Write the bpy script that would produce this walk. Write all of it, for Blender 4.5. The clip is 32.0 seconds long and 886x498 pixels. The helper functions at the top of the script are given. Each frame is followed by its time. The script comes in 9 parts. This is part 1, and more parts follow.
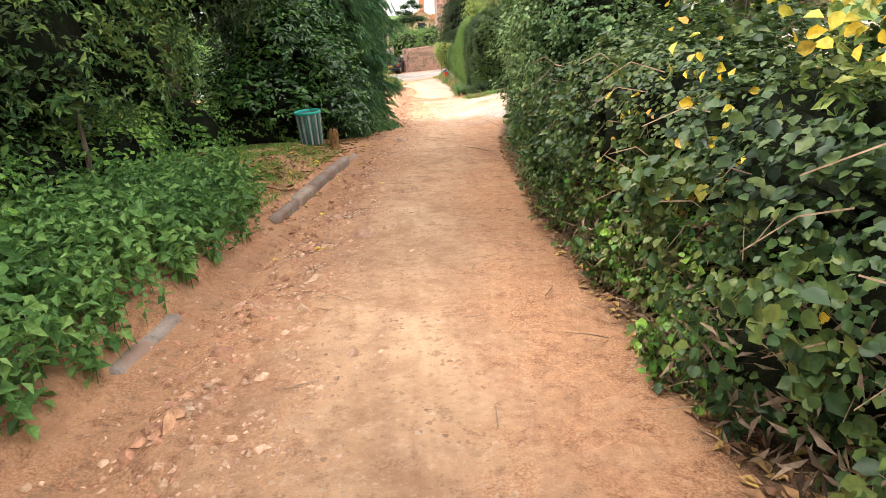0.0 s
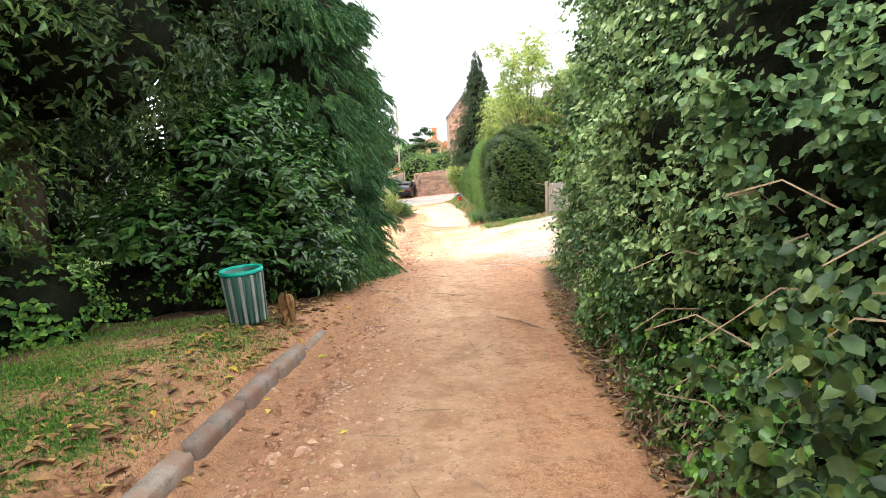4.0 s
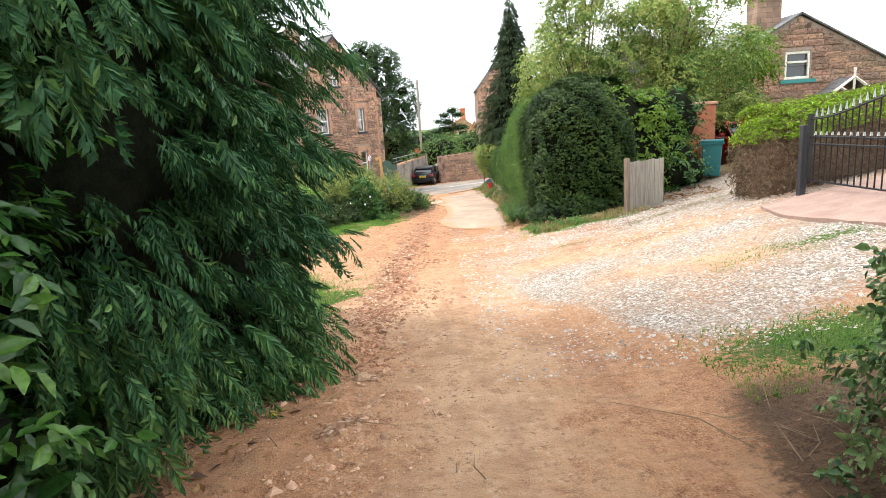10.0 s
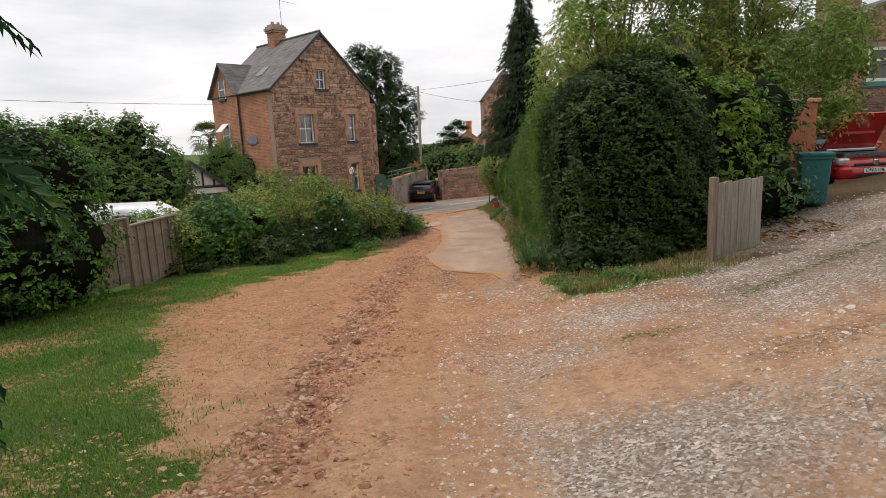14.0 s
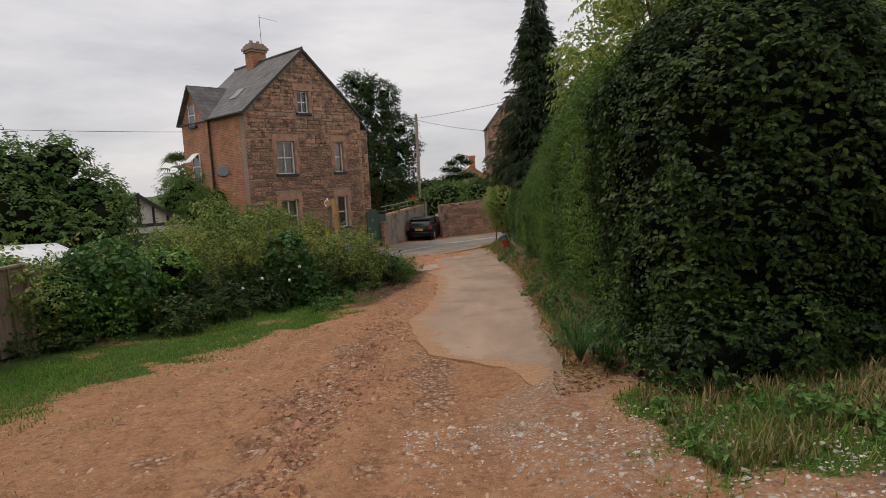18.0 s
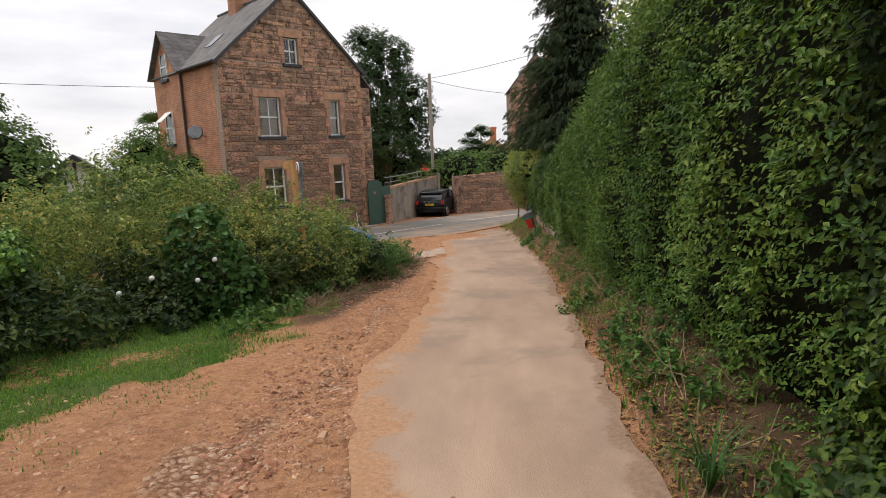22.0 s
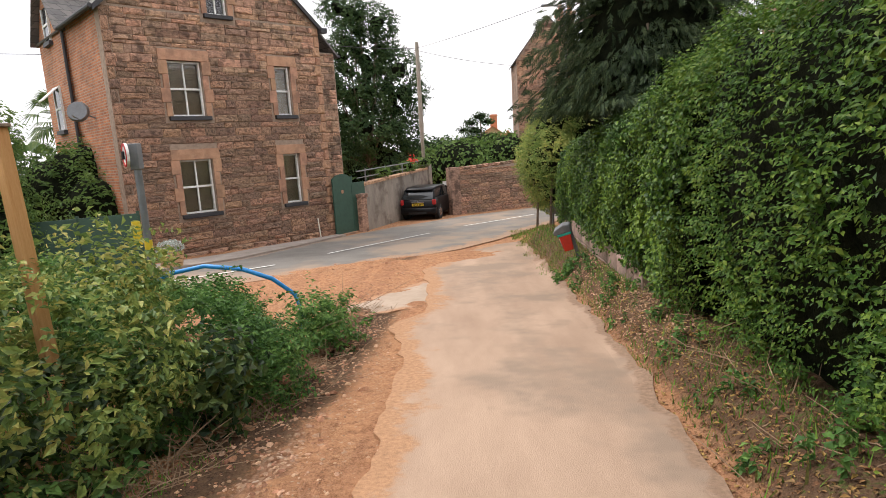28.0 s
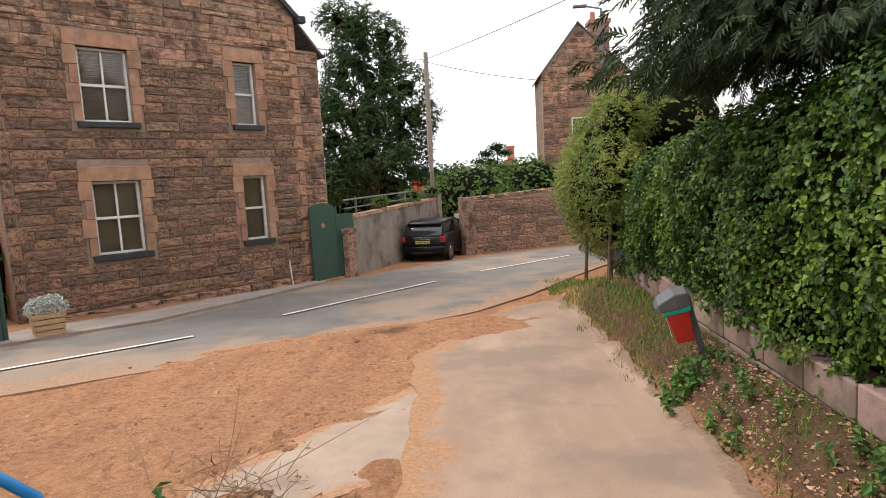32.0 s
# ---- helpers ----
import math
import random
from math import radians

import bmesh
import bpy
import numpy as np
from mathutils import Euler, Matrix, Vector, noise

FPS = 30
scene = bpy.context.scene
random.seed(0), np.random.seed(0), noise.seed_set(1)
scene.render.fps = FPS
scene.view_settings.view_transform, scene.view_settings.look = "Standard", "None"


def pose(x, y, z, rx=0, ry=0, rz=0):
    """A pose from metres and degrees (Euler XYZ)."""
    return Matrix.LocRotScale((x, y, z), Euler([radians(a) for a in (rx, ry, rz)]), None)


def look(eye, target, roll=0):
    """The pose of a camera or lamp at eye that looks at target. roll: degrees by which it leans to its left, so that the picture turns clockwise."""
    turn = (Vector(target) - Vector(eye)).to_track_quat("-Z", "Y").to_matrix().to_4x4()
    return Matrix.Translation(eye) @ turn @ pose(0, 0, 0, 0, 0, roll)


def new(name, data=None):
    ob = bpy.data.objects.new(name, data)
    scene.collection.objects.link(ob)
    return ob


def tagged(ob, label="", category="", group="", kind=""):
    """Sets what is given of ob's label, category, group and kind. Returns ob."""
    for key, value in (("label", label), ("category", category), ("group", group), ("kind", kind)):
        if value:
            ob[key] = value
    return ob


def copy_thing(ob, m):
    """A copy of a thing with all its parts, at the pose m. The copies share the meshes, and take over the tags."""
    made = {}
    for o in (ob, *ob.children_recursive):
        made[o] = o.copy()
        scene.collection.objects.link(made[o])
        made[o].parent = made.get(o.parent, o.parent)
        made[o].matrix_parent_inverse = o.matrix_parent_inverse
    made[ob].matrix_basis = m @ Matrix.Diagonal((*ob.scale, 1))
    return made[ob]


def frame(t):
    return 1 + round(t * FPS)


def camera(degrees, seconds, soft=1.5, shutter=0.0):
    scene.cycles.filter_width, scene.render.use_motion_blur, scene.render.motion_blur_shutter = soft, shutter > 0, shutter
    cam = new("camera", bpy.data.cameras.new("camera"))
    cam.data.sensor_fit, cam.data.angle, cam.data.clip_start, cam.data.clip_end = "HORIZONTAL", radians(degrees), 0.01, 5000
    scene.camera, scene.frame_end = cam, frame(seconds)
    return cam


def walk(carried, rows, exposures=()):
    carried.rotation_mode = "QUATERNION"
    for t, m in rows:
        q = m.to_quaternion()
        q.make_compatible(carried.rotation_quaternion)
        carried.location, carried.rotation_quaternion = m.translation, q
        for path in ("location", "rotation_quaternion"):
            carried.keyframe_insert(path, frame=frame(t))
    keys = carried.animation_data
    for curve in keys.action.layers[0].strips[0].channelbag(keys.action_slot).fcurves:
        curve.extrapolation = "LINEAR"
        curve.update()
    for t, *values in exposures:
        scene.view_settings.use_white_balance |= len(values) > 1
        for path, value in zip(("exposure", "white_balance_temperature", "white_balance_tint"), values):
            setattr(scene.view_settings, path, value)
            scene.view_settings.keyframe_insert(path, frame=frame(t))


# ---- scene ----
cam = camera(73.6, 32.0, soft=0.5)
METRES, EYE, TILT, LEAN, TURN = 38.0, 1.62, 0.0, 0.0, -4.9
ROWS = [
    (0.0, 0.0, 0.0, 0.0, -0.8, -21.9, 1.99),
    (0.5, -0.0011, 0.0132, 0.0009, -0.89, -16.72, 1.68),
    (1.0, -0.0005, 0.027, 0.0004, -0.94, -12.85, 1.84),
    (1.5, -0.0001, 0.0429, -0.0011, -0.08, -10.33, 1.93),
    (2.0, -0.0002, 0.0581, -0.0017, 1.39, -8.67, 1.92),
    (2.5, -0.0004, 0.0733, -0.0028, 1.86, -8.44, 1.68),
    (4.5, -0.0003, 0.133, -0.0095, -0.07, -11.07, 2.71),
    (5.0, -0.0001, 0.1485, -0.0111, 0.12, -11.18, 1.77),
    (5.5, -0.0002, 0.1638, -0.0121, 0.63, -10.54, 1.33),
    (6.0, -0.0008, 0.1799, -0.0134, 0.95, -12.01, 1.42),
    (6.5, -0.0014, 0.195, -0.0145, -0.5, -11.97, 2.16),
    (7.0, -0.001, 0.2115, -0.0162, -0.6, -12.86, 3.43),
    (7.5, -0.0007, 0.2282, -0.0175, -0.47, -12.61, 3.34),
    (8.0, 0.0002, 0.2448, -0.0199, -0.11, -12.41, 3.36),
    (8.5, 0.0008, 0.2612, -0.0209, 0.74, -12.31, 3.51),
    (9.0, 0.0017, 0.2772, -0.0223, 1.6, -12.13, 3.65),
    (9.5, 0.0032, 0.2937, -0.0237, 2.45, -12.04, 3.68),
    (10.0, 0.0038, 0.3099, -0.0247, 3.21, -11.68, 3.52),
    (10.5, 0.0047, 0.3257, -0.0251, 4.22, -11.26, 3.27),
    (11.0, 0.0046, 0.3417, -0.026, 4.47, -10.95, 2.7),
    (11.5, 0.0056, 0.3572, -0.027, 5.67, -10.47, 2.55),
    (12.0, 0.0055, 0.3732, -0.0286, 6.43, -10.82, 2.36),
    (12.5, 0.0061, 0.388, -0.0295, 6.71, -10.87, 2.64),
    (13.0, 0.0065, 0.4039, -0.0306, 6.02, -10.62, 2.53),
    (13.5, 0.0067, 0.4204, -0.0314, 4.86, -10.14, 2.46),
    (14.0, 0.0061, 0.4376, -0.0321, 3.88, -10.28, 2.58),
    (14.5, 0.0053, 0.4541, -0.033, 3.23, -10.32, 2.39),
    (16.5, 0.0049, 0.514, -0.0376, 4.48, -8.56, 2.84),
    (17.0, 0.0048, 0.5291, -0.0401, 4.41, -8.17, 2.98),
    (17.5, 0.0039, 0.5439, -0.0414, 4.16, -6.95, 3.01),
    (18.0, 0.0033, 0.5591, -0.0433, 4.26, -6.67, 3.03),
    (18.5, 0.0028, 0.5741, -0.0445, 4.35, -6.65, 2.97),
    (19.0, 0.0024, 0.5893, -0.046, 4.49, -6.71, 2.95),
    (19.5, 0.0033, 0.6047, -0.0474, 4.72, -6.85, 2.89),
    (20.0, 0.0025, 0.6198, -0.0491, 4.97, -7.24, 2.78),
    (20.5, 0.0027, 0.6347, -0.0506, 5.37, -8.08, 2.65),
    (21.0, 0.0024, 0.6491, -0.0523, 5.69, -8.94, 2.41),
    (21.5, 0.0028, 0.6639, -0.0531, 5.97, -9.43, 2.28),
    (22.0, 0.003, 0.6788, -0.0537, 6.27, -8.98, 2.46),
    (22.5, 0.003, 0.6938, -0.0544, 6.85, -8.81, 3.05),
    (23.0, 0.0033, 0.7092, -0.0548, 8.18, -9.33, 1.99),
    (23.5, 0.0036, 0.7236, -0.0555, 7.97, -9.6, 2.25),
    (24.0, 0.0043, 0.7381, -0.0561, 7.46, -9.62, 2.85),
    (24.5, 0.0026, 0.7536, -0.0575, 6.29, -10.14, 3.74),
    (25.0, 0.0006, 0.769, -0.0589, 5.96, -10.31, 3.96),
    (25.5, -0.0013, 0.7854, -0.0602, 5.63, -10.68, 3.9),
    (27.5, -0.0045, 0.8465, -0.0606, 5.89, -10.18, 3.64),
    (28.0, -0.0077, 0.8634, -0.0615, 6.23, -9.68, 3.45),
    (28.5, -0.0088, 0.8803, -0.0626, 6.75, -8.88, 3.48),
    (29.0, -0.0098, 0.8971, -0.0639, 6.7, -8.02, 3.33),
    (29.5, -0.0099, 0.9136, -0.0653, 7.1, -7.65, 3.47),
    (30.0, -0.0118, 0.9303, -0.0668, 7.39, -7.46, 3.04),
    (30.5, -0.0135, 0.9466, -0.0679, 6.85, -7.38, 2.32),
    (31.0, -0.0153, 0.963, -0.0691, 6.48, -7.76, 1.08),
    (31.5, -0.0171, 0.9788, -0.0695, 5.76, -6.47, 1.97),
    (32.0, -0.0191, 0.9951, -0.0709, 7.7, -6.29, 3.17),
]
EXPOSURES = [(0.0, 1.98, 6700, 14), (1.0, 2.1, 6600, 13), (2.5, 2.15, 6500, 12), (6.0, 2.2, 6300, 9), (9.0, 1.8, 6250, 8), (12.0, 0.92, 6500, 9), (14.0, 0.22, 6700, 13), (17.0, -0.25, 6700, 14), (20.0, -0.05, 6800, 14), (22.0, 0.3, 6700, 14), (25.0, 0.5, 6700, 14), (28.0, 0.82, 6700, 14), (32.0, 0.65, 6700, 15)]
walk(cam, [(t, pose(0, 0, EYE, TILT, LEAN, TURN) @ pose(METRES * x, METRES * y, METRES * z, 90 + pitch, roll, yaw)) for t, x, y, z, yaw, pitch, roll in ROWS],
     exposures=EXPOSURES)

# ---- sky and sun ----
world = bpy.data.worlds.new("overcast_sky")
scene.world = world
world.use_nodes = True
wn, wl = world.node_tree.nodes, world.node_tree.links
wn.clear()
sky = wn.new("ShaderNodeTexSky")
sky.sky_type = "NISHITA"
sky.sun_disc = False
sky.sun_elevation, sky.sun_rotation = radians(57), radians(292)
clear_bg = wn.new("ShaderNodeBackground")
clear_bg.inputs["Strength"].default_value = 0.1
cloud_bg = wn.new("ShaderNodeBackground")
coord = wn.new("ShaderNodeTexCoord")
squash = wn.new("ShaderNodeMapping")
squash.inputs["Scale"].default_value = (1.0, 1.0, 4.0)
cloud_noise = wn.new("ShaderNodeTexNoise")
cloud_noise.inputs["Scale"].default_value = 2.2
cloud_noise.inputs["Detail"].default_value = 6
cloud_noise.inputs["Roughness"].default_value = 0.55
cloud_ramp = wn.new("ShaderNodeValToRGB")
cloud_ramp.color_ramp.elements[0].position, cloud_ramp.color_ramp.elements[0].color = 0.3, (0.6, 0.63, 0.68, 1)
cloud_ramp.color_ramp.elements[1].position, cloud_ramp.color_ramp.elements[1].color = 0.62, (1.0, 1.0, 1.0, 1)
cover = wn.new("ShaderNodeMixShader")
cover.inputs[0].default_value = 0.9
world_out = wn.new("ShaderNodeOutputWorld")
wl.new(sky.outputs[0], clear_bg.inputs[0])
wl.new(coord.outputs["Generated"], squash.inputs[0])
wl.new(squash.outputs[0], cloud_noise.inputs[0])
wl.new(cloud_noise.outputs[0], cloud_ramp.inputs[0])
# an overcast sky is brighter overhead than at the horizon
rise = wn.new("ShaderNodeSeparateXYZ")
wl.new(coord.outputs["Generated"], rise.inputs[0])
overhead = wn.new("ShaderNodeMapRange")
overhead.inputs["From Min"].default_value, overhead.inputs["From Max"].default_value = 0.1, 1.0
overhead.inputs["To Min"].default_value, overhead.inputs["To Max"].default_value = 0.95, 1.3
wl.new(rise.outputs["Z"], overhead.inputs[0]), wl.new(overhead.outputs[0], cloud_bg.inputs["Strength"])
wl.new(cloud_ramp.outputs[0], cloud_bg.inputs[0])
wl.new(clear_bg.outputs[0], cover.inputs[1])
wl.new(cloud_bg.outputs[0], cover.inputs[2])
wl.new(cover.outputs[0], world_out.inputs[0])
sun = new("sun", bpy.data.lights.new("sun", "SUN"))
sun.data.energy, sun.data.angle, sun.data.color = 1.4, radians(20), (1.0, 0.96, 0.9)
sun.matrix_basis = look((0, 0, 50), (30, -12, 0))

# ---- materials ----
def material(name):
    m = bpy.data.materials.new(name)
    m.use_nodes = True
    m.node_tree.nodes.clear()
    return m, m.node_tree.nodes, m.node_tree.links


def node(nodes, kind, **inputs):
    n = nodes.new(kind)
    for k, v in inputs.items():
        n.inputs[k.replace("_", " ")].default_value = v
    return n


def ramp(nodes, stops):
    r = nodes.new("ShaderNodeValToRGB")
    els = r.color_ramp.elements
    while len(els) < len(stops):
        els.new(0.5)
    for e, (p, c) in zip(els, stops):
        e.position, e.color = p, (*c, 1)
    return r


def surface(name, dark, light, rough=0.8, scale=4.0, fine=40.0, bump=0.3, metal=0.0, blotch=None, blotch_scale=0.6, random=0.0, grain=(1, 1, 1), spec=0.3, depth=0.01, palette=None):
    """A solid surface: two colours mixed by grain at two scales, wide blotches, relief, and a change of tone from piece to piece."""
    m, n, l = material(name)
    out = n.new("ShaderNodeOutputMaterial")
    bs = node(n, "ShaderNodeBsdfPrincipled", Roughness=rough, Metallic=metal)
    bs.inputs["Specular IOR Level"].default_value = spec
    tc = n.new("ShaderNodeTexCoord")
    mp = node(n, "ShaderNodeMapping", Scale=grain)
    l.new(tc.outputs["Object"], mp.inputs[0])
    a = node(n, "ShaderNodeTexNoise", Scale=scale, Detail=5.0, Roughness=0.6)
    b = node(n, "ShaderNodeTexNoise", Scale=fine, Detail=3.0, Roughness=0.6)
    l.new(mp.outputs[0], a.inputs["Vector"]), l.new(mp.outputs[0], b.inputs["Vector"])
    mix = node(n, "ShaderNodeMath")
    mix.operation = "MULTIPLY_ADD"
    l.new(b.outputs[0], mix.inputs[0])
    mix.inputs[1].default_value = 0.5
    half = node(n, "ShaderNodeMath")
    half.operation = "MULTIPLY_ADD"
    half.inputs[1].default_value, half.inputs[2].default_value = 1.0, -0.25
    l.new(a.outputs[0], half.inputs[0]), l.new(half.outputs[0], mix.inputs[2])
    r = ramp(n, [(0.3, dark), (0.7, light)])
    l.new(mix.outputs[0], r.inputs[0])
    col = r.outputs[0]
    if blotch:
        w = node(n, "ShaderNodeTexNoise", Scale=blotch_scale, Detail=4.0, Roughness=0.65)
        l.new(tc.outputs["Object"], w.inputs["Vector"])
        wr = ramp(n, [(0.48, (0, 0, 0)), (0.62, (1, 1, 1))])
        l.new(w.outputs[0], wr.inputs[0])
        mc = n.new("ShaderNodeMixRGB")
        l.new(wr.outputs[0], mc.inputs[0]), l.new(col, mc.inputs[1])
        mc.inputs[2].default_value = (*blotch, 1)
        col = mc.outputs[0]
    if random:
        oi, ge = n.new("ShaderNodeObjectInfo"), n.new("ShaderNodeNewGeometry")
        sm = n.new("ShaderNodeMath")
        l.new(oi.outputs["Random"], sm.inputs[0]), l.new(ge.outputs["Random Per Island"], sm.inputs[1])
        fr = n.new("ShaderNodeMath")
        fr.operation = "FRACT"
        l.new(sm.outputs[0], fr.inputs[0])
        if palette:
            pr = ramp(n, [(k / len(palette), c) for k, c in enumerate(palette)])
            pr.color_ramp.interpolation = "CONSTANT"
            l.new(fr.outputs[0], pr.inputs[0])
            pm = n.new("ShaderNodeMixRGB")
            pm.blend_type = "MULTIPLY"
            pm.inputs[0].default_value = 1.0
            l.new(col, pm.inputs[1]), l.new(pr.outputs[0], pm.inputs[2])
            col = pm.outputs[0]
        hs = n.new("ShaderNodeHueSaturation")
        mr = node(n, "ShaderNodeMapRange", To_Min=1 - random, To_Max=1 + random)
        l.new(fr.outputs[0], mr.inputs[0]), l.new(mr.outputs[0], hs.inputs["Value"]), l.new(col, hs.inputs["Color"])
        m2 = node(n, "ShaderNodeMapRange", To_Min=0.49, To_Max=0.505)
        f2 = n.new("ShaderNodeMath")
        f2.operation = "MULTIPLY"
        f2.inputs[1].default_value = 7.3
        f3 = n.new("ShaderNodeMath")
        f3.operation = "FRACT"
        l.new(fr.outputs[0], f2.inputs[0]), l.new(f2.outputs[0], f3.inputs[0]), l.new(f3.outputs[0], m2.inputs[0]), l.new(m2.outputs[0], hs.inputs["Hue"])
        col = hs.outputs[0]
    l.new(col, bs.inputs["Base Color"])
    if bump:
        bp = node(n, "ShaderNodeBump", Strength=bump, Distance=depth)
        l.new(mix.outputs[0], bp.inputs["Height"]), l.new(bp.outputs[0], bs.inputs["Normal"])
    l.new(bs.outputs[0], out.inputs[0])
    return m


def leaf(name, colours, rough=0.45, through_light=0.25, patch=0.35, spec=0.4):
    """Leaves: every blade its own tone, wide patches of growth, some light through the blade."""
    m, n, l = material(name)
    out = n.new("ShaderNodeOutputMaterial")
    bs = node(n, "ShaderNodeBsdfPrincipled", Roughness=rough)
    bs.inputs["Specular IOR Level"].default_value = 0.6 * spec
    ge = n.new("ShaderNodeNewGeometry")
    k = len(colours)
    r = ramp(n, [(i / max(1, k - 1), c) for i, c in enumerate(colours)])
    tc = n.new("ShaderNodeTexCoord")
    w = node(n, "ShaderNodeTexNoise", Scale=0.9, Detail=3.0)
    l.new(tc.outputs["Object"], w.inputs["Vector"])
    mr = node(n, "ShaderNodeMapRange", From_Min=0.3, From_Max=0.7, To_Min=-patch, To_Max=patch)
    l.new(w.outputs[0], mr.inputs[0])
    ad = n.new("ShaderNodeMath")
    ad.use_clamp = True
    l.new(ge.outputs["Random Per Island"], ad.inputs[0]), l.new(mr.outputs[0], ad.inputs[1])
    l.new(ad.outputs[0], r.inputs[0])
    fine = node(n, "ShaderNodeTexNoise", Scale=38.0, Detail=2.0)
    l.new(tc.outputs["Object"], fine.inputs["Vector"])
    fm = node(n, "ShaderNodeMapRange", From_Min=0.3, From_Max=0.7, To_Min=0.72, To_Max=1.25)
    hv = n.new("ShaderNodeHueSaturation")
    l.new(fine.outputs[0], fm.inputs[0]), l.new(fm.outputs[0], hv.inputs["Value"]), l.new(r.outputs[0], hv.inputs["Color"])
    l.new(hv.outputs[0], bs.inputs["Base Color"])
    tr = n.new("ShaderNodeBsdfTranslucent")
    l.new(hv.outputs[0], tr.inputs[0])
    mx = n.new("ShaderNodeMixShader")
    mx.inputs[0].default_value = through_light
    l.new(bs.outputs[0], mx.inputs[1]), l.new(tr.outputs[0], mx.inputs[2])
    l.new(mx.outputs[0], out.inputs[0])
    return m


def plain(name, colour, rough=0.5, metal=0.0, spec=0.5, emit=0.0):
    m, n, l = material(name)
    out = n.new("ShaderNodeOutputMaterial")
    bs = node(n, "ShaderNodeBsdfPrincipled", Roughness=rough, Metallic=metal)
    bs.inputs["Specular IOR Level"].default_value = spec
    w = node(n, "ShaderNodeTexNoise", Scale=6.0, Detail=6.0, Roughness=0.7)
    tc = n.new("ShaderNodeTexCoord")
    l.new(tc.outputs["Object"], w.inputs["Vector"])
    r = ramp(n, [(0.3, tuple(c * 0.8 for c in colour)), (0.7, tuple(min(1, c * 1.12) for c in colour))])
    l.new(w.outputs[0], r.inputs[0]), l.new(r.outputs[0], bs.inputs["Base Color"])
    l.new(bs.outputs[0], out.inputs[0])
    return m


def glass_dark(name, colour=(0.02, 0.025, 0.03), rough=0.05):
    m, n, l = material(name)
    out = n.new("ShaderNodeOutputMaterial")
    bs = node(n, "ShaderNodeBsdfPrincipled", Roughness=rough)
    bs.inputs["Base Color"].default_value = (*colour, 1)
    bs.inputs["Specular IOR Level"].default_value = 0.8
    l.new(bs.outputs[0], out.inputs[0])
    return m


def brickwork(name, a, b, mortar, size=0.225, height=0.075, joint=0.008):
    m, n, l = material(name)
    out = n.new("ShaderNodeOutputMaterial")
    bs = node(n, "ShaderNodeBsdfPrincipled", Roughness=0.9)
    tc = n.new("ShaderNodeTexCoord")
    sep, com = n.new("ShaderNodeSeparateXYZ"), n.new("ShaderNodeCombineXYZ")
    ad = n.new("ShaderNodeMath")
    l.new(tc.outputs["Object"], sep.inputs[0])
    l.new(sep.outputs["X"], ad.inputs[0]), l.new(sep.outputs["Y"], ad.inputs[1])
    l.new(ad.outputs[0], com.inputs[0]), l.new(sep.outputs["Z"], com.inputs[1])
    bt = node(n, "ShaderNodeTexBrick", Scale=1.0, Mortar_Size=joint, Brick_Width=size, Row_Height=height, Bias=-0.1)
    bt.inputs["Color1"].default_value, bt.inputs["Color2"].default_value, bt.inputs["Mortar"].default_value = (*a, 1), (*b, 1), (*mortar, 1)
    l.new(com.outputs[0], bt.inputs["Vector"])
    w = node(n, "ShaderNodeTexNoise", Scale=1.3, Detail=6.0, Roughness=0.7)
    l.new(tc.outputs["Object"], w.inputs["Vector"])
    hs = n.new("ShaderNodeHueSaturation")
    mr = node(n, "ShaderNodeMapRange", From_Min=0.3, From_Max=0.7, To_Min=0.65, To_Max=1.3)
    l.new(w.outputs[0], mr.inputs[0]), l.new(mr.outputs[0], hs.inputs["Value"]), l.new(bt.outputs["Color"], hs.inputs["Color"])
    l.new(hs.outputs[0], bs.inputs["Base Color"])
    bp = node(n, "ShaderNodeBump", Strength=0.6, Distance=0.01)
    bp.invert = True
    l.new(bt.outputs["Fac"], bp.inputs["Height"]), l.new(bp.outputs[0], bs.inputs["Normal"])
    l.new(bs.outputs[0], out.inputs[0])
    return m


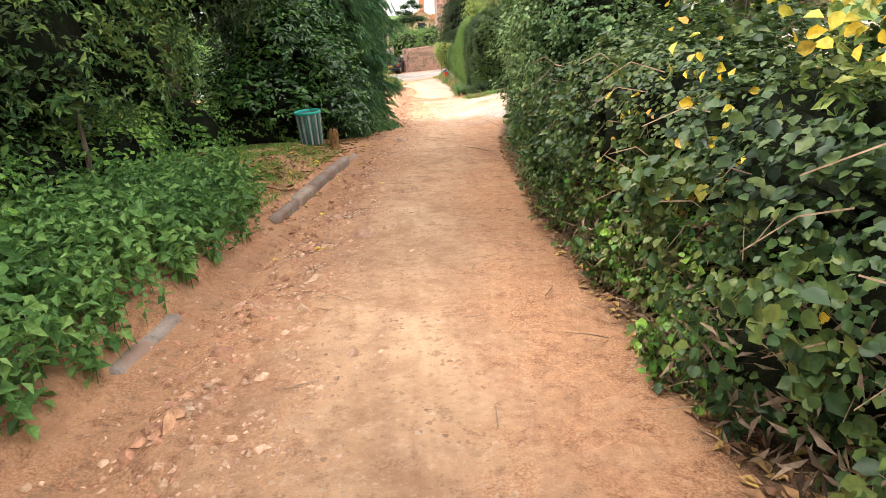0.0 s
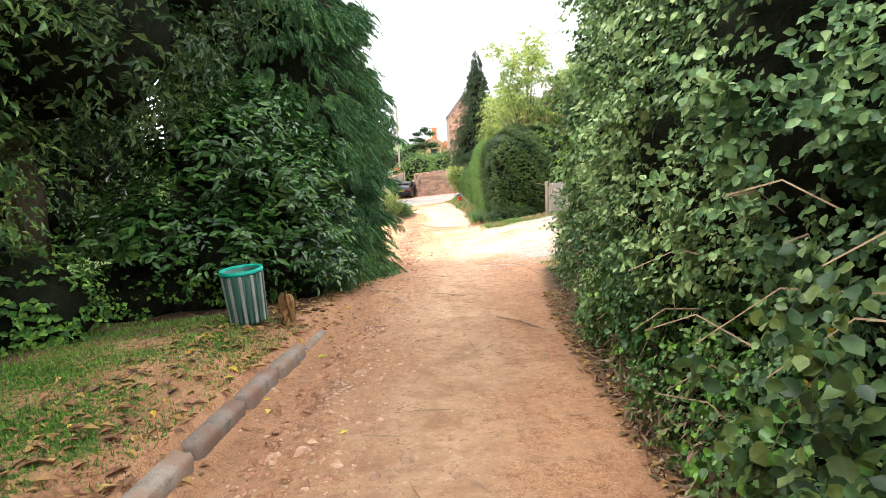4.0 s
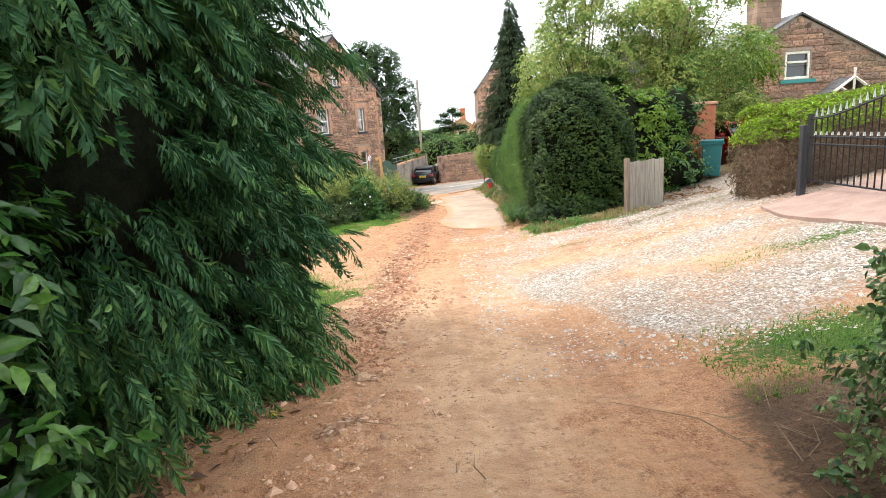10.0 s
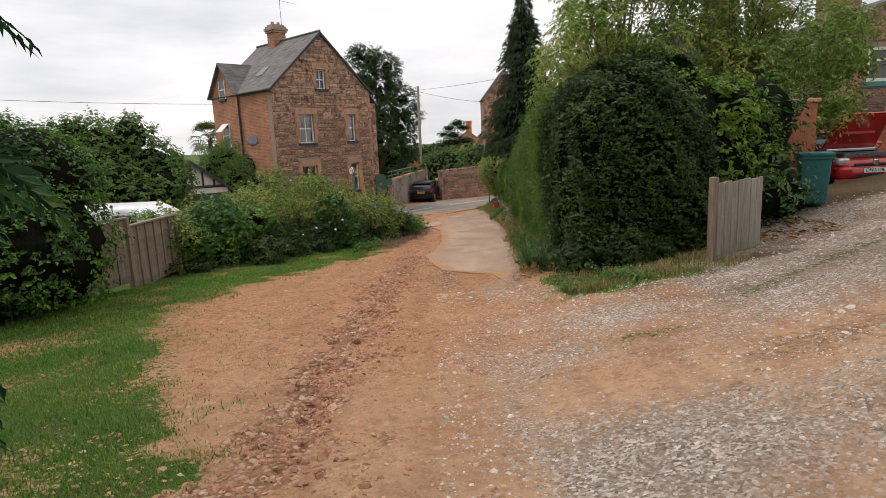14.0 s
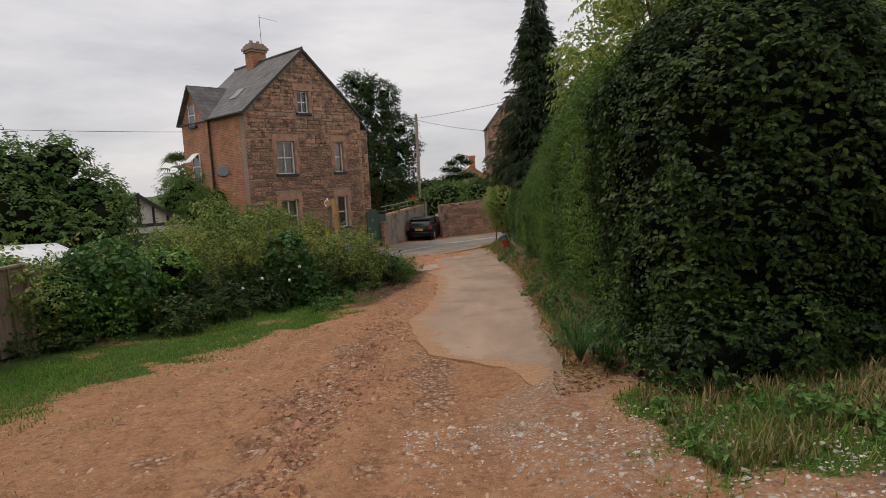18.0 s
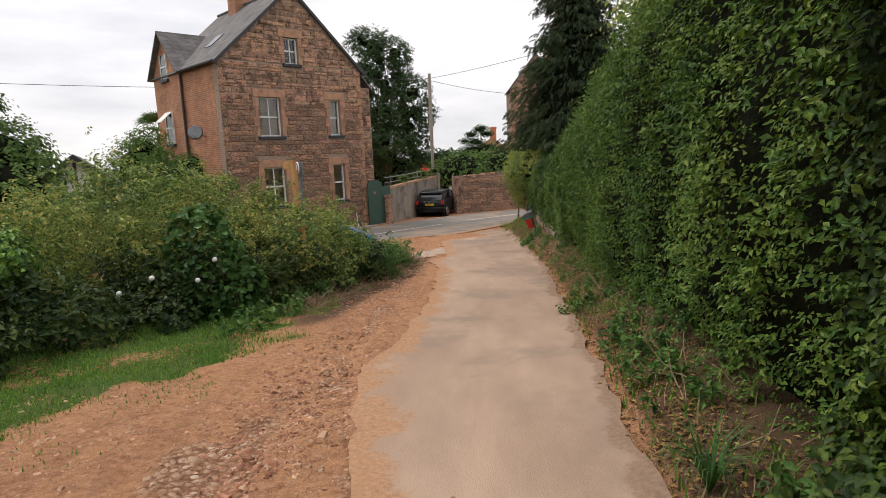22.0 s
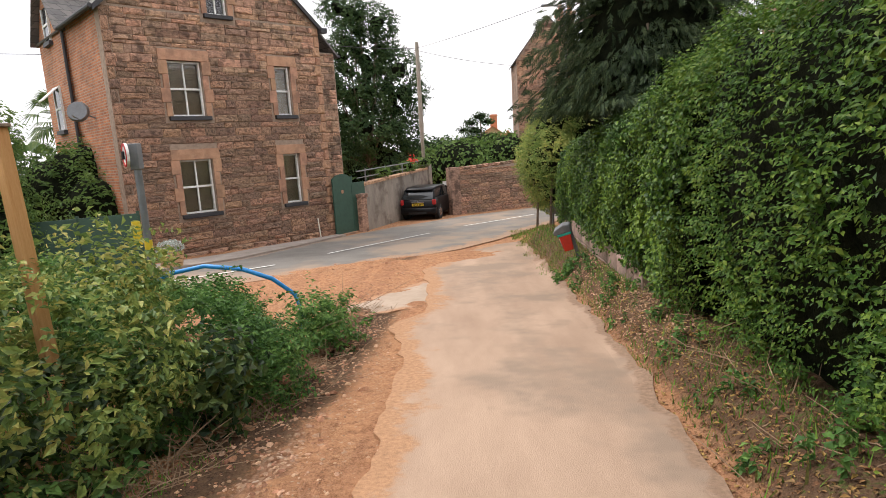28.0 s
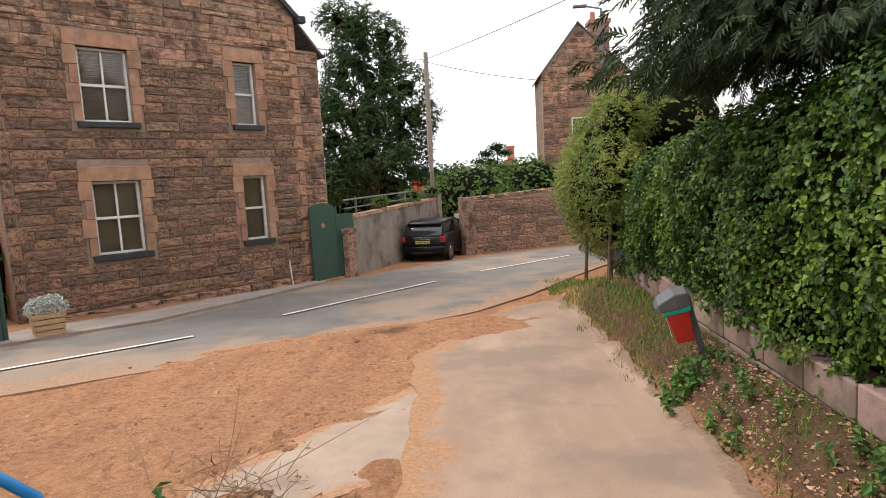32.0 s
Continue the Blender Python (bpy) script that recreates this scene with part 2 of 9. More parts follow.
def earth(name):
    """The ground sheet: red sandy earth, white gravel, turf and leaf mould, blended by the sheet's own zones with ragged edges."""
    m, n, l = material(name)
    out = n.new("ShaderNodeOutputMaterial")
    bs = node(n, "ShaderNodeBsdfPrincipled", Roughness=0.95)
    bs.inputs["Specular IOR Level"].default_value = 0.15
    tc = n.new("ShaderNodeTexCoord")

    def noise_at(scale, detail=5.0, rough=0.62):
        t = node(n, "ShaderNodeTexNoise", Scale=scale, Detail=detail, Roughness=rough)
        l.new(tc.outputs["Object"], t.inputs["Vector"])
        return t.outputs[0]

    def two(f, a, b, lo=0.35, hi=0.65):
        r = ramp(n, [(lo, a), (hi, b)])
        l.new(f, r.inputs[0])
        return r.outputs[0]

    def mixed(f, a, b):
        x = n.new("ShaderNodeMixRGB")
        l.new(f, x.inputs[0]), l.new(a, x.inputs[1]), l.new(b, x.inputs[2])
        return x.outputs[0]

    def zone(attr, grit, amount, lo=0.4, hi=0.6):
        at = n.new("ShaderNodeAttribute")
        at.attribute_name = attr
        s = n.new("ShaderNodeMath")
        s.operation = "SUBTRACT"
        s.inputs[1].default_value = 0.5
        l.new(grit, s.inputs[0])
        f = n.new("ShaderNodeMath")
        f.operation = "MULTIPLY_ADD"
        f.inputs[1].default_value = amount
        l.new(s.outputs[0], f.inputs[0]), l.new(at.outputs["Fac"], f.inputs[2])
        r = node(n, "ShaderNodeMapRange", From_Min=lo, From_Max=hi)
        r.interpolation_type = "SMOOTHSTEP"
        l.new(f.outputs[0], r.inputs[0])
        return r.outputs[0]

    wide, mid, fine, grit = noise_at(0.55), noise_at(3.0), noise_at(18.0), noise_at(70.0, 2.0)
    dirt = mixed(two(wide, (0.0,) * 3, (1.0,) * 3), two(mid, (0.29, 0.145, 0.075), (0.49, 0.275, 0.15)), two(mid, (0.47, 0.285, 0.165), (0.68, 0.46, 0.285)))
    dirt = mixed(two(grit, (0,) * 3, (0.3,) * 3, 0.45, 0.7), dirt, two(fine, (0.26, 0.14, 0.08), (0.62, 0.42, 0.27)))
    red = two(fine, (0.36, 0.17, 0.083), (0.56, 0.3, 0.16))
    red = mixed(two(mid, (0.1,) * 3, (0.6,) * 3), red, two(grit, (0.2, 0.092, 0.046), (0.52, 0.3, 0.17), 0.4, 0.62))
    chips = node(n, "ShaderNodeTexVoronoi", Scale=42.0)
    l.new(tc.outputs["Object"], chips.inputs["Vector"])
    chipc = n.new("ShaderNodeSeparateColor")
    l.new(chips.outputs["Color"], chipc.inputs[0])
    chip_on = n.new("ShaderNodeMath")
    chip_on.operation = "MULTIPLY"
    l.new(two(chipc.outputs[1], (0,) * 3, (1,) * 3, 0.8, 0.86), chip_on.inputs[0])
    l.new(two(mid, (0.1,) * 3, (0.9,) * 3, 0.42, 0.6), chip_on.inputs[1])
    chip_tone = ramp(n, [(0.0, (0.2, 0.11, 0.07)), (0.5, (0.42, 0.27, 0.17)), (1.0, (0.58, 0.44, 0.33))])
    l.new(chipc.outputs[0], chip_tone.inputs[0])
    dirt = mixed(chip_on.outputs[0], dirt, chip_tone.outputs[0])
    half_chips = n.new("ShaderNodeMath")
    half_chips.operation = "MULTIPLY"
    half_chips.inputs[1].default_value = 0.4
    l.new(chip_on.outputs[0], half_chips.inputs[0])
    red = mixed(half_chips.outputs[0], red, chip_tone.outputs[0])
    vor = node(n, "ShaderNodeTexVoronoi", Scale=48.0)
    l.new(tc.outputs["Object"], vor.inputs["Vector"])
    stones = ramp(n, [(0.0, (0.13, 0.103, 0.084)), (0.3, (0.26, 0.21, 0.172)), (0.7, (0.42, 0.36, 0.305)), (1.0, (0.7, 0.64, 0.58))])
    sepc = n.new("ShaderNodeSeparateColor")
    l.new(vor.outputs["Color"], sepc.inputs[0]), l.new(sepc.outputs[0], stones.inputs[0])
    gravel = mixed(two(mid, (0,) * 3, (0.6,) * 3, 0.4, 0.62), stones.outputs[0], two(fine, (0.22, 0.155, 0.105), (0.36, 0.275, 0.2)))
    turf = mixed(two(mid, (0,) * 3, (1,) * 3), two(grit, (0.025, 0.062, 0.01), (0.07, 0.15, 0.02)), two(grit, (0.045, 0.075, 0.02), (0.12, 0.14, 0.04)))
    mould = mixed(two(fine, (0,) * 3, (1,) * 3, 0.4, 0.6), two(grit, (0.05, 0.03, 0.02), (0.13, 0.08, 0.05)), two(mid, (0.1, 0.06, 0.035), (0.2, 0.12, 0.07)))
    # wheel tracks drawn out along the lane, darker than the earth beside them
    long_map = node(n, "ShaderNodeMapping", Scale=(2.6, 0.32, 1.0))
    l.new(tc.outputs["Object"], long_map.inputs[0])
    tracks = node(n, "ShaderNodeTexNoise", Scale=1.0, Detail=6.0, Roughness=0.6)
    l.new(long_map.outputs[0], tracks.inputs["Vector"])
    red = mixed(two(tracks.outputs[0], (0.75,) * 3, (0,) * 3, 0.36, 0.52), red, two(fine, (0.25, 0.115, 0.06), (0.43, 0.22, 0.125)))
    dirt = mixed(two(tracks.outputs[0], (0.55,) * 3, (0,) * 3, 0.34, 0.5), dirt, two(fine, (0.24, 0.125, 0.075), (0.42, 0.25, 0.155)))
    # pits and scuffs, a hand's breadth across; the shade in the pits is painted
    scuff = noise_at(8.5, 8.0, 0.75)
    dirt = mixed(two(scuff, (0.7,) * 3, (0,) * 3, 0.38, 0.46), dirt, two(grit, (0.22, 0.115, 0.065), (0.4, 0.235, 0.14)))
    red = mixed(two(scuff, (0.9,) * 3, (0,) * 3, 0.39, 0.48), red, two(grit, (0.18, 0.08, 0.042), (0.36, 0.18, 0.1)))
    dirt = mixed(two(scuff, (0,) * 3, (0.5,) * 3, 0.56, 0.66), dirt, two(grit, (0.5, 0.33, 0.21), (0.72, 0.52, 0.36)))
    # broken stone bedded in earth, the gaps darkened to paint crevice shade
    lumps = node(n, "ShaderNodeTexVoronoi", Scale=21.0, Randomness=1.0)
    warp = node(n, "ShaderNodeVectorMath")
    warp.operation = "MULTIPLY_ADD"
    wob = node(n, "ShaderNodeTexNoise", Scale=14.0, Detail=3.0)
    l.new(tc.outputs["Object"], wob.inputs["Vector"])
    l.new(wob.outputs["Color"], warp.inputs[0])
    warp.inputs[1].default_value = (0.035, 0.035, 0.035)
    l.new(tc.outputs["Object"], warp.inputs[2])
    l.new(warp.outputs[0], lumps.inputs["Vector"])
    lump_c = n.new("ShaderNodeSeparateColor")
    l.new(lumps.outputs["Color"], lump_c.inputs[0])
    lump_tone = ramp(n, [(0.0, (0.29, 0.15, 0.09)), (0.45, (0.43, 0.26, 0.165)), (0.85, (0.53, 0.355, 0.24)), (1.0, (0.62, 0.48, 0.37))])
    l.new(lump_c.outputs[0], lump_tone.inputs[0])
    rubble = mixed(two(lumps.outputs["Distance"], (0,) * 3, (1,) * 3, 0.42, 0.62), lump_tone.outputs[0], two(fine, (0.19, 0.09, 0.05), (0.36, 0.19, 0.11)))
    col = mixed(zone("red", mid, 0.9, 0.35, 0.65), dirt, red)
    rubble_on = zone("rubble", mid, 1.3, 0.42, 0.62)
    col = mixed(rubble_on, col, rubble)
    col = mixed(zone("gravel", fine, 1.0, 0.3, 0.7), col, gravel)
    col = mixed(zone("mould", fine, 0.9, 0.3, 0.7), col, mould)
    col = mixed(zone("turf", fine, 1.1, 0.4, 0.6), col, turf)
    l.new(col, bs.inputs["Base Color"])
    hsum = n.new("ShaderNodeMath")
    hsum.operation = "MULTIPLY_ADD"
    hsum.inputs[1].default_value = 0.35
    l.new(grit, hsum.inputs[0]), l.new(scuff, hsum.inputs[2])
    stone_h = n.new("ShaderNodeMath")
    stone_h.operation = "MULTIPLY"
    l.new(lumps.outputs["Distance"], stone_h.inputs[0]), l.new(rubble_on, stone_h.inputs[1])
    hall = n.new("ShaderNodeMath")
    hall.operation = "MULTIPLY_ADD"
    hall.inputs[1].default_value = -1.1
    l.new(stone_h.outputs[0], hall.inputs[0]), l.new(hsum.outputs[0], hall.inputs[2])
    bp = node(n, "ShaderNodeBump", Strength=0.95, Distance=0.045)
    l.new(hall.outputs[0], bp.inputs["Height"]), l.new(bp.outputs[0], bs.inputs["Normal"])
    l.new(bs.outputs[0], out.inputs[0])
    return m


def sanded(m, left_reach, right_reach, left_tone, right_tone):
    """Earth strewn over a paved strip from its two edges, with a ragged limit."""
    n, l = m.node_tree.nodes, m.node_tree.links
    bs = next(k for k in n if k.type == "BSDF_PRINCIPLED")
    col = bs.inputs["Base Color"].links[0].from_socket
    tc = n.new("ShaderNodeTexCoord")
    wide = node(n, "ShaderNodeTexNoise", Scale=1.7, Detail=8.0, Roughness=0.7)
    grit = node(n, "ShaderNodeTexNoise", Scale=26.0, Detail=5.0, Roughness=0.7)
    l.new(tc.outputs["Object"], wide.inputs["Vector"]), l.new(tc.outputs["Object"], grit.inputs["Vector"])
    for key, reach, tone in (("from_left", left_reach, left_tone), ("from_right", right_reach, right_tone)):
        at = n.new("ShaderNodeAttribute")
        at.attribute_name = key
        mr = node(n, "ShaderNodeMapRange", From_Min=0.3, From_Max=0.7, To_Min=reach, To_Max=0.0)
        l.new(wide.outputs[0], mr.inputs[0])
        df = n.new("ShaderNodeMath")
        df.operation = "SUBTRACT"
        l.new(mr.outputs[0], df.inputs[0]), l.new(at.outputs["Fac"], df.inputs[1])
        f = node(n, "ShaderNodeMapRange", From_Min=-0.16 * reach, From_Max=0.2 * reach)
        f.interpolation_type = "SMOOTHSTEP"
        l.new(df.outputs[0], f.inputs[0])
        dirt = ramp(n, [(0.3, tuple(c * 0.68 for c in tone)), (0.7, tuple(c * 1.2 for c in tone))])
        l.new(grit.outputs[0], dirt.inputs[0])
        mx = n.new("ShaderNodeMixRGB")
        l.new(f.outputs[0], mx.inputs[0]), l.new(col, mx.inputs[1]), l.new(dirt.outputs[0], mx.inputs[2])
        col = mx.outputs[0]
    l.new(col, bs.inputs["Base Color"])
    return m


EARTH = earth("red_earth")
DUSTY_TARMAC = sanded(surface("dusty_tarmac", (0.315, 0.215, 0.152), (0.435, 0.308, 0.222), 0.92, 1.3, 110.0, 0.7, blotch=(0.275, 0.203, 0.15), blotch_scale=0.7, grain=(1.5, 0.45, 1), depth=0.008), 0.55, 0.22, (0.4, 0.225, 0.125), (0.28, 0.185, 0.125))
TARMAC = sanded(surface("tarmac", (0.15, 0.138, 0.122), (0.215, 0.2, 0.18), 0.9, 1.0, 120.0, 0.35, blotch=(0.31, 0.235, 0.175), blotch_scale=0.3, depth=0.006), 1.1, 0.3, (0.36, 0.23, 0.15), (0.28, 0.21, 0.16))
OLD_TARMAC = sanded(surface("old_tarmac", (0.31, 0.235, 0.175), (0.44, 0.345, 0.265), 0.92, 2.0, 90.0, 0.6, depth=0.008), 0.4, 0.3, (0.42, 0.235, 0.135), (0.42, 0.235, 0.135))
ROAD_PAINT = surface("road_paint", (0.55, 0.54, 0.5), (0.78, 0.78, 0.75), 0.7, 8.0, 60.0, 0.1)
FOOTWAY = surface("footway", (0.26, 0.22, 0.19), (0.38, 0.33, 0.29), 0.9, 2.0, 60.0, 0.2)
KERB = surface("kerb_concrete", (0.13, 0.105, 0.085), (0.29, 0.24, 0.195), 0.9, 6.0, 60.0, 0.5, blotch=(0.2, 0.13, 0.09), blotch_scale=3.0, random=0.28)
PEBBLE = surface("pebble", (0.33, 0.185, 0.105), (0.54, 0.36, 0.235), 0.85, 20.0, 90.0, 0.2, random=0.28)
WHITE_STONE = surface("white_stone", (0.3, 0.25, 0.205), (0.6, 0.53, 0.46), 0.85, 20.0, 90.0, 0.2, random=0.38)
CLOD = surface("earth_clod", (0.22, 0.105, 0.058), (0.44, 0.235, 0.135), 0.95, 14.0, 70.0, 0.8, random=0.25)
LITTER = leaf("fallen_leaf", [(0.16, 0.08, 0.04), (0.28, 0.15, 0.07), (0.4, 0.26, 0.08), (0.12, 0.07, 0.05)], 0.7, 0.1)
YELLOW = leaf("yellow_leaf", [(0.62, 0.4, 0.03), (0.7, 0.52, 0.06), (0.55, 0.5, 0.08), (0.6, 0.28, 0.05)], 0.5, 0.3)
BARK = surface("bark", (0.07, 0.05, 0.035), (0.2, 0.15, 0.11), 0.95, 6.0, 40.0, 0.8, grain=(1, 1, 0.25), depth=0.02)
TWIG = surface("dry_twig", (0.16, 0.1, 0.06), (0.36, 0.25, 0.16), 0.9, 10.0, 60.0, 0.3)
TWIG_CORE = surface("brown_twigs", (0.09, 0.06, 0.04), (0.24, 0.17, 0.115), 0.95, 12.0, 60.0, 1.0, spec=0.05, depth=0.03)
# near-black, not bark-coloured: the shade inside foliage is put into this colour
CORE = surface("twig_shade_hull", (0.005, 0.007, 0.004), (0.016, 0.019, 0.01), 0.95, 9.0, 50.0, 0.8, spec=0.05, depth=0.03)
L_MIXED = leaf("hedgerow_leaf", [(0.044, 0.097, 0.038), (0.098, 0.175, 0.064), (0.166, 0.266, 0.096), (0.268, 0.362, 0.142)], 0.5, 0.3, patch=0.5, spec=0.35)
L_BRAMBLE = leaf("bramble_leaf", [(0.017, 0.039, 0.014), (0.033, 0.068, 0.022), (0.057, 0.099, 0.028), (0.077, 0.117, 0.031), (0.111, 0.137, 0.033)], patch=0.3)
L_LIGHT = leaf("light_leaf", [(0.106, 0.197, 0.046), (0.212, 0.305, 0.078), (0.316, 0.391, 0.108), (0.439, 0.427, 0.123)], 0.5, 0.35)
L_DARK = leaf("evergreen_leaf", [(0.042, 0.102, 0.029), (0.077, 0.158, 0.044), (0.158, 0.256, 0.068), (0.278, 0.378, 0.096)], 0.4)
# darkened copy of L_DARK: the shade on the third tree, put into its leaves
L_DARK_SHADED = leaf("shaded_evergreen_leaf", [(0.017, 0.042, 0.014), (0.030, 0.066, 0.021), (0.063, 0.106, 0.033), (0.111, 0.158, 0.046)], 0.4)
L_LAUREL = leaf("laurel_leaf", [(0.017, 0.050, 0.011), (0.029, 0.084, 0.017), (0.048, 0.124, 0.024), (0.092, 0.187, 0.032)], 0.27, 0.2, spec=0.55)
L_NETTLE = leaf("nettle_leaf", [(0.045, 0.110, 0.028), (0.075, 0.171, 0.043), (0.113, 0.230, 0.056), (0.174, 0.299, 0.075)], 0.55, 0.3)
L_CYPRESS = leaf("cypress_spray", [(0.019, 0.065, 0.025), (0.036, 0.102, 0.035), (0.058, 0.145, 0.046), (0.098, 0.178, 0.046)], 0.6, 0.15)
L_SPRUCE = leaf("spruce_spray", [(0.014, 0.031, 0.013), (0.028, 0.051, 0.020), (0.047, 0.076, 0.030), (0.078, 0.106, 0.041)], 0.6, 0.15)
L_PRIVET = leaf("privet_leaf", [(0.034, 0.088, 0.015), (0.060, 0.137, 0.018), (0.102, 0.193, 0.029), (0.172, 0.249, 0.038)], 0.5, 0.25)
L_IVY = leaf("ivy_leaf", [(0.024, 0.078, 0.014), (0.050, 0.134, 0.023), (0.105, 0.221, 0.034), (0.210, 0.357, 0.053)], 0.42, 0.2, spec=0.4)
L_HEDGE_IVY = leaf("hedge_ivy_leaf", [(0.021, 0.060, 0.010), (0.043, 0.103, 0.015), (0.089, 0.170, 0.023), (0.176, 0.274, 0.036)], 0.42, 0.2, spec=0.4)
L_SCRUB = leaf("scrub_leaf", [(0.077, 0.139, 0.040), (0.155, 0.233, 0.062), (0.276, 0.350, 0.094), (0.491, 0.443, 0.137)], 0.5, 0.3)
L_BIND = leaf("bindweed_leaf", [(0.04, 0.11, 0.03), (0.07, 0.16, 0.04), (0.1, 0.21, 0.055)], 0.45, 0.3)
L_LIME = leaf("lime_leaf", [(0.08, 0.16, 0.02), (0.14, 0.24, 0.03), (0.22, 0.32, 0.04)], 0.4, 0.3)
L_CLIPPED = leaf("clipped_cypress", [(0.130, 0.221, 0.012), (0.204, 0.323, 0.019), (0.286, 0.425, 0.031)], 0.6, 0.25)
L_FAR = leaf("far_tree_leaf", [(0.022, 0.055, 0.018), (0.041, 0.082, 0.024), (0.069, 0.116, 0.035)], 0.6, 0.2)
L_FARLIGHT = leaf("far_light_leaf", [(0.062, 0.127, 0.032), (0.107, 0.185, 0.044), (0.154, 0.242, 0.055)], 0.6, 0.25)
L_GRASS = leaf("grass_blade", [(0.061, 0.164, 0.018), (0.103, 0.235, 0.026), (0.153, 0.303, 0.039), (0.246, 0.315, 0.070)], 0.55, 0.3)
L_DRY = leaf("dry_grass", [(0.28, 0.2, 0.1), (0.38, 0.28, 0.14), (0.22, 0.2, 0.07), (0.15, 0.17, 0.05)], 0.7, 0.3)
L_BARE = leaf("bare_twigs", [(0.1, 0.07, 0.045), (0.17, 0.12, 0.08), (0.24, 0.17, 0.11), (0.14, 0.13, 0.05)], 0.8, 0.1)
L_HOLLY = leaf("holly_leaf", [(0.010, 0.027, 0.005), (0.020, 0.048, 0.007), (0.040, 0.077, 0.012), (0.082, 0.126, 0.019)], 0.48, 0.2, spec=0.3)

# ---- building blocks ----
rng = np.random.default_rng(7)


def mesh_from(name, verts, faces, mat, parent=None, label="", smooth=False):
    """One mesh object from arrays of corners and of faces that all have the same number of corners."""
    verts, faces = np.asarray(verts, dtype=np.float32), np.asarray(faces, dtype=np.int32)
    me = bpy.data.meshes.new(name)
    k = faces.shape[1]
    me.vertices.add(len(verts))
    me.vertices.foreach_set("co", verts.ravel())
    me.loops.add(faces.size)
    me.loops.foreach_set("vertex_index", faces.ravel())
    me.polygons.add(len(faces))
    me.polygons.foreach_set("loop_start", np.arange(0, faces.size, k, dtype=np.int32))
    me.update(calc_edges=True)
    me.polygons.foreach_set("use_smooth", np.full(len(faces), smooth))
    me.materials.append(mat)
    ob = new(name, me)
    ob.parent = parent
    if label:
        tagged(ob, label)
    return ob


def part(name, bm, mat, parent=None, label="", smooth=False):
    """One mesh object from a bmesh, under a thing or a part."""
    bmesh.ops.recalc_face_normals(bm, faces=bm.faces)
    me = bpy.data.meshes.new(name)
    bm.to_mesh(me)
    bm.free()
    for p in me.polygons:
        p.use_smooth = smooth
    me.materials.append(mat)
    ob = new(name, me)
    ob.parent = parent
    if label:
        tagged(ob, label)
    return ob


def thing(name, m, label, category, group="", kind=""):
    """An Empty at a thing's base, which parents its parts."""
    ob = new(name)
    ob.matrix_basis = m
    return tagged(ob, label, category, group, kind)


def box(bm, x0, x1, y0, y1, z0, z1, bevel=0.0, m=None):
    r = bmesh.ops.create_cube(bm, size=1.0)
    vs = r["verts"]
    bmesh.ops.scale(bm, vec=(x1 - x0, y1 - y0, z1 - z0), verts=vs)
    bmesh.ops.translate(bm, vec=((x0 + x1) / 2, (y0 + y1) / 2, (z0 + z1) / 2), verts=vs)
    if bevel:
        es = list({e for v in vs for e in v.link_edges})
        g = bmesh.ops.bevel(bm, geom=es, offset=bevel, segments=2, affect="EDGES", profile=0.5)
        vs = list({v for f in g["faces"] for v in f.verts} | {v for v in vs if v.is_valid})
    if m is not None:
        bmesh.ops.transform(bm, matrix=m, verts=vs)
    return vs


def boxed(*args, **kw):
    bm = bmesh.new()
    box(bm, *args, **kw)
    return bm


def rod(bm, a, b, r0, r1=None, n=8):
    a, b = Vector(a), Vector(b)
    d = b - a
    r1 = r0 if r1 is None else r1
    g = bmesh.ops.create_cone(bm, cap_ends=True, segments=n, radius1=r0, radius2=max(r1, 1e-4), depth=d.length)
    m = Matrix.Translation((a + b) / 2) @ d.to_track_quat("Z", "Y").to_matrix().to_4x4()
    bmesh.ops.transform(bm, matrix=m, verts=g["verts"])
    return g["verts"]


def rodded(*args, **kw):
    bm = bmesh.new()
    rod(bm, *args, **kw)
    return bm


def tube(points, radii, n=7):
    """A bent, tapering tube through the points."""
    bm = bmesh.new()
    rings = []
    for i, p in enumerate(points):
        p = Vector(p)
        d = Vector(points[min(i + 1, len(points) - 1)]) - Vector(points[max(i - 1, 0)])
        q = d.to_track_quat("Z", "Y")
        rings.append([bm.verts.new(p + q @ Vector((radii[i] * math.cos(2 * math.pi * k / n), radii[i] * math.sin(2 * math.pi * k / n), 0))) for k in range(n)])
    for a, b in zip(rings, rings[1:]):
        for k in range(n):
            bm.faces.new((a[k], a[(k + 1) % n], b[(k + 1) % n], b[k]))
    bm.faces.new(rings[0][::-1]), bm.faces.new(rings[-1])
    return bm


def prism(outline, y0, y1, m=None):
    """A flat outline in x and z, drawn out along y."""
    bm = bmesh.new()
    a = [bm.verts.new((x, y0, z)) for x, z in outline]
    b = [bm.verts.new((x, y1, z)) for x, z in outline]
    bm.faces.new(a), bm.faces.new(b[::-1])
    for i in range(len(a)):
        j = (i + 1) % len(a)
        bm.faces.new((a[i], b[i], b[j], a[j]))
    if m is not None:
        bmesh.ops.transform(bm, matrix=m, verts=bm.verts)
    return bm


def waves(x, y, z=0.0, f=1.0, seed=0.0):
    """Smooth unevenness, about -1 to 1, from crossing waves."""
    a = np.sin(f * (1.7 * x + 0.9 * y + 1.3 * z) + seed) + np.sin(f * (-1.1 * x + 2.1 * y - 0.7 * z) + 2.1 * seed + 1)
    b = np.sin(f * (3.7 * x - 2.9 * y + 3.1 * z) + 1.7 * seed + 2) + np.sin(f * (2.3 * x + 4.3 * y + 4.1 * z) + seed + 4)
    return (a + 0.6 * b) / 3.2


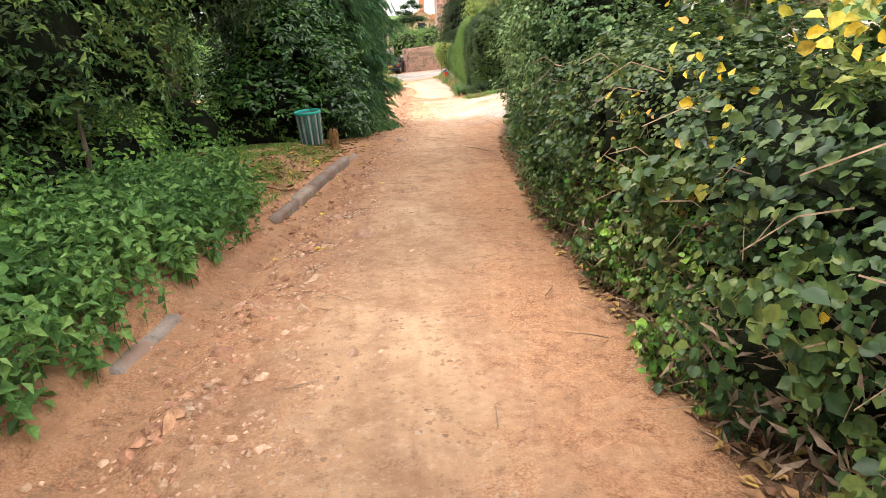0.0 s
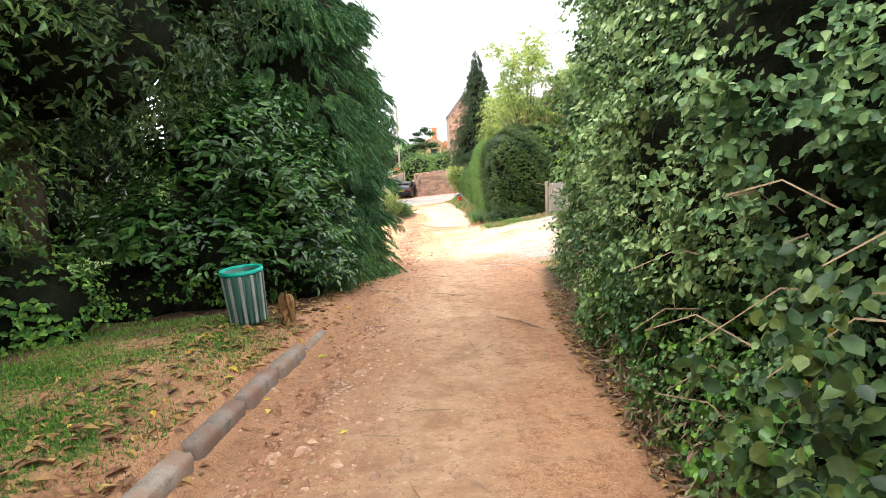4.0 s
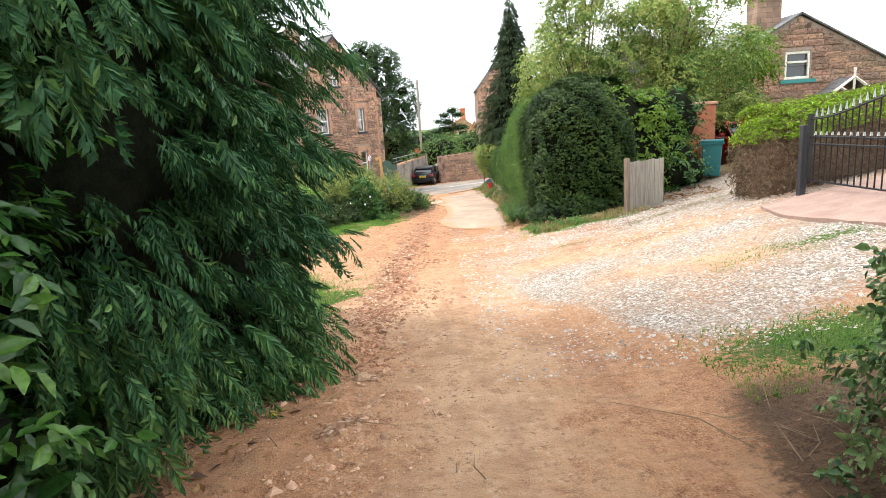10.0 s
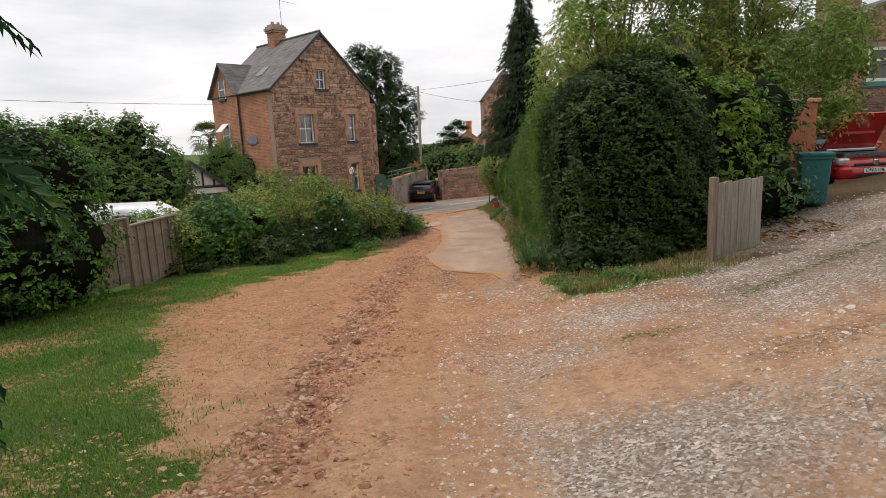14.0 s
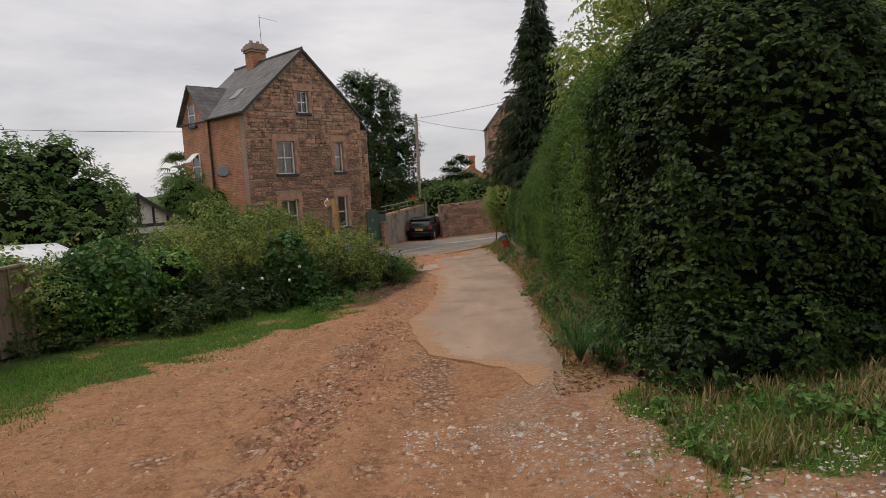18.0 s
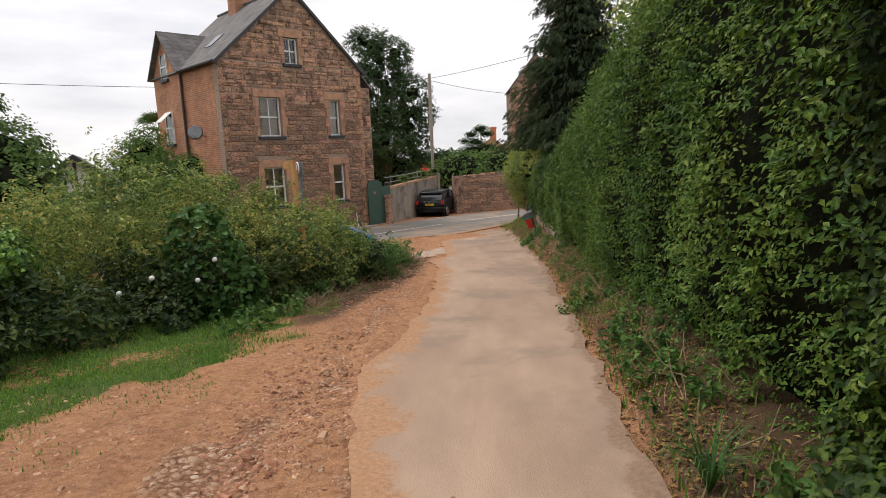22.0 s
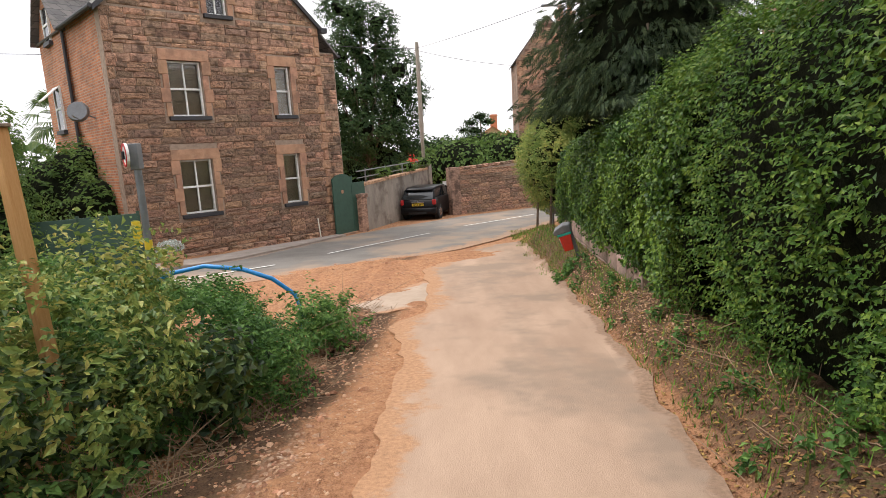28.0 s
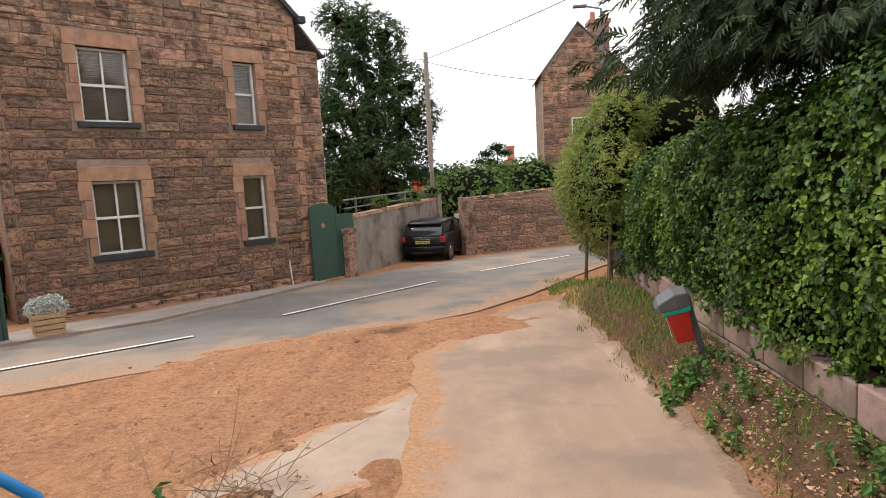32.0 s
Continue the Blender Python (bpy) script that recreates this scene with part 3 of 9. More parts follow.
def scattered(x, y, f, seed=0):
    """Uneven lumps with no repeat, about -1 to 1, f to the metre."""
    x, y = np.asarray(x, float) * f, np.asarray(y, float) * f
    i, j = np.floor(x), np.floor(y)
    u, v = x - i, y - j
    u, v = u * u * (3 - 2 * u), v * v * (3 - 2 * v)

    def corner(a, b):
        h = np.sin(a * 127.1 + b * 311.7 + seed * 74.7) * 43758.5453
        return 2 * (h - np.floor(h)) - 1

    low = corner(i, j) * (1 - u) + corner(i + 1, j) * u
    top = corner(i, j + 1) * (1 - u) + corner(i + 1, j + 1) * u
    return low * (1 - v) + top * v


def step(x, a, b):
    t = np.clip((x - a) / (b - a), 0, 1)
    return t * t * (3 - 2 * t)


# ---- the lie of the land: the lane falls towards the road, the drive climbs to the right ----
LANE_Y = [-10, 0, 6.9, 9.8, 18, 20.6, 26, 28.8, 31, 35, 41.9, 48.5, 53.6, 58, 70, 130]
LANE_Z = [.45, .0, -.58, -.78, -1.45, -1.68, -1.97, -2.23, -2.38, -2.69, -3.15, -3.4, -3.62, -3.75, -3.9, -4.0]
LEFT_Y = [-8, 2, 5, 7.8, 10.4, 13, 15.7, 18.7, 20, 20.7, 22.4, 25.6, 28, 29, 30.8, 33, 35, 38, 41.5, 43, 44.2]
LEFT_X = [-2.3, -1.75, -1.5, -1.15, -.8, -.5, -.2, -.1, 0, -.45, -1.2, -2.5, -1.8, -1.4, -.35, -.1, .1, .75, .9, -.6, -4]
RIGHT_Y = [-8, 1.6, 5.6, 10, 12.6, 15.5, 24.5, 26, 27, 30, 33, 36, 42, 47, 50]
RIGHT_X = [1.0, 1.28, 1.5, 2.0, 2.4, 3.0, 3.0, 2.85, 3.0, 3.33, 3.56, 3.95, 4.15, 4.0, 4.0]


def left_edge(y):
    return np.interp(y, LEFT_Y, LEFT_X)


def right_edge(y):
    return np.interp(y, RIGHT_Y, RIGHT_X)


def base_height(x, y):
    x, y = np.asarray(x, dtype=float), np.asarray(y, dtype=float)
    z = sum(np.interp(y + o, LANE_Y, LANE_Z) for o in (-1, 0, 1)) / 3
    z = z + np.interp(y, [13, 18, 30, 34], [0, 1, 1, 0]) * np.interp(y, [19, 21.5, 25.5, 28], [.2, .2, .125, .15]) * np.clip(np.minimum(x, 14) - 2.3, 0, None)
    # the raised verge on one side, the hedge bank on the other
    z = z + np.interp(y, [-8, 10, 14.5], [.22, .3, 0]) * (0.55 * step(left_edge(y) - x, 0.02, 0.12) + 0.45 * step(left_edge(y) - x, 0.1, 0.6))
    z = z + np.interp(y, [-8, 13, 15.5], [.3, .25, 0]) * step(x - right_edge(y), 0.1, 0.8)
    z = z + np.interp(y, [26, 30, 38, 48, 51], [0, .1, .42, .5, 0]) * step(x - right_edge(y), 0.0, 0.6)
    return z


def height(x, y):
    x, y = np.asarray(x, dtype=float), np.asarray(y, dtype=float)
    z = base_height(x, y)
    near = step(y, -9, -7) * step(-y, -46, -43) * step(x, -9, -7) * step(-x, -12, -9)
    z = z + near * (0.016 * waves(x, y, f=2.2) + 0.014 * scattered(x, y, 2.3, 1) + 0.009 * scattered(x, y, 5.5, 2) + 0.005 * scattered(x, y, 11.0, 3))
    rough = np.exp(-((x - left_edge(y) - 0.55) / 0.35) ** 2) * step(-y, -19, -17) + 0.9 * np.exp(-((x - 0.55) / 0.7) ** 2) * step(y, 17, 21) * step(-y, -31, -28) + np.exp(-((x - 1.0) / 0.4) ** 2) * step(y, 29, 32) * step(-y, -43, -41)
    z = z + near * rough * (0.045 * scattered(x, y, 3.5, 4) + 0.035 * scattered(x, y, 8.0, 5) + 0.018 * scattered(x, y, 12.5, 6))
    # a swell of the verge under the bin
    z = z + 0.085 * step(left_edge(y) - x, 0.25, 0.8) * np.interp(y, [6.5, 9, 12, 13.5], [0, 1, 1, 0])
    # the worn rut beside the kerb
    z = z - 0.075 * np.exp(-((x - left_edge(y) - 0.3) / 0.16) ** 2) * step(-y, -14, -12)
    # spoil heaped where the lane meets the road
    z = z + 0.10 * np.exp(-(((x - 0.8) / 2.2) ** 2 + ((y - 46.1 - 0.42 * (x - 0.8)) / 0.9) ** 2)) * (1 + 0.5 * waves(x, y, f=6.0))
    z = z + 0.07 * np.exp(-(((x + 3.0) / 2.0) ** 2 + ((y - 42.9) / 0.8) ** 2))
    return z


def gz(x, y):
    return float(height(x, y))


def ragged_turf(x, y):
    """How far the turf strays over its edge."""
    return 0.25 * waves(x, y, f=1.7, seed=11) + 0.35 * scattered(x, y, 1.6, 21) + 0.3 * scattered(x, y, 4.0, 22)


def grid_sheet(name, xs, ys, mat):
    X, Y = np.meshgrid(xs, ys)
    V = np.stack([X, Y, height(X, Y)], -1).reshape(-1, 3)
    nx, ny = len(xs), len(ys)
    i = (np.arange(ny - 1)[:, None] * nx + np.arange(nx - 1)[None]).ravel()
    F = np.stack([i, i + 1, i + nx + 1, i + nx], 1)
    return mesh_from(name, V, F, mat, smooth=True), X.ravel(), Y.ravel()


def build_ground():
    far = [30, 60, 120, 300, 700, 1500]
    xs = np.concatenate([[-v for v in far[::-1]], np.arange(-16, -4, 0.5), np.arange(-4, -2, 0.12), np.arange(-2, 4.4, 0.08), np.arange(4.4, 6, 0.12), np.arange(6, 14, 0.3), np.arange(14, 24, 2), far])
    ys = np.concatenate([[-v for v in far[::-1]], np.arange(-12, -1, 0.5), np.arange(-1, 46, 0.1), np.arange(46, 50, 0.125), np.arange(50, 80, 1.0), [90, 120, 200, 400, 800, 1500]])
    ob, x, y = grid_sheet("ground", xs, ys, EARTH)
    L, R = left_edge(y), right_edge(y)
    Lt = L + ragged_turf(x, y)
    turf = (0.5 + 0.2 * waves(x, y, f=2.0)) * step(L - x, 0.05, 0.5) * step(y, 6.0, 7.5) * step(-y, -11.5, -10) * step(x, -3.6, -2.8)
    turf = np.maximum(turf, (0.7 + 0.3 * scattered(x, y, 2.2, 23)) * step(Lt - x, -0.25, 0.35) * step(y, 18.8, 19.4) * step(-y, -35.5, -34))
    turf = np.maximum(turf, 0.45 * step(L - x, -0.8, 0.1) * step(y, 20, 22) * step(-y, -31, -27))
    turf = np.maximum(turf, 0.8 * np.exp(-(((x - 4.2) / 1.3) ** 2 + ((y - 15.9) / 0.6) ** 2)))
    turf = np.maximum(turf, (0.66 + 0.2 * scattered(x, y, 2.5, 35)) * step(x + 0.25 * scattered(x, y, 3.0, 36), 3.0, 3.5) * step(-x, -6.4, -4.6) * step(y + 0.3 * scattered(x, y, 2.2, 37), 23.7, 24.3) * step(-y, -26.2, -25.7))
    turf = np.maximum(turf, 0.6 * np.exp(-(((x - 5.6) / 0.9) ** 2 + ((y - 18.2) / 0.35) ** 2)))
    turf = np.maximum(turf, 0.4 * step(x - R, 0.1, 0.4) * step(y, 26.5, 28) * step(-y, -46, -44))
    turf = np.maximum(turf, step(np.maximum(-x - 12, np.maximum(x - 16, np.maximum(y - 70, -8 - y))), 0, 6))
    turf = np.maximum(turf, np.maximum(step(-x - 6.8, 0, 2) * step(-y, -33, -30), step(x - 5.6, 0, 2) * step(-y, -14.6, -13.6)))
    gravel = (0.6 + 0.3 * waves(x, y, f=0.9, seed=2)) * step(x, np.interp(y, [14, 17, 20, 23, 26, 27.5], [3.6, 2.6, 1.5, 1.2, 1.7, 2.8]), np.interp(y, [14, 17, 20, 23, 26, 27.5], [4.2, 3.2, 2.4, 2.2, 2.5, 3.4])) * step(y, 15.4, 17.0) * step(-y, -32, -27) * np.interp(y + 0.8 * np.clip(x - 2.5, -9, 0), [21, 23.5], [1, 0.6])
    # bare brown hollow and thin green strips in the drive
    patch_ = 0.5 + 0.5 * waves(x, y, f=1.9, seed=16)
    hollow = np.exp(-(((x - 4.7) / 1.3) ** 2 + ((y - 20.9) / 0.5) ** 2))
    gravel = np.maximum(gravel, 0.72 * step(x, 4.0, 5.0) * step(y, 20.5, 22.5) * step(-y, -31, -29) * (1 - 0.5 * hollow))
    gravel = gravel * (1 - 0.85 * hollow)
    strips = np.maximum(np.exp(-(((x - 3.6) / 0.7) ** 2 + ((y - 21.95) / 0.24) ** 2)), np.exp(-((y - 22.3 - 0.55 * (x - 4.4)) / 0.22) ** 2) * step(x, 4.2, 5.0) * step(-x, -9, -8))
    turf = np.maximum(turf, 0.52 * strips)
    mould = np.maximum(0.5 * hollow, (0.3 + 0.25 * patch_) * step(x, 3.2, 4.2) * step(y, 20.8, 23.0) * step(-y, -31, -29))
    mould = np.maximum(mould, 0.75 * step(L - x, 0.1, 0.6) * step(-y, -19.5, -18) * (1 - 0.6 * step(y, 6, 7.5) * step(-y, -11, -9.5) * step(x, -3.3, -2.6)))
    mould = np.maximum(mould, 0.8 * step(x - R, -0.35, 0.3) * step(-y, -16, -15))
    mould = np.maximum(mould, 0.7 * step(x - R, -0.1, 0.3) * step(y, 26.5, 28) * step(-y, -50, -47))
    mould = np.maximum(mould, 0.4 * np.exp(-((x - R - 0.05) / 0.3) ** 2) * step(-y, -16, -14))
    mould = np.maximum(mould, (0.45 + 0.3 * scattered(x, y, 2.0, 31)) * step(x, 3.3, 4.2) * step(y, 22.9, 24.4) * step(-y, -27, -26) * step(-x, -8, -6.5))
    mould = np.maximum(mould, 0.42 * np.exp(-((x - L - 0.2) / 0.25) ** 2) * step(-y, -19, -17))
    mould = np.maximum(mould, 0.85 * np.exp(-((x - L - 0.3) / 0.42) ** 2) * step(y, 32.0, 34) * step(-y, -43, -41))
    mould = np.maximum(mould, 0.55 * np.exp(-(((x - 1.2) / 2.6) ** 2 + ((y - 46.2 - 0.5 * (x - 0.8)) / 0.8) ** 2)) * (0.75 + 0.5 * scattered(x, y, 1.7, 33)))
    red = 0.3 + 0.3 * (1 - np.exp(-((x - 0.5 * (L + R) - 0.1) / 0.6) ** 2)) * step(-y, -20, -16) + 0.4 * step(y, 17, 27) + 0.7 * step(y, 40, 44)
    patchy = 0.5 + 0.5 * waves(x, y, f=2.6, seed=6)
    rubble = (0.3 + 0.4 * patchy) * np.exp(-((x - L - 0.7) / 0.42) ** 2) * step(-y, -19, -17)
    rubble = np.maximum(rubble, 0.8 * np.exp(-((x - 0.35 - 0.04 * (y - 18)) / 0.55) ** 2) * step(y, 16, 19) * step(-y, -32, -29))
    rubble = np.maximum(rubble, 0.75 * np.exp(-((x - 1.75) / 0.45) ** 2) * step(y, 24, 26.5) * step(-y, -31, -29))
    rubble = np.maximum(rubble, 0.65 * np.exp(-((x - 1.15) / 0.3) ** 2) * step(y, 28, 31) * step(-y, -43, -41))
    rubble = np.maximum(rubble, 0.5 * step(y, 16, 20) * step(-y, -31, -27) * step(x - L, 0.6, 1.2) * patchy)
    rubble = np.maximum(rubble, 0.3 * step(-y, -19, -17) * patchy)
    rubble = np.maximum(rubble, 0.2 * step(y, 41.5, 43) * patchy)
    rubble *= 0.55 + 0.5 * patchy
    me = ob.data
    for key, v in (("rubble", rubble), ("turf", turf), ("gravel", gravel), ("mould", mould), ("red", red)):
        at = me.attributes.new(key, "FLOAT", "POINT")
        at.data.foreach_set("value", np.asarray(v, dtype=np.float32))
    tagged(ob, "red sandy earth lane with gravel drive and turf verges", "ground", kind="structure")


build_ground()


def strip(name, left, right, mat, across=10, lift=0.02, thick=0.06, ragged=0.05, label="", category=""):
    """A paved strip laid on the ground between two edge lines, with a broken edge of its own thickness."""
    left, right = np.asarray(left, float), np.asarray(right, float)
    d = np.concatenate([[0], np.cumsum(np.hypot(*(np.diff(left, axis=0)).T))])
    n = max(8, int(d[-1] / 0.15))
    q = np.linspace(0, d[-1], n)
    A = np.stack([np.interp(q, d, left[:, k]) for k in (0, 1)], 1)
    B = np.stack([np.interp(q, d, right[:, k]) for k in (0, 1)], 1)
    A[:, 0] += ragged * waves(A[:, 0], A[:, 1], f=3.0, seed=1) + 0.6 * ragged * waves(A[:, 0], A[:, 1], f=19.0, seed=2) + 0.5 * ragged * waves(A[:, 0], A[:, 1], f=7.0, seed=8)
    B[:, 0] += ragged * waves(B[:, 0], B[:, 1], f=3.0, seed=4) + 0.1
    f = np.linspace(0, 1, across)[None, :, None]
    P = A[:, None] * (1 - f) + B[:, None] * f
    sink = step(q, 0.0, 1.2)[:, None]
    z = base_height(P[..., 0], P[..., 1]) + (lift + 0.04) * sink - 0.04 + 0.006 * waves(P[..., 0], P[..., 1], f=1.3)
    V = np.concatenate([P, z[..., None]], -1)
    low = V.copy()
    low[..., 2] -= thick
    V = np.concatenate([low[:, :1], V, low[:, -1:]], 1)
    m = V.shape[1]
    i = (np.arange(n - 1)[:, None] * m + np.arange(m - 1)[None]).ravel()
    F = np.stack([i, i + 1, i + m + 1, i + m], 1)
    ob = mesh_from(name, V.reshape(-1, 3), F, mat, smooth=False)
    wide = np.hypot(*(B - A).T)[:, None]
    ff = np.clip(np.concatenate([[0], np.linspace(0, 1, across), [1]]), 0, 1)[None]
    for key, v in (("from_left", wide * ff), ("from_right", wide * (1 - ff))):
        ob.data.attributes.new(key, "FLOAT", "POINT").data.foreach_set("value", np.asarray(v, dtype=np.float32).ravel())
    return tagged(ob, label, category, kind="structure")


# tarmac of the lane, thick with sand, and the road across its foot
LANE_L = [(2.93, 25.9), (2.75, 26.6), (2.4, 27.5), (1.75, 28.3), (1.55, 29.3), (1.42, 30.0), (1.33, 30.7), (1.6, 32.2), (1.78, 34.6), (1.82, 37.9), (1.75, 39.2), (1.5, 40.3), (1.62, 40.7), (1.92, 41.1), (1.9, 41.8), (1.85, 42.6), (1.75, 43.9), (1.65, 45.0), (2.6, 47.4), (3.0, 48.4)]
LANE_R = [(3.0, 25.9), (3.02, 26.6), (3.05, 27.3), (3.1, 28.0), (3.2, 29.3), (3.26, 29.9), (3.33, 30.7), (3.5, 32.2), (3.72, 34.6), (4.0, 37.9), (4.05, 39.2), (4.08, 40.3), (4.1, 40.7), (4.1, 41.1), (4.12, 41.8), (4.12, 42.6), (4.12, 43.9), (4.1, 45.0), (4.05, 47.6), (4.0, 49.0)]
strip("lane", LANE_L, LANE_R, DUSTY_TARMAC, 14, 0.028, 0.09, 0.06, "worn tarmac lane dusted with sand", "lane")
strip("lane_apron", [(-0.9, 40.7), (0.1, 41.0), (0.64, 42.12), (1.1, 42.86), (1.72, 43.85), (2.1, 44.1)], [(-0.8, 40.3), (0.2, 40.63), (0.62, 41.02), (1.16, 41.26), (1.8, 41.7), (2.2, 41.9)], OLD_TARMAC, 8, 0.012, 0.04, 0.06, "patch of broken tarmac at the lane mouth", "lane")
NEAR = [(-40, 24.0), (-14.0, 38.0), (-8.0, 41.2), (-3.0, 44.0), (-1.07, 45.3), (0.1, 46.1), (2.4, 48.0), (3.6, 49.8), (5.2, 53.0), (7.6, 57.0), (12, 61.5), (22, 68), (60, 90)]
FAR_ = [(-43, 28.0), (-17.0, 41.2), (-10.5, 44.2), (-5.3, 46.7), (-3.6, 48.5), (-2.6, 51.0), (-1.6, 53.6), (-0.3, 55.6), (2.4, 58.7), (7.4, 61.9), (10, 66.0), (20, 73), (58, 96)]
strip("road", NEAR, FAR_, TARMAC, 16, 0.03, 0.1, 0.02, "grey tarmac road edged with washed sand", "road")

# ---- green things ----
def unit(v):
    return v / np.maximum(np.linalg.norm(v, axis=-1, keepdims=True), 1e-6)


def sprigs(P, N, each, size, droop, wild):
    """Gathers leaves on short shoots: where each leaf springs, the way out, the way it points, and its share of the full size."""
    m = max(1, len(P) // each)
    b = rng.permutation(len(P))[:m]
    B, O = P[b], N[b]
    axis = unit(O * 0.9 + np.array([0, 0, 0.25 - 0.3 * droop]) + 0.55 * wild * rng.normal(size=(m, 3)))
    side = unit(np.cross(axis, np.array([0, 0, 1.0]) + 0.3 * rng.normal(size=(m, 3))))
    ln = size * (0.7 + 0.32 * each) * rng.uniform(0.55, 1.35, (m, 1))
    Q, M, D, S = [], [], [], []
    for j in range(each):
        f = (j + 0.5) / each
        Q.append(B + axis * ln * (f - 0.35) - np.array([0, 0, 0.35 * droop]) * ln * f * f)
        sgn = 1.0 if j % 2 else -1.0
        D.append(unit(axis * (0.35 + 0.9 * f ** 2) + side * sgn * (1.0 - 0.5 * f) + 0.25 * rng.normal(size=(m, 3)) + np.array([0, 0, -0.5 * droop])))
        M.append(O)
        S.append(np.full((m, 1), 1.15 - 0.45 * f))
    return np.concatenate(Q), np.concatenate(M), np.concatenate(D), np.concatenate(S)


def leaf_mesh(name, P, N, size, mat, parent=None, slim=0.45, droop=0.35, wild=0.6, up=0.5, label="", vary=0.4, fold=0.18, round_=False, sprig=1):
    """Leaves of two to four triangles each, folded on the midrib. P: where they grow, N: outward from the plant."""
    share = 1.0
    if sprig > 1:
        P, N, D, share = sprigs(P, N, sprig, size, droop, wild)
    k = len(P)
    nl = unit(N * 0.8 + np.array([0, 0, up]) + wild * (0.5 if sprig > 1 else 1.0) * rng.normal(size=(k, 3)))
    d = D if sprig > 1 else unit(np.cross(nl, rng.normal(size=(k, 3))) + N * 0.4 + np.array([0, 0, -droop]))
    d = unit(d - nl * np.sum(d * nl, 1, keepdims=True))
    w = np.cross(nl, d)
    s = size * share * (1 + vary * rng.uniform(-1, 1, (k, 1))) * (1 + 0.3 * waves(P[:, 0], P[:, 1], P[:, 2], 2.7, 4.0))[:, None]
    h = s * slim
    tip = P + d * s - nl * s * fold
    lift = nl * s * fold * 0.6
    if round_ == 2:
        rim = [(0.14, 0.32), (0.38, 0.5), (0.7, 0.36)]
        V = np.stack([P] + [P + d * s * a + w * h * b + lift * (b / 0.5) for a, b in rim] + [tip] + [P + d * s * a - w * h * b + lift * (b / 0.5) for a, b in rim[::-1]], 1).reshape(-1, 3)
        i = (np.arange(k) * 8)[:, None]
        F = np.concatenate([i + np.array([q]) for q in ((0, 1, 7), (1, 2, 4), (2, 3, 4), (1, 4, 7), (7, 4, 6), (6, 4, 5))], 1).reshape(-1, 3)
    elif round_:
        l1, r1 = P + d * s * 0.22 + w * h * 0.4 + lift, P + d * s * 0.22 - w * h * 0.4 + lift
        l2, r2 = P + d * s * 0.6 + w * h * 0.5 + lift, P + d * s * 0.6 - w * h * 0.5 + lift
        V = np.stack([P, l1, l2, tip, r2, r1], 1).reshape(-1, 3)
        i = (np.arange(k) * 6)[:, None]
        F = np.concatenate([i + np.array([[0, q, q + 1]]) for q in range(1, 5)], 1).reshape(-1, 3)
    else:
        left, right = P + d * s * 0.45 + w * h * 0.55 + lift, P + d * s * 0.45 - w * h * 0.55 + lift
        V = np.stack([P, left, tip, right], 1).reshape(-1, 3)
        i = (np.arange(k) * 4)[:, None]
        F = np.concatenate([i + np.array([[0, 1, 2]]), i + np.array([[0, 2, 3]])], 1).reshape(-1, 3)
    return mesh_from(name, V, F, mat, parent, label, smooth=bool(round_))


def blob_points(blobs, n, shell=0.13, lump=0.14, seed=0.0, low=-1.0):
    """Points just inside the skin of a heap of rounded masses, and the way out from each."""
    B = np.array([b[:6] for b in blobs], float)
    C, R = B[:, :3], B[:, 3:6]
    area = (R[:, 0] * R[:, 1] + R[:, 1] * R[:, 2] + R[:, 0] * R[:, 2])
    got, gotn, have = [], [], 0
    for _ in range(12):
        k = int((n - have) * 2.0) + 50
        b = rng.choice(len(B), k, p=area / area.sum())
        u = unit(rng.normal(size=(k, 3)))
        P0 = C[b] + R[b] * u
        r = 1 + lump * waves(P0[:, 0], P0[:, 1], P0[:, 2], 2.3, seed) + 0.6 * lump * waves(P0[:, 0], P0[:, 1], P0[:, 2], 6.0, seed + 3) - np.abs(rng.normal(0, shell, k))
        P = C[b] + R[b] * u * r[:, None]
        grown = waves(P[:, 0], P[:, 1], P[:, 2], 5.0, seed) + 0.7 * waves(P[:, 0], P[:, 1], P[:, 2], 11.0, seed + 2)
        ok = (u[:, 2] > low) & (rng.uniform(size=k) < np.clip(0.65 + 0.7 * grown, 0.1, 1))
        for j in range(len(B)):
            inside = np.sum(((P - C[j]) / R[j]) ** 2, 1) < 0.74
            ok &= ~(inside & (b != j))
        got.append(P[ok]), gotn.append(unit(u / R[b])[ok])
        have += int(ok.sum())
        if have >= n:
            break
    return np.concatenate(got)[:n], np.concatenate(gotn)[:n]


def ball(u, v):
    """A round mesh's corners and faces, v rows by u columns."""
    th = np.linspace(0.02, math.pi - 0.02, v)[:, None]
    ph = np.linspace(0, 2 * math.pi, u, endpoint=False)[None]
    V = np.stack([np.sin(th) * np.cos(ph), np.sin(th) * np.sin(ph), np.cos(th) * np.ones_like(ph)], -1).reshape(-1, 3)
    i, j = np.arange(v - 1)[:, None] * u, np.arange(u)[None]
    F = np.stack([i + j, i + (j + 1) % u, i + u + (j + 1) % u, i + u + j], -1).reshape(-1, 4)
    return V, F


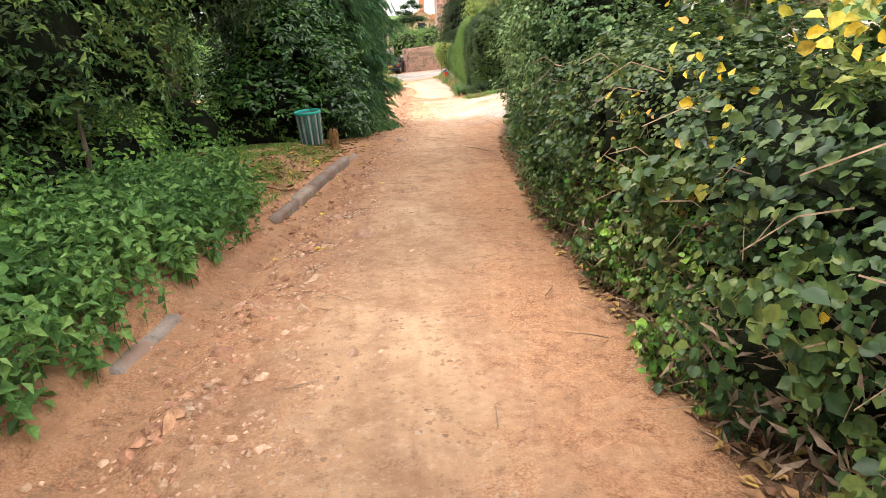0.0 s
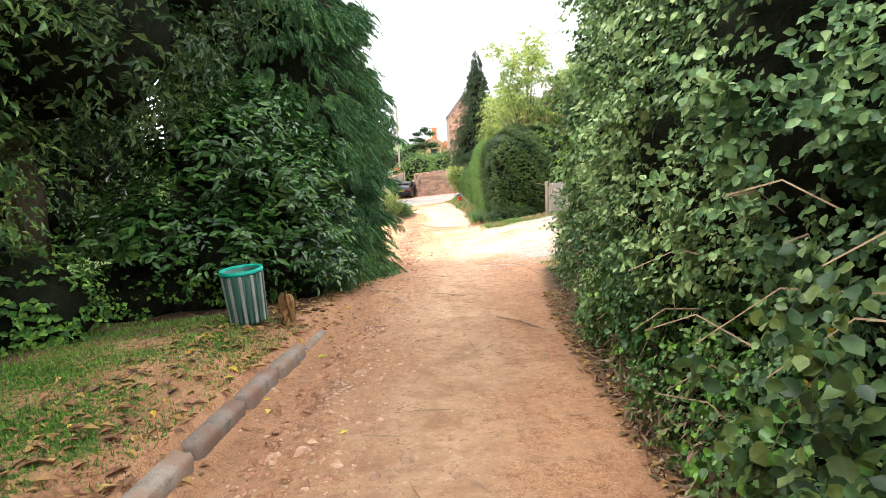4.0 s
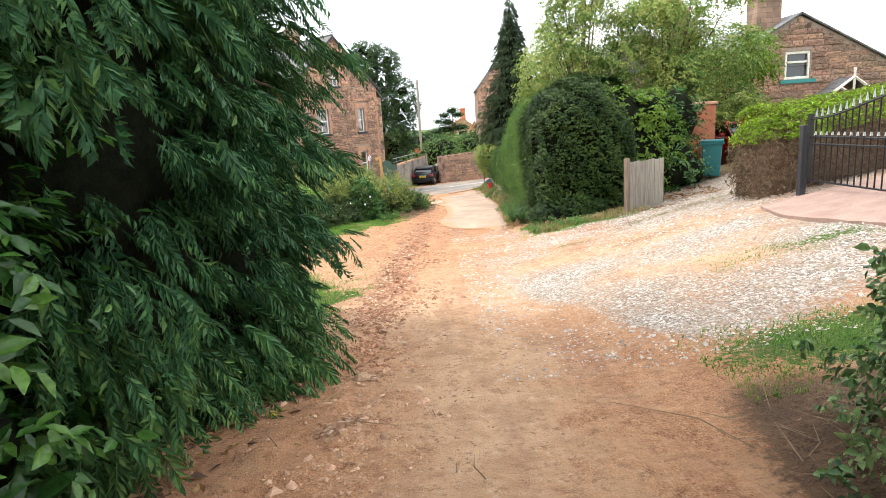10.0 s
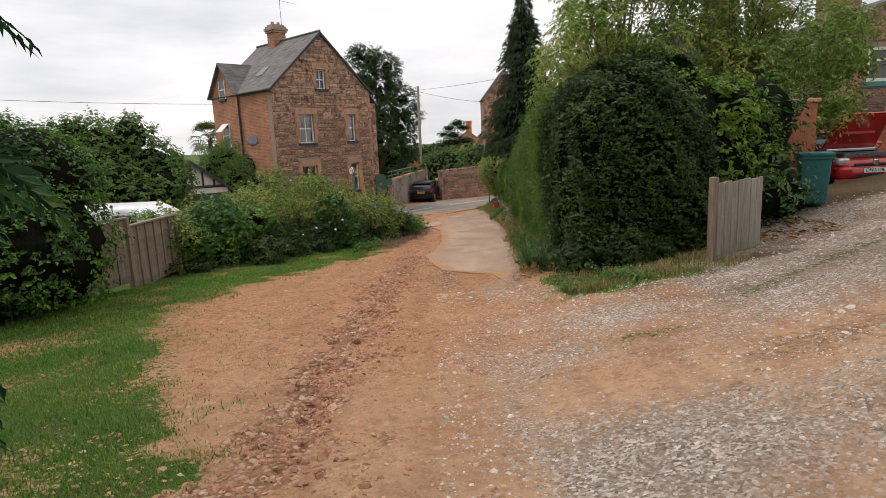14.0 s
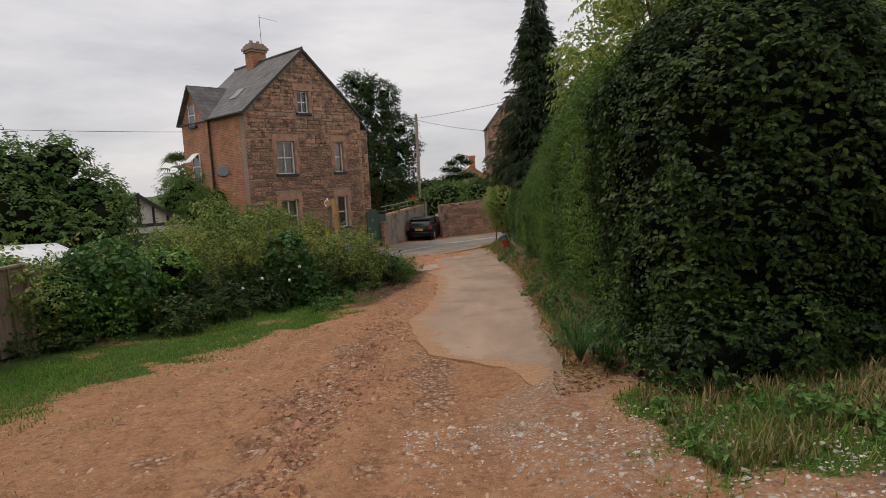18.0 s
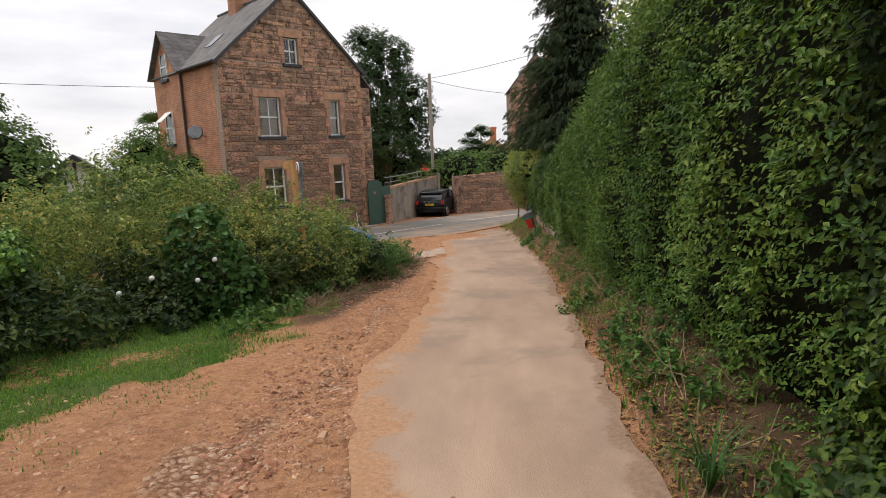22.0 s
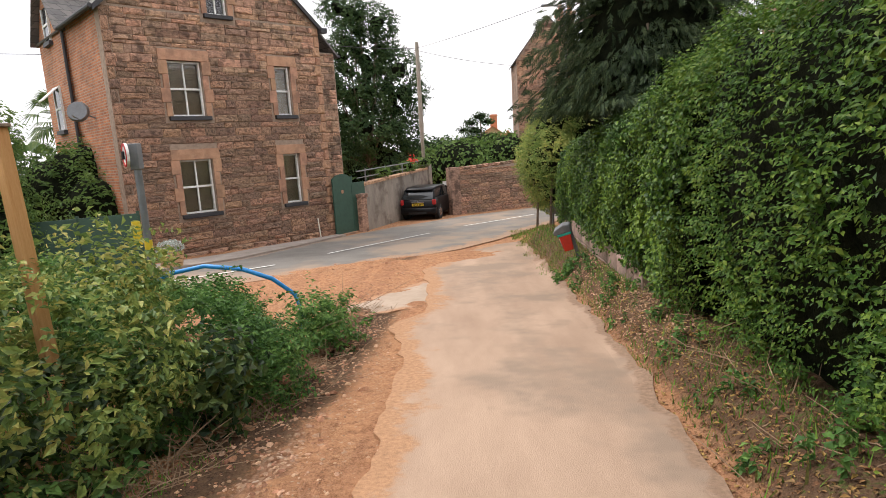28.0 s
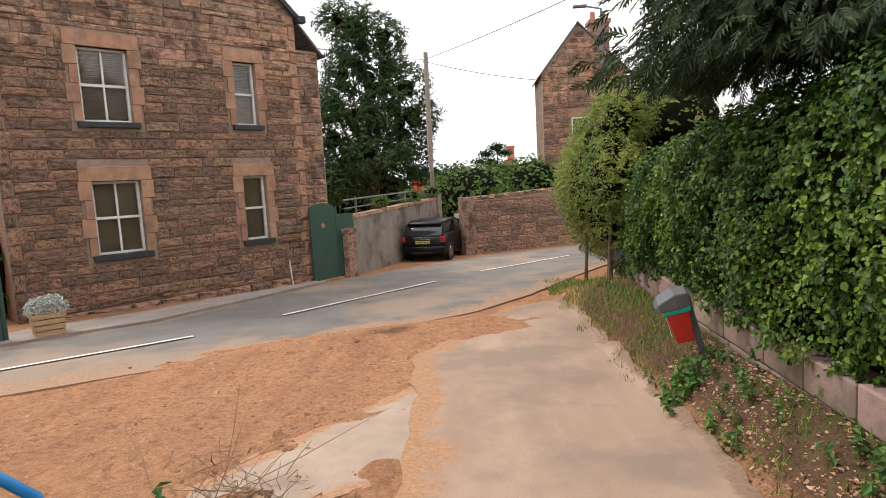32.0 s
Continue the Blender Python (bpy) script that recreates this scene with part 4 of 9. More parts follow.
def core_mesh(blobs, parent, shrink=0.8, name="twig_shade_hull"):
    """Hulls for the dense twigs within a heap of rounded masses, near-black to paint inner shade."""
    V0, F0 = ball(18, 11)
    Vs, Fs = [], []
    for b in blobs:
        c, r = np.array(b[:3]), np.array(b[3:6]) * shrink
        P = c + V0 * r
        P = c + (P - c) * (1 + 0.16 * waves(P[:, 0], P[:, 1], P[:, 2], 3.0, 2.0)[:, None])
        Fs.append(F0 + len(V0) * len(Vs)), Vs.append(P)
    return tagged(mesh_from(name, np.concatenate(Vs), np.concatenate(Fs), CORE, parent, "inner hull of twigs and painted shade", smooth=True), kind="stuff")


def shrub(name, blobs, n, size, mat, label, category="shrub", slim=0.45, shrink=0.8, stems=4, group="", low=-1.0, shell=0.13, shoots=0, reach=0.35, **kw):
    """A bush on the ground: stems, a hull dark with painted shade within, and its leaves."""
    cx, cy = np.mean([b[0] for b in blobs]), np.mean([b[1] for b in blobs])
    base = gz(cx, cy)
    ob = thing(name, Matrix.Identity(4), label, category, group)
    for k in range(stems):
        b = blobs[k % len(blobs)]
        x, y = b[0] + rng.uniform(-.3, .3) * b[3], b[1] + rng.uniform(-.3, .3) * b[4]
        z0 = gz(x, y) - 0.1
        part("stem", tube([(x, y, z0), (x + 0.05, y + 0.04, (z0 + b[2]) / 2), (b[0], b[1], b[2])], [0.04, 0.03, 0.015]), BARK, ob)
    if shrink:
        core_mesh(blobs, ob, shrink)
    P, N = blob_points(blobs, n, seed=cx, low=low, shell=shell)
    keep = P[:, 2] > height(P[:, 0], P[:, 1]) + 0.02
    P, N = P[keep], N[keep]
    if shoots:
        P, N = with_shoots(P, N, shoots, reach)
    leaf_mesh("leaves", P, N, size, mat, ob, slim, **kw)
    return ob


def with_shoots(P, N, count, reach, each=9):
    """Young shoots that stand out of the skin, leaves set along each."""
    top = np.flatnonzero(N[:, 2] > -0.1)
    b = rng.choice(top, count)
    d = unit(N[b] * 0.7 + np.array([0, 0, 0.8]) + 0.35 * rng.normal(size=(count, 3)))
    ln = reach * rng.uniform(0.4, 1.2, (count, 1))
    f = np.linspace(0, 1, each)
    Q = (P[b][:, None] + d[:, None] * ln[:, None] * f[None, :, None] - np.array([0, 0, 0.25]) * ln[:, None] * (f ** 2)[None, :, None]).reshape(-1, 3)
    M = unit(np.repeat(d, each, 0) * 0.3 + rng.normal(size=(count * each, 3)))
    return np.concatenate([P, Q]), np.concatenate([N, M])


def hedge(name, path, n, size, mat, label, depth=1.0, radius=0.5, lump=0.09, slim=0.5, skirt=0.05, lean=0.0, category="hedge", shoots=0, reach=0.3, clump=1.0, from_h=0.0, core=None, relief=0.08, deep=0.24, **kw):
    """A hedge along a line. path: x, y of the foot of its face, the height of its foot and of its top."""
    path = np.asarray(path, float)
    ob = thing(name, Matrix.Identity(4), label, category)
    seg = np.hypot(*np.diff(path[:, :2], axis=0).T)
    d = np.concatenate([[0], np.cumsum(seg)])

    def place(q, h, off):
        x, y, z0, z1 = (np.interp(q, d, path[:, k]) for k in range(4))
        e = 0.4
        tx = np.interp(q + e, d, path[:, 0]) - np.interp(q - e, d, path[:, 0])
        ty = np.interp(q + e, d, path[:, 1]) - np.interp(q - e, d, path[:, 1])
        ln = np.hypot(tx, ty)
        nx, ny = -ty / ln, tx / ln
        H = z1 - z0
        up = H - radius
        arc = radius * math.pi / 2
        total = up + arc + depth
        p = h * total
        a = np.clip((p - up) / radius, 0, math.pi / 2)
        fwd = np.where(p < up, 0.0, -radius * (1 - np.cos(a))) - np.clip(p - up - arc, 0, None)
        z = np.where(p < up, p, up + radius * np.sin(a))
        fwd = fwd + lean * (z / H)
        bulge = 0.12 * np.sin(np.clip(z / H, 0, 1) * math.pi)
        N = np.stack([nx * np.cos(a), ny * np.cos(a), np.sin(a)], -1)
        X, Y, Z = x + nx * (fwd + bulge), y + ny * (fwd + bulge), z0 + z
        o = lump * waves(X, Y, Z, 1.6, 1.0) + 0.8 * lump * waves(X, Y, Z, 4.1, 2.0) + off
        return np.stack([X, Y, Z], -1) + N * o[..., None], N

    n2 = int(n * 1.5)
    q = rng.uniform(0, d[-1], n2)
    h = from_h + (1 - from_h) * rng.uniform(skirt / 3, 1, n2) ** 0.95
    P, N = place(q, h, -np.abs(rng.normal(0, 0.09, n2)) + 0.02)
    grown = clump * waves(P[:, 0], P[:, 1], P[:, 2], 5.0, 3.0) + 0.7 * clump * waves(P[:, 0], P[:, 1], P[:, 2], 11.0, 5.0)
    P = P + N * (relief * grown)[:, None]
    keep = rng.uniform(size=n2) < np.clip(0.68 + 0.75 * grown, 0.07, 1)
    P, N = P[keep], N[keep]
    if shoots:
        P, N = with_shoots(P, N, shoots, reach)
    leaf_mesh("leaves", P, N, size, mat, ob, slim, **kw)
    # hull behind the leaves; CORE paints the inner shade, other cores show twigs
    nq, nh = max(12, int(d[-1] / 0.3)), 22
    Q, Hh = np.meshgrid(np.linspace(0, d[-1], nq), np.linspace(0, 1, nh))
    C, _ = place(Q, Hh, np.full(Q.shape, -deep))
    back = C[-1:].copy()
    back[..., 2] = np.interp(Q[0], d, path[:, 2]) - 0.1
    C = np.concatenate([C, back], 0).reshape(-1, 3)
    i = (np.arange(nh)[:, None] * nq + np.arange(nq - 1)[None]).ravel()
    mesh_from("twig_shade_hull", C, np.stack([i, i + 1, i + nq + 1, i + nq], 1), core or CORE, ob, "inner hull of twigs and painted shade", smooth=True)
    return ob


def spray_points(fine):
    """A flat drooping conifer spray along +x: a midrib with side fronds, as triangles; on a fine one each frond is lobed."""
    V, F = [], []

    def frond(x, y, ang, ln, w):
        c, s = math.cos(ang), math.sin(ang)
        k = len(V)
        V.extend([(x, y, 0), (x + c * ln * .5 - s * w, y + s * ln * .5 + c * w, -0.03), (x + c * ln, y + s * ln, -0.12), (x + c * ln * .5 + s * w, y + s * ln * .5 - c * w, -0.03)])
        F.extend([(k, k + 1, k + 2), (k, k + 2, k + 3)])

    frond(0, 0, 0, 1.0, 0.03 if fine else 0.035)
    if not fine:
        for i, x in enumerate((0.14, 0.34, 0.54, 0.72)):
            for sgn in (1, -1):
                frond(x + 0.04 * sgn, 0, sgn * 0.6, 0.42 - 0.06 * i, 0.045)
        return np.array(V), np.array(F)
    for i, x in enumerate((0.08, 0.21, 0.34, 0.47, 0.6, 0.73, 0.86)):
        for sgn in (1, -1):
            frond(x + 0.025 * sgn, 0, sgn * (0.7 - 0.03 * i), (0.22, 0.29, 0.31, 0.29, 0.25, 0.2, 0.15)[i], 0.034)
    return np.array(V), np.array(F)


def spray_mesh(name, P, D, size, mat, parent, label="", hang=0.5, vary=0.4, fine=False):
    """Many sprays; P: where each springs from, D: the way it grows."""
    V0, F0 = spray_points(fine)
    k = len(P)
    d = unit(D + np.array([0, 0, -hang]) + (0.3 if fine else 0.42) * rng.normal(size=(k, 3)))
    side = unit(np.cross(d, np.array([0, 0, 0.7]) + (0.45 if fine else 0.9) * rng.normal(size=(k, 3))))
    up = np.cross(side, d)
    s = size * (1 + vary * rng.uniform(-1, 1, (k, 1, 1)))
    V0 = V0[None] + (0.014 if fine else 0.0) * rng.normal(size=(k, *V0.shape))
    V = P[:, None] + s * (V0[..., 0, None] * d[:, None] + V0[..., 1, None] * side[:, None] + V0[..., 2, None] * up[:, None] - 0.18 * (V0[..., 0, None] ** 2) * np.array([0, 0, 1.0]))
    F = (np.arange(k) * V0.shape[1])[:, None, None] + F0[None]
    return mesh_from(name, V.reshape(-1, 3), F.reshape(-1, 3), mat, parent, label)


def tree(name, x, y, top, blobs, n, size, mat, label, trunk=0.18, slim=0.5, shrink=0.62, category="tree", base=None, shell=0.16, **kw):
    """A trunk with limbs that reach into the masses of the crown, and the crown's leaves."""
    z0 = gz(x, y) - 0.15 if base is None else base
    ob = thing(name, Matrix.Translation((x, y, z0)), label, category)
    inv = Matrix.Translation((-x, -y, -z0))
    mid = min(b[2] for b in blobs)
    tr = part("trunk", tube([(0, 0, 0), (0.06, 0.03, (mid - z0) * .5), (0, 0.08, mid - z0), (0.05, 0, (top - z0) * 0.8)], [trunk, trunk * .85, trunk * .65, trunk * .2], 9), BARK, ob, smooth=True)
    for b in blobs:
        s = Vector((0, 0.08, max(0.3, (mid - z0) * 0.9)))
        e = Vector((b[0] - x, b[1] - y, b[2] - z0))
        part("limb", tube([s, (s + e) / 2 + Vector((0, 0, 0.15)), e], [trunk * .28, trunk * .18, trunk * .05], 6), BARK, tr)
    P, N = blob_points(blobs, n, shell, 0.2, x)
    lv = leaf_mesh("crown", P, N, size, mat, ob, slim, **kw)
    lv.matrix_basis = inv
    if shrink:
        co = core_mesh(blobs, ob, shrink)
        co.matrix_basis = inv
    return ob


def cone_tree(name, x, y, z_tip, reach, z_skirt, n, size, mat, label, hang=0.6, trunk=0.2, core=True, lump=0.15, taper=0.85, fine=False, heart=0.6):
    """A conifer: straight trunk, whorls of drooping branches, and sprays along them, widest at the skirt."""
    z0 = gz(x, y) - 0.15
    ob = thing(name, Matrix.Translation((x, y, z0)), label, "tree")
    part("trunk", tube([(0, 0, 0), (0, 0, (z_tip - z0) * .5), (0, 0, z_tip - z0 - 0.1)], [trunk, trunk * .6, 0.02], 9), BARK, ob, smooth=True)
    H, zs = z_tip - z0, z_skirt - z0
    nb = max(60, n // (32 if fine else 26))
    bh, ba = rng.uniform(0, 1, nb) ** 1.25, rng.uniform(0, 2 * math.pi, nb)
    bl = reach * (1 - bh) ** taper * rng.uniform(0.66, 1.1, nb) * (1 + lump * waves(np.cos(ba) * 3, np.sin(ba) * 3, bh * 9, 1.0, x))
    if fine:
        bl = bl * np.interp(bh, [0, 0.1, 0.25, 1], [0.93, 1.0, 1.1, 1.05])
    b = rng.choice(nb, n, p=bl / bl.sum())
    f = rng.uniform(0.2, 1, n) ** 0.55
    a = ba[b] + rng.normal(0, 0.16, n)
    r = bl[b] * f
    P = np.stack([r * np.cos(a), r * np.sin(a), zs + bh[b] * (H - zs) + 0.1 - 0.2 * hang * bl[b] * f ** 2 + rng.normal(0, 0.05 if fine else 0.07, n)], 1)
    P[:, 2] = np.maximum(P[:, 2], zs)
    D = np.stack([np.cos(a), np.sin(a), np.zeros(n)], 1)
    if fine:
        thin = (np.cos(a) > -0.25) | (rng.uniform(size=n) < 0.25)
        P, D = P[thin], D[thin]
    spray_mesh("crown", P, D, size, mat, ob, hang=hang, fine=fine)
    for k in range(26):
        hh = rng.uniform(0, 0.8)
        aa = rng.uniform(0, 2 * math.pi)
        rr = reach * (1 - hh) ** taper * 0.8
        zz = zs + hh * (H - zs)
        part("limb", tube([(0, 0, zz + 0.1), (rr * .5 * math.cos(aa), rr * .5 * math.sin(aa), zz + 0.05), (rr * math.cos(aa), rr * math.sin(aa), zz - 0.15 * rr)], [0.05, 0.035, 0.01], 5), BARK, ob)
    # hull in CORE, whose near-black paints the shade among the sprays
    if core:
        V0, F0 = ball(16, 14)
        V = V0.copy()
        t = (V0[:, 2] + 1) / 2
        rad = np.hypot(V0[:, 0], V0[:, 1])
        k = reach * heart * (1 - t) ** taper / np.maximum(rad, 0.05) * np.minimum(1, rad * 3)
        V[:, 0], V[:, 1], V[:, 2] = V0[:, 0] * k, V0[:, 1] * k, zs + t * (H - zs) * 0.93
        mesh_from("twig_shade_hull", V, F0, CORE, ob, "inner hull of twigs and painted shade", smooth=True)
    return ob

# ---- the planting along the walk ----
def heap(x0, x1, y0, y1, z0, z1, r, n, flat=0.8):
    """Rounded masses strewn through a block of space."""
    return [(rng.uniform(x0, x1), rng.uniform(y0, y1), rng.uniform(z0, z1), r * rng.uniform(.75, 1.25), r * rng.uniform(.75, 1.25), r * flat * rng.uniform(.8, 1.2)) for _ in range(n)]


# first stretch, the hedgerow on the one hand
def right_bank(y):
    return gz(float(right_edge(y)) + 0.5, y)


hedge("mixed_hedgerow", [(float(right_edge(y)) + d, y, right_bank(y) - 0.15, right_bank(y) + h) for y, h, d in ((5.2, 1.4, 1.6), (5.9, 1.8, .7), (6.5, 2.6, .35), (7.3, 3.4, .25), (8.5, 3.9, .25), (10.5, 4.0, .4), (11.7, 3.7, .6), (12.4, 3.1, .8))], 64000, 0.047, L_MIXED, "tall mixed hedgerow of hazel, ivy and thorn", 0.95, 0.47, 0.26, 0.68, lean=0.05, wild=0.9, droop=0.6, shoots=300, round_=1, vary=0.5, fold=0.12, sprig=7, relief=0.16, deep=0.34)
shrub("hazel_bush", [(2.45, 6.55, 1.3, 0.5, 0.45, 0.6), (2.5, 6.75, 2.1, 0.5, 0.45, 0.6), (2.35, 7.0, 2.9, 0.45, 0.4, 0.5), (2.7, 7.1, 2.6, 0.45, 0.45, 0.6)], 5200, 0.052, L_MIXED, "bushy hazel at the start of the tall hedgerow", slim=0.65, shrink=0.5, stems=3, shell=0.3, droop=0.6, sprig=7, round_=1)
shrub("hazel_spray", [(2.45, 11.05, 1.0, 0.36, 0.4, 0.4), (2.55, 11.3, 0.45, 0.4, 0.4, 0.45), (2.4, 10.8, 1.4, 0.35, 0.35, 0.3)], 900, 0.065, L_MIXED, "leafy hazel shoots overhanging the lane", slim=0.65, shrink=0, stems=3, shell=0.4, droop=0.7, sprig=6, round_=1)
hedge("ivy_skirt", [(float(right_edge(y)) + d, y, right_bank(y) - 0.2, right_bank(y) + h) for y, h, d in ((2.0, 0.5, .2), (5, 0.7, .2), (8, 0.9, .22), (10.5, 1.0, .4), (12, 1.0, .6))], 12000, 0.05, L_IVY, "ivy creeping up the foot of the hedgerow", 0.5, 0.3, 0.15, 0.85, wild=0.8, round_=True, sprig=4)
hedge("low_hedge_end", [(float(right_edge(y)) + d, y, right_bank(y) - 0.15, right_bank(y) + h) for y, h, d in ((11.2, 2.2, .55), (12.2, 1.85, .5), (13.6, 1.25, .45), (14.6, 0.8, .6), (14.9, 0.7, 1.6), (14.6, 0.8, 3.0))], 21000, 0.05, L_MIXED, "low straggling bushes at the end of the hedgerow", 1.6, 0.5, 0.2, 0.62, lean=0.05, wild=0.7, droop=0.5, shoots=150, round_=True, sprig=7, relief=0.14)
hedge("bramble_bank", [(float(right_edge(y)) + 0.27, y, right_bank(y) - 0.15, right_bank(y) + h) for y, h in ((-5, 1.9), (-1, 1.4), (1, 1.3), (3, 1.35), (4.5, 1.55), (6.3, 1.75))], 47000, 0.056, L_BRAMBLE, "bramble thicket with yellowing leaves", 1.8, 0.6, 0.26, 0.75, lean=0.1, wild=0.85, droop=0.5, shoots=300, reach=0.4, round_=1, vary=0.5, fold=0.12, sprig=5, relief=0.18, deep=0.36)
hedge("dry_hedge_foot", [(float(right_edge(y)) + 0.16, y, right_bank(y) - 0.2, right_bank(y) + h) for y, h in ((-1, .5), (2, .55), (4.5, .5), (7, .4), (9, .35))], 6500, 0.085, L_BARE, "dry brown stalks at the foot of the brambles", 0.3, 0.2, 0.12, 0.03, wild=1.2, clump=0.7)
shrub("olive_sapling", [(-3.7, 6.0, 1.5, 0.9, 0.8, 0.55), (-4.4, 5.4, 0.9, 1.0, 0.9, 0.6), (-3.3, 6.8, 0.9, 0.6, 0.6, 0.45), (-4.7, 5.0, 2.2, 0.9, 1.0, 0.7)], 4200, 0.095, L_BRAMBLE, "leafy sapling in front of the dark trees", slim=0.45, shrink=0, stems=3, shell=0.4, droop=0.7, sprig=7)
for k, (x, y, top) in enumerate(((3.9, 1.8, 4.6), (4.3, 4.4, 5.2), (4.6, 7.6, 6.5), (4.4, 10.2, 6.6))):
    tree("thin_leaved_tree", x, y, top, heap(x - 1.1, x + 1.3, y - 1.6, y + 1.6, 1.2, top - 0.8, 0.9, 13), 11000, 0.1, L_LIGHT, "thin light-leaved tree behind the hedgerow", 0.1, 0.42, 0, shell=0.4, sprig=7)

# the dark trees and the laurel on the other hand
tree("dark_evergreen_tree", -4.6, 1.5, 7.5, [(-4.6, 1.2, 2.2, 1.6, 2.2, 1.6), (-4.2, 3.4, 3.6, 1.7, 1.9, 1.7), (-4.9, 0.2, 4.6, 2.0, 2.2, 2.0), (-3.6, 2.6, 5.4, 1.6, 2.0, 1.5), (-4.5, 4.6, 1.7, 1.3, 1.5, 1.3), (-4.4, -1.6, 2.8, 1.8, 2.0, 2.2)], 29000, 0.108, L_DARK, "dark evergreen tree with drooping branches", 0.2, 0.4, 0.68, droop=0.7, wild=0.9, sprig=8)
tree("dark_evergreen_tree", -4.4, 7.6, 8.0, [(-4.1, 7.0, 1.4, 1.3, 1.8, 1.3), (-3.7, 6.2, 3.4, 1.6, 1.8, 1.6), (-3.6, 8.6, 3.2, 1.6, 1.9, 1.8), (-3.4, 7.2, 5.2, 1.9, 2.2, 1.7), (-4.2, 9.4, 1.2, 1.4, 1.5, 1.3), (-4.4, 9.2, 5.6, 1.8, 2.0, 1.8)], 29000, 0.108, L_DARK, "dark evergreen tree with drooping branches", 0.22, 0.4, 0.68, droop=0.7, wild=0.9, sprig=8)
tree("dark_evergreen_tree", -3.9, 11.5, 8.5, [(-4.4, 9.8, 3.4, 1.5, 1.5, 1.5), (-3.9, 13.4, 3.2, 1.5, 1.5, 1.6), (-3.0, 11.2, 2.6, 1.5, 1.6, 1.3), (-2.6, 12.6, 4.0, 1.7, 1.8, 1.6), (-3.4, 10.6, 4.8, 1.7, 1.9, 1.6), (-2.4, 13.4, 5.8, 1.7, 1.8, 1.5), (-3.2, 12.2, 6.4, 1.8, 1.9, 1.5)], 29000, 0.108, L_DARK_SHADED, "tall dark evergreen leaning over the lane", 0.24, 0.4, 0.68, droop=0.7, wild=0.9, sprig=8)
shrub("laurel", [(-2.7, 12.0, 0.3, 0.9, 0.8, 0.8), (-2.0, 12.4, 0.0, 0.8, 0.8, 0.75), (-1.45, 13.1, -0.15, 0.75, 0.8, 0.75), (-1.5, 13.0, 0.75, 0.8, 0.8, 0.7), (-2.2, 12.5, 1.2, 0.9, 0.8, 0.8), (-1.25, 14.1, 0.2, 0.8, 0.8, 0.8), (-1.2, 14.3, 0.95, 0.75, 0.75, 0.7), (-1.9, 13.4, 1.7, 0.9, 0.9, 0.7), (-0.95, 14.0, -0.55, 0.6, 0.7, 0.5)], 12500, 0.13, L_LAUREL, "glossy laurel bush overhanging the verge", slim=0.4, stems=0, droop=0.2, up=0.9, shrink=0.45, fold=0.1, round_=True, sprig=8, wild=0.8, low=-0.35, shell=0.4)
for x, y, tip, reach, n in ((-1.55, 15.7, 9.6, 1.62, 12000), (-1.45, 17.0, 9.2, 1.74, 12500), (-1.6, 18.1, 8.8, 1.5, 9500), (-3.1, 16.6, 9.6, 1.6, 900)):
    cone_tree("cypress", x, y, tip, reach, gz(x, y) + 0.05, n, 0.26, L_CYPRESS, "tall dense cypress with drooping sprays", 0.75, 0.2, lump=0.14, taper=0.22, fine=True, heart=0.64)
shrub("ivy_undergrowth", [(-3.9 + 0.3 * math.sin(k * 2.0), 0.0 + k * 1.05, gz(-3.9, k * 1.05) + 0.3, 0.9, 0.8, 0.75) for k in range(11)], 16000, 0.075, L_IVY, "dark ivy and saplings under the trees", slim=0.65, shrink=0.8, low=-0.3, sprig=4)
# added dark mass where only black shade lies under the laurel
shrub("laurel_shade_fill", [(-3.2 + 0.42 * k, 12.2 + 0.5 * k, gz(-3.2 + 0.42 * k, 12.2 + 0.5 * k) + 0.25, 0.7, 0.6, 0.55) for k in range(5)], 3500, 0.08, L_IVY, "dark ivy mass added for the shade under the laurel", slim=0.65, shrink=0.92, low=-0.3, sprig=4)
hedge("background_evergreens", [(-6.3, y, 0.3 - .07 * y, 5.6 - .05 * y) for y in (21, 17, 12, 7, 2, -6)], 15000, 0.16, L_DARK, "dark evergreen belt behind the lane trees", 1.5, 1.0, 0.5, 0.5)


def nettle_bed(name, spots, tall, label, blade=0.085):
    """A bed of nettles: every plant a stem with pairs of drooping toothed leaves."""
    ob = thing(name, Matrix.Identity(4), label, "nettles", kind="stuff")
    P, N, sv, sf = [], [], [], []
    for x, y in spots:
        z0, h = gz(x, y), tall * rng.uniform(0.55, 1.1)
        lx, ly = rng.normal(0, 0.06, 2)
        k = len(sv)
        sv.extend([(x - .004, y, z0), (x + .004, y, z0), (x + lx, y + ly, z0 + h)])
        sf.append((k, k + 1, k + 2))
        for j in range(7):
            f = 0.25 + 0.75 * j / 6
            a = j * 1.57 + x * 9
            for s in (0, math.pi):
                P.append((x + lx * f, y + ly * f, z0 + h * f)), N.append((math.cos(a + s), math.sin(a + s), 0.15))
    P, N = np.array(P), np.array(N)
    leaf_mesh("nettle_leaves", P, N, blade, L_NETTLE, ob, 0.55, 0.25, 0.3, 1.1)
    mesh_from("nettle_stems", sv, sf, L_NETTLE, ob)
    return ob


spots = [(x, y) for x, y in zip(rng.uniform(-4.3, -1.2, 3600), rng.uniform(0.8, 7.6, 3600)) if x < left_edge(y) - 0.02 - 0.45 * max(0, y - 6.0)][:2100]
nettle_bed("nettle_bed", spots, 0.46, "dense bed of green nettles on the verge")


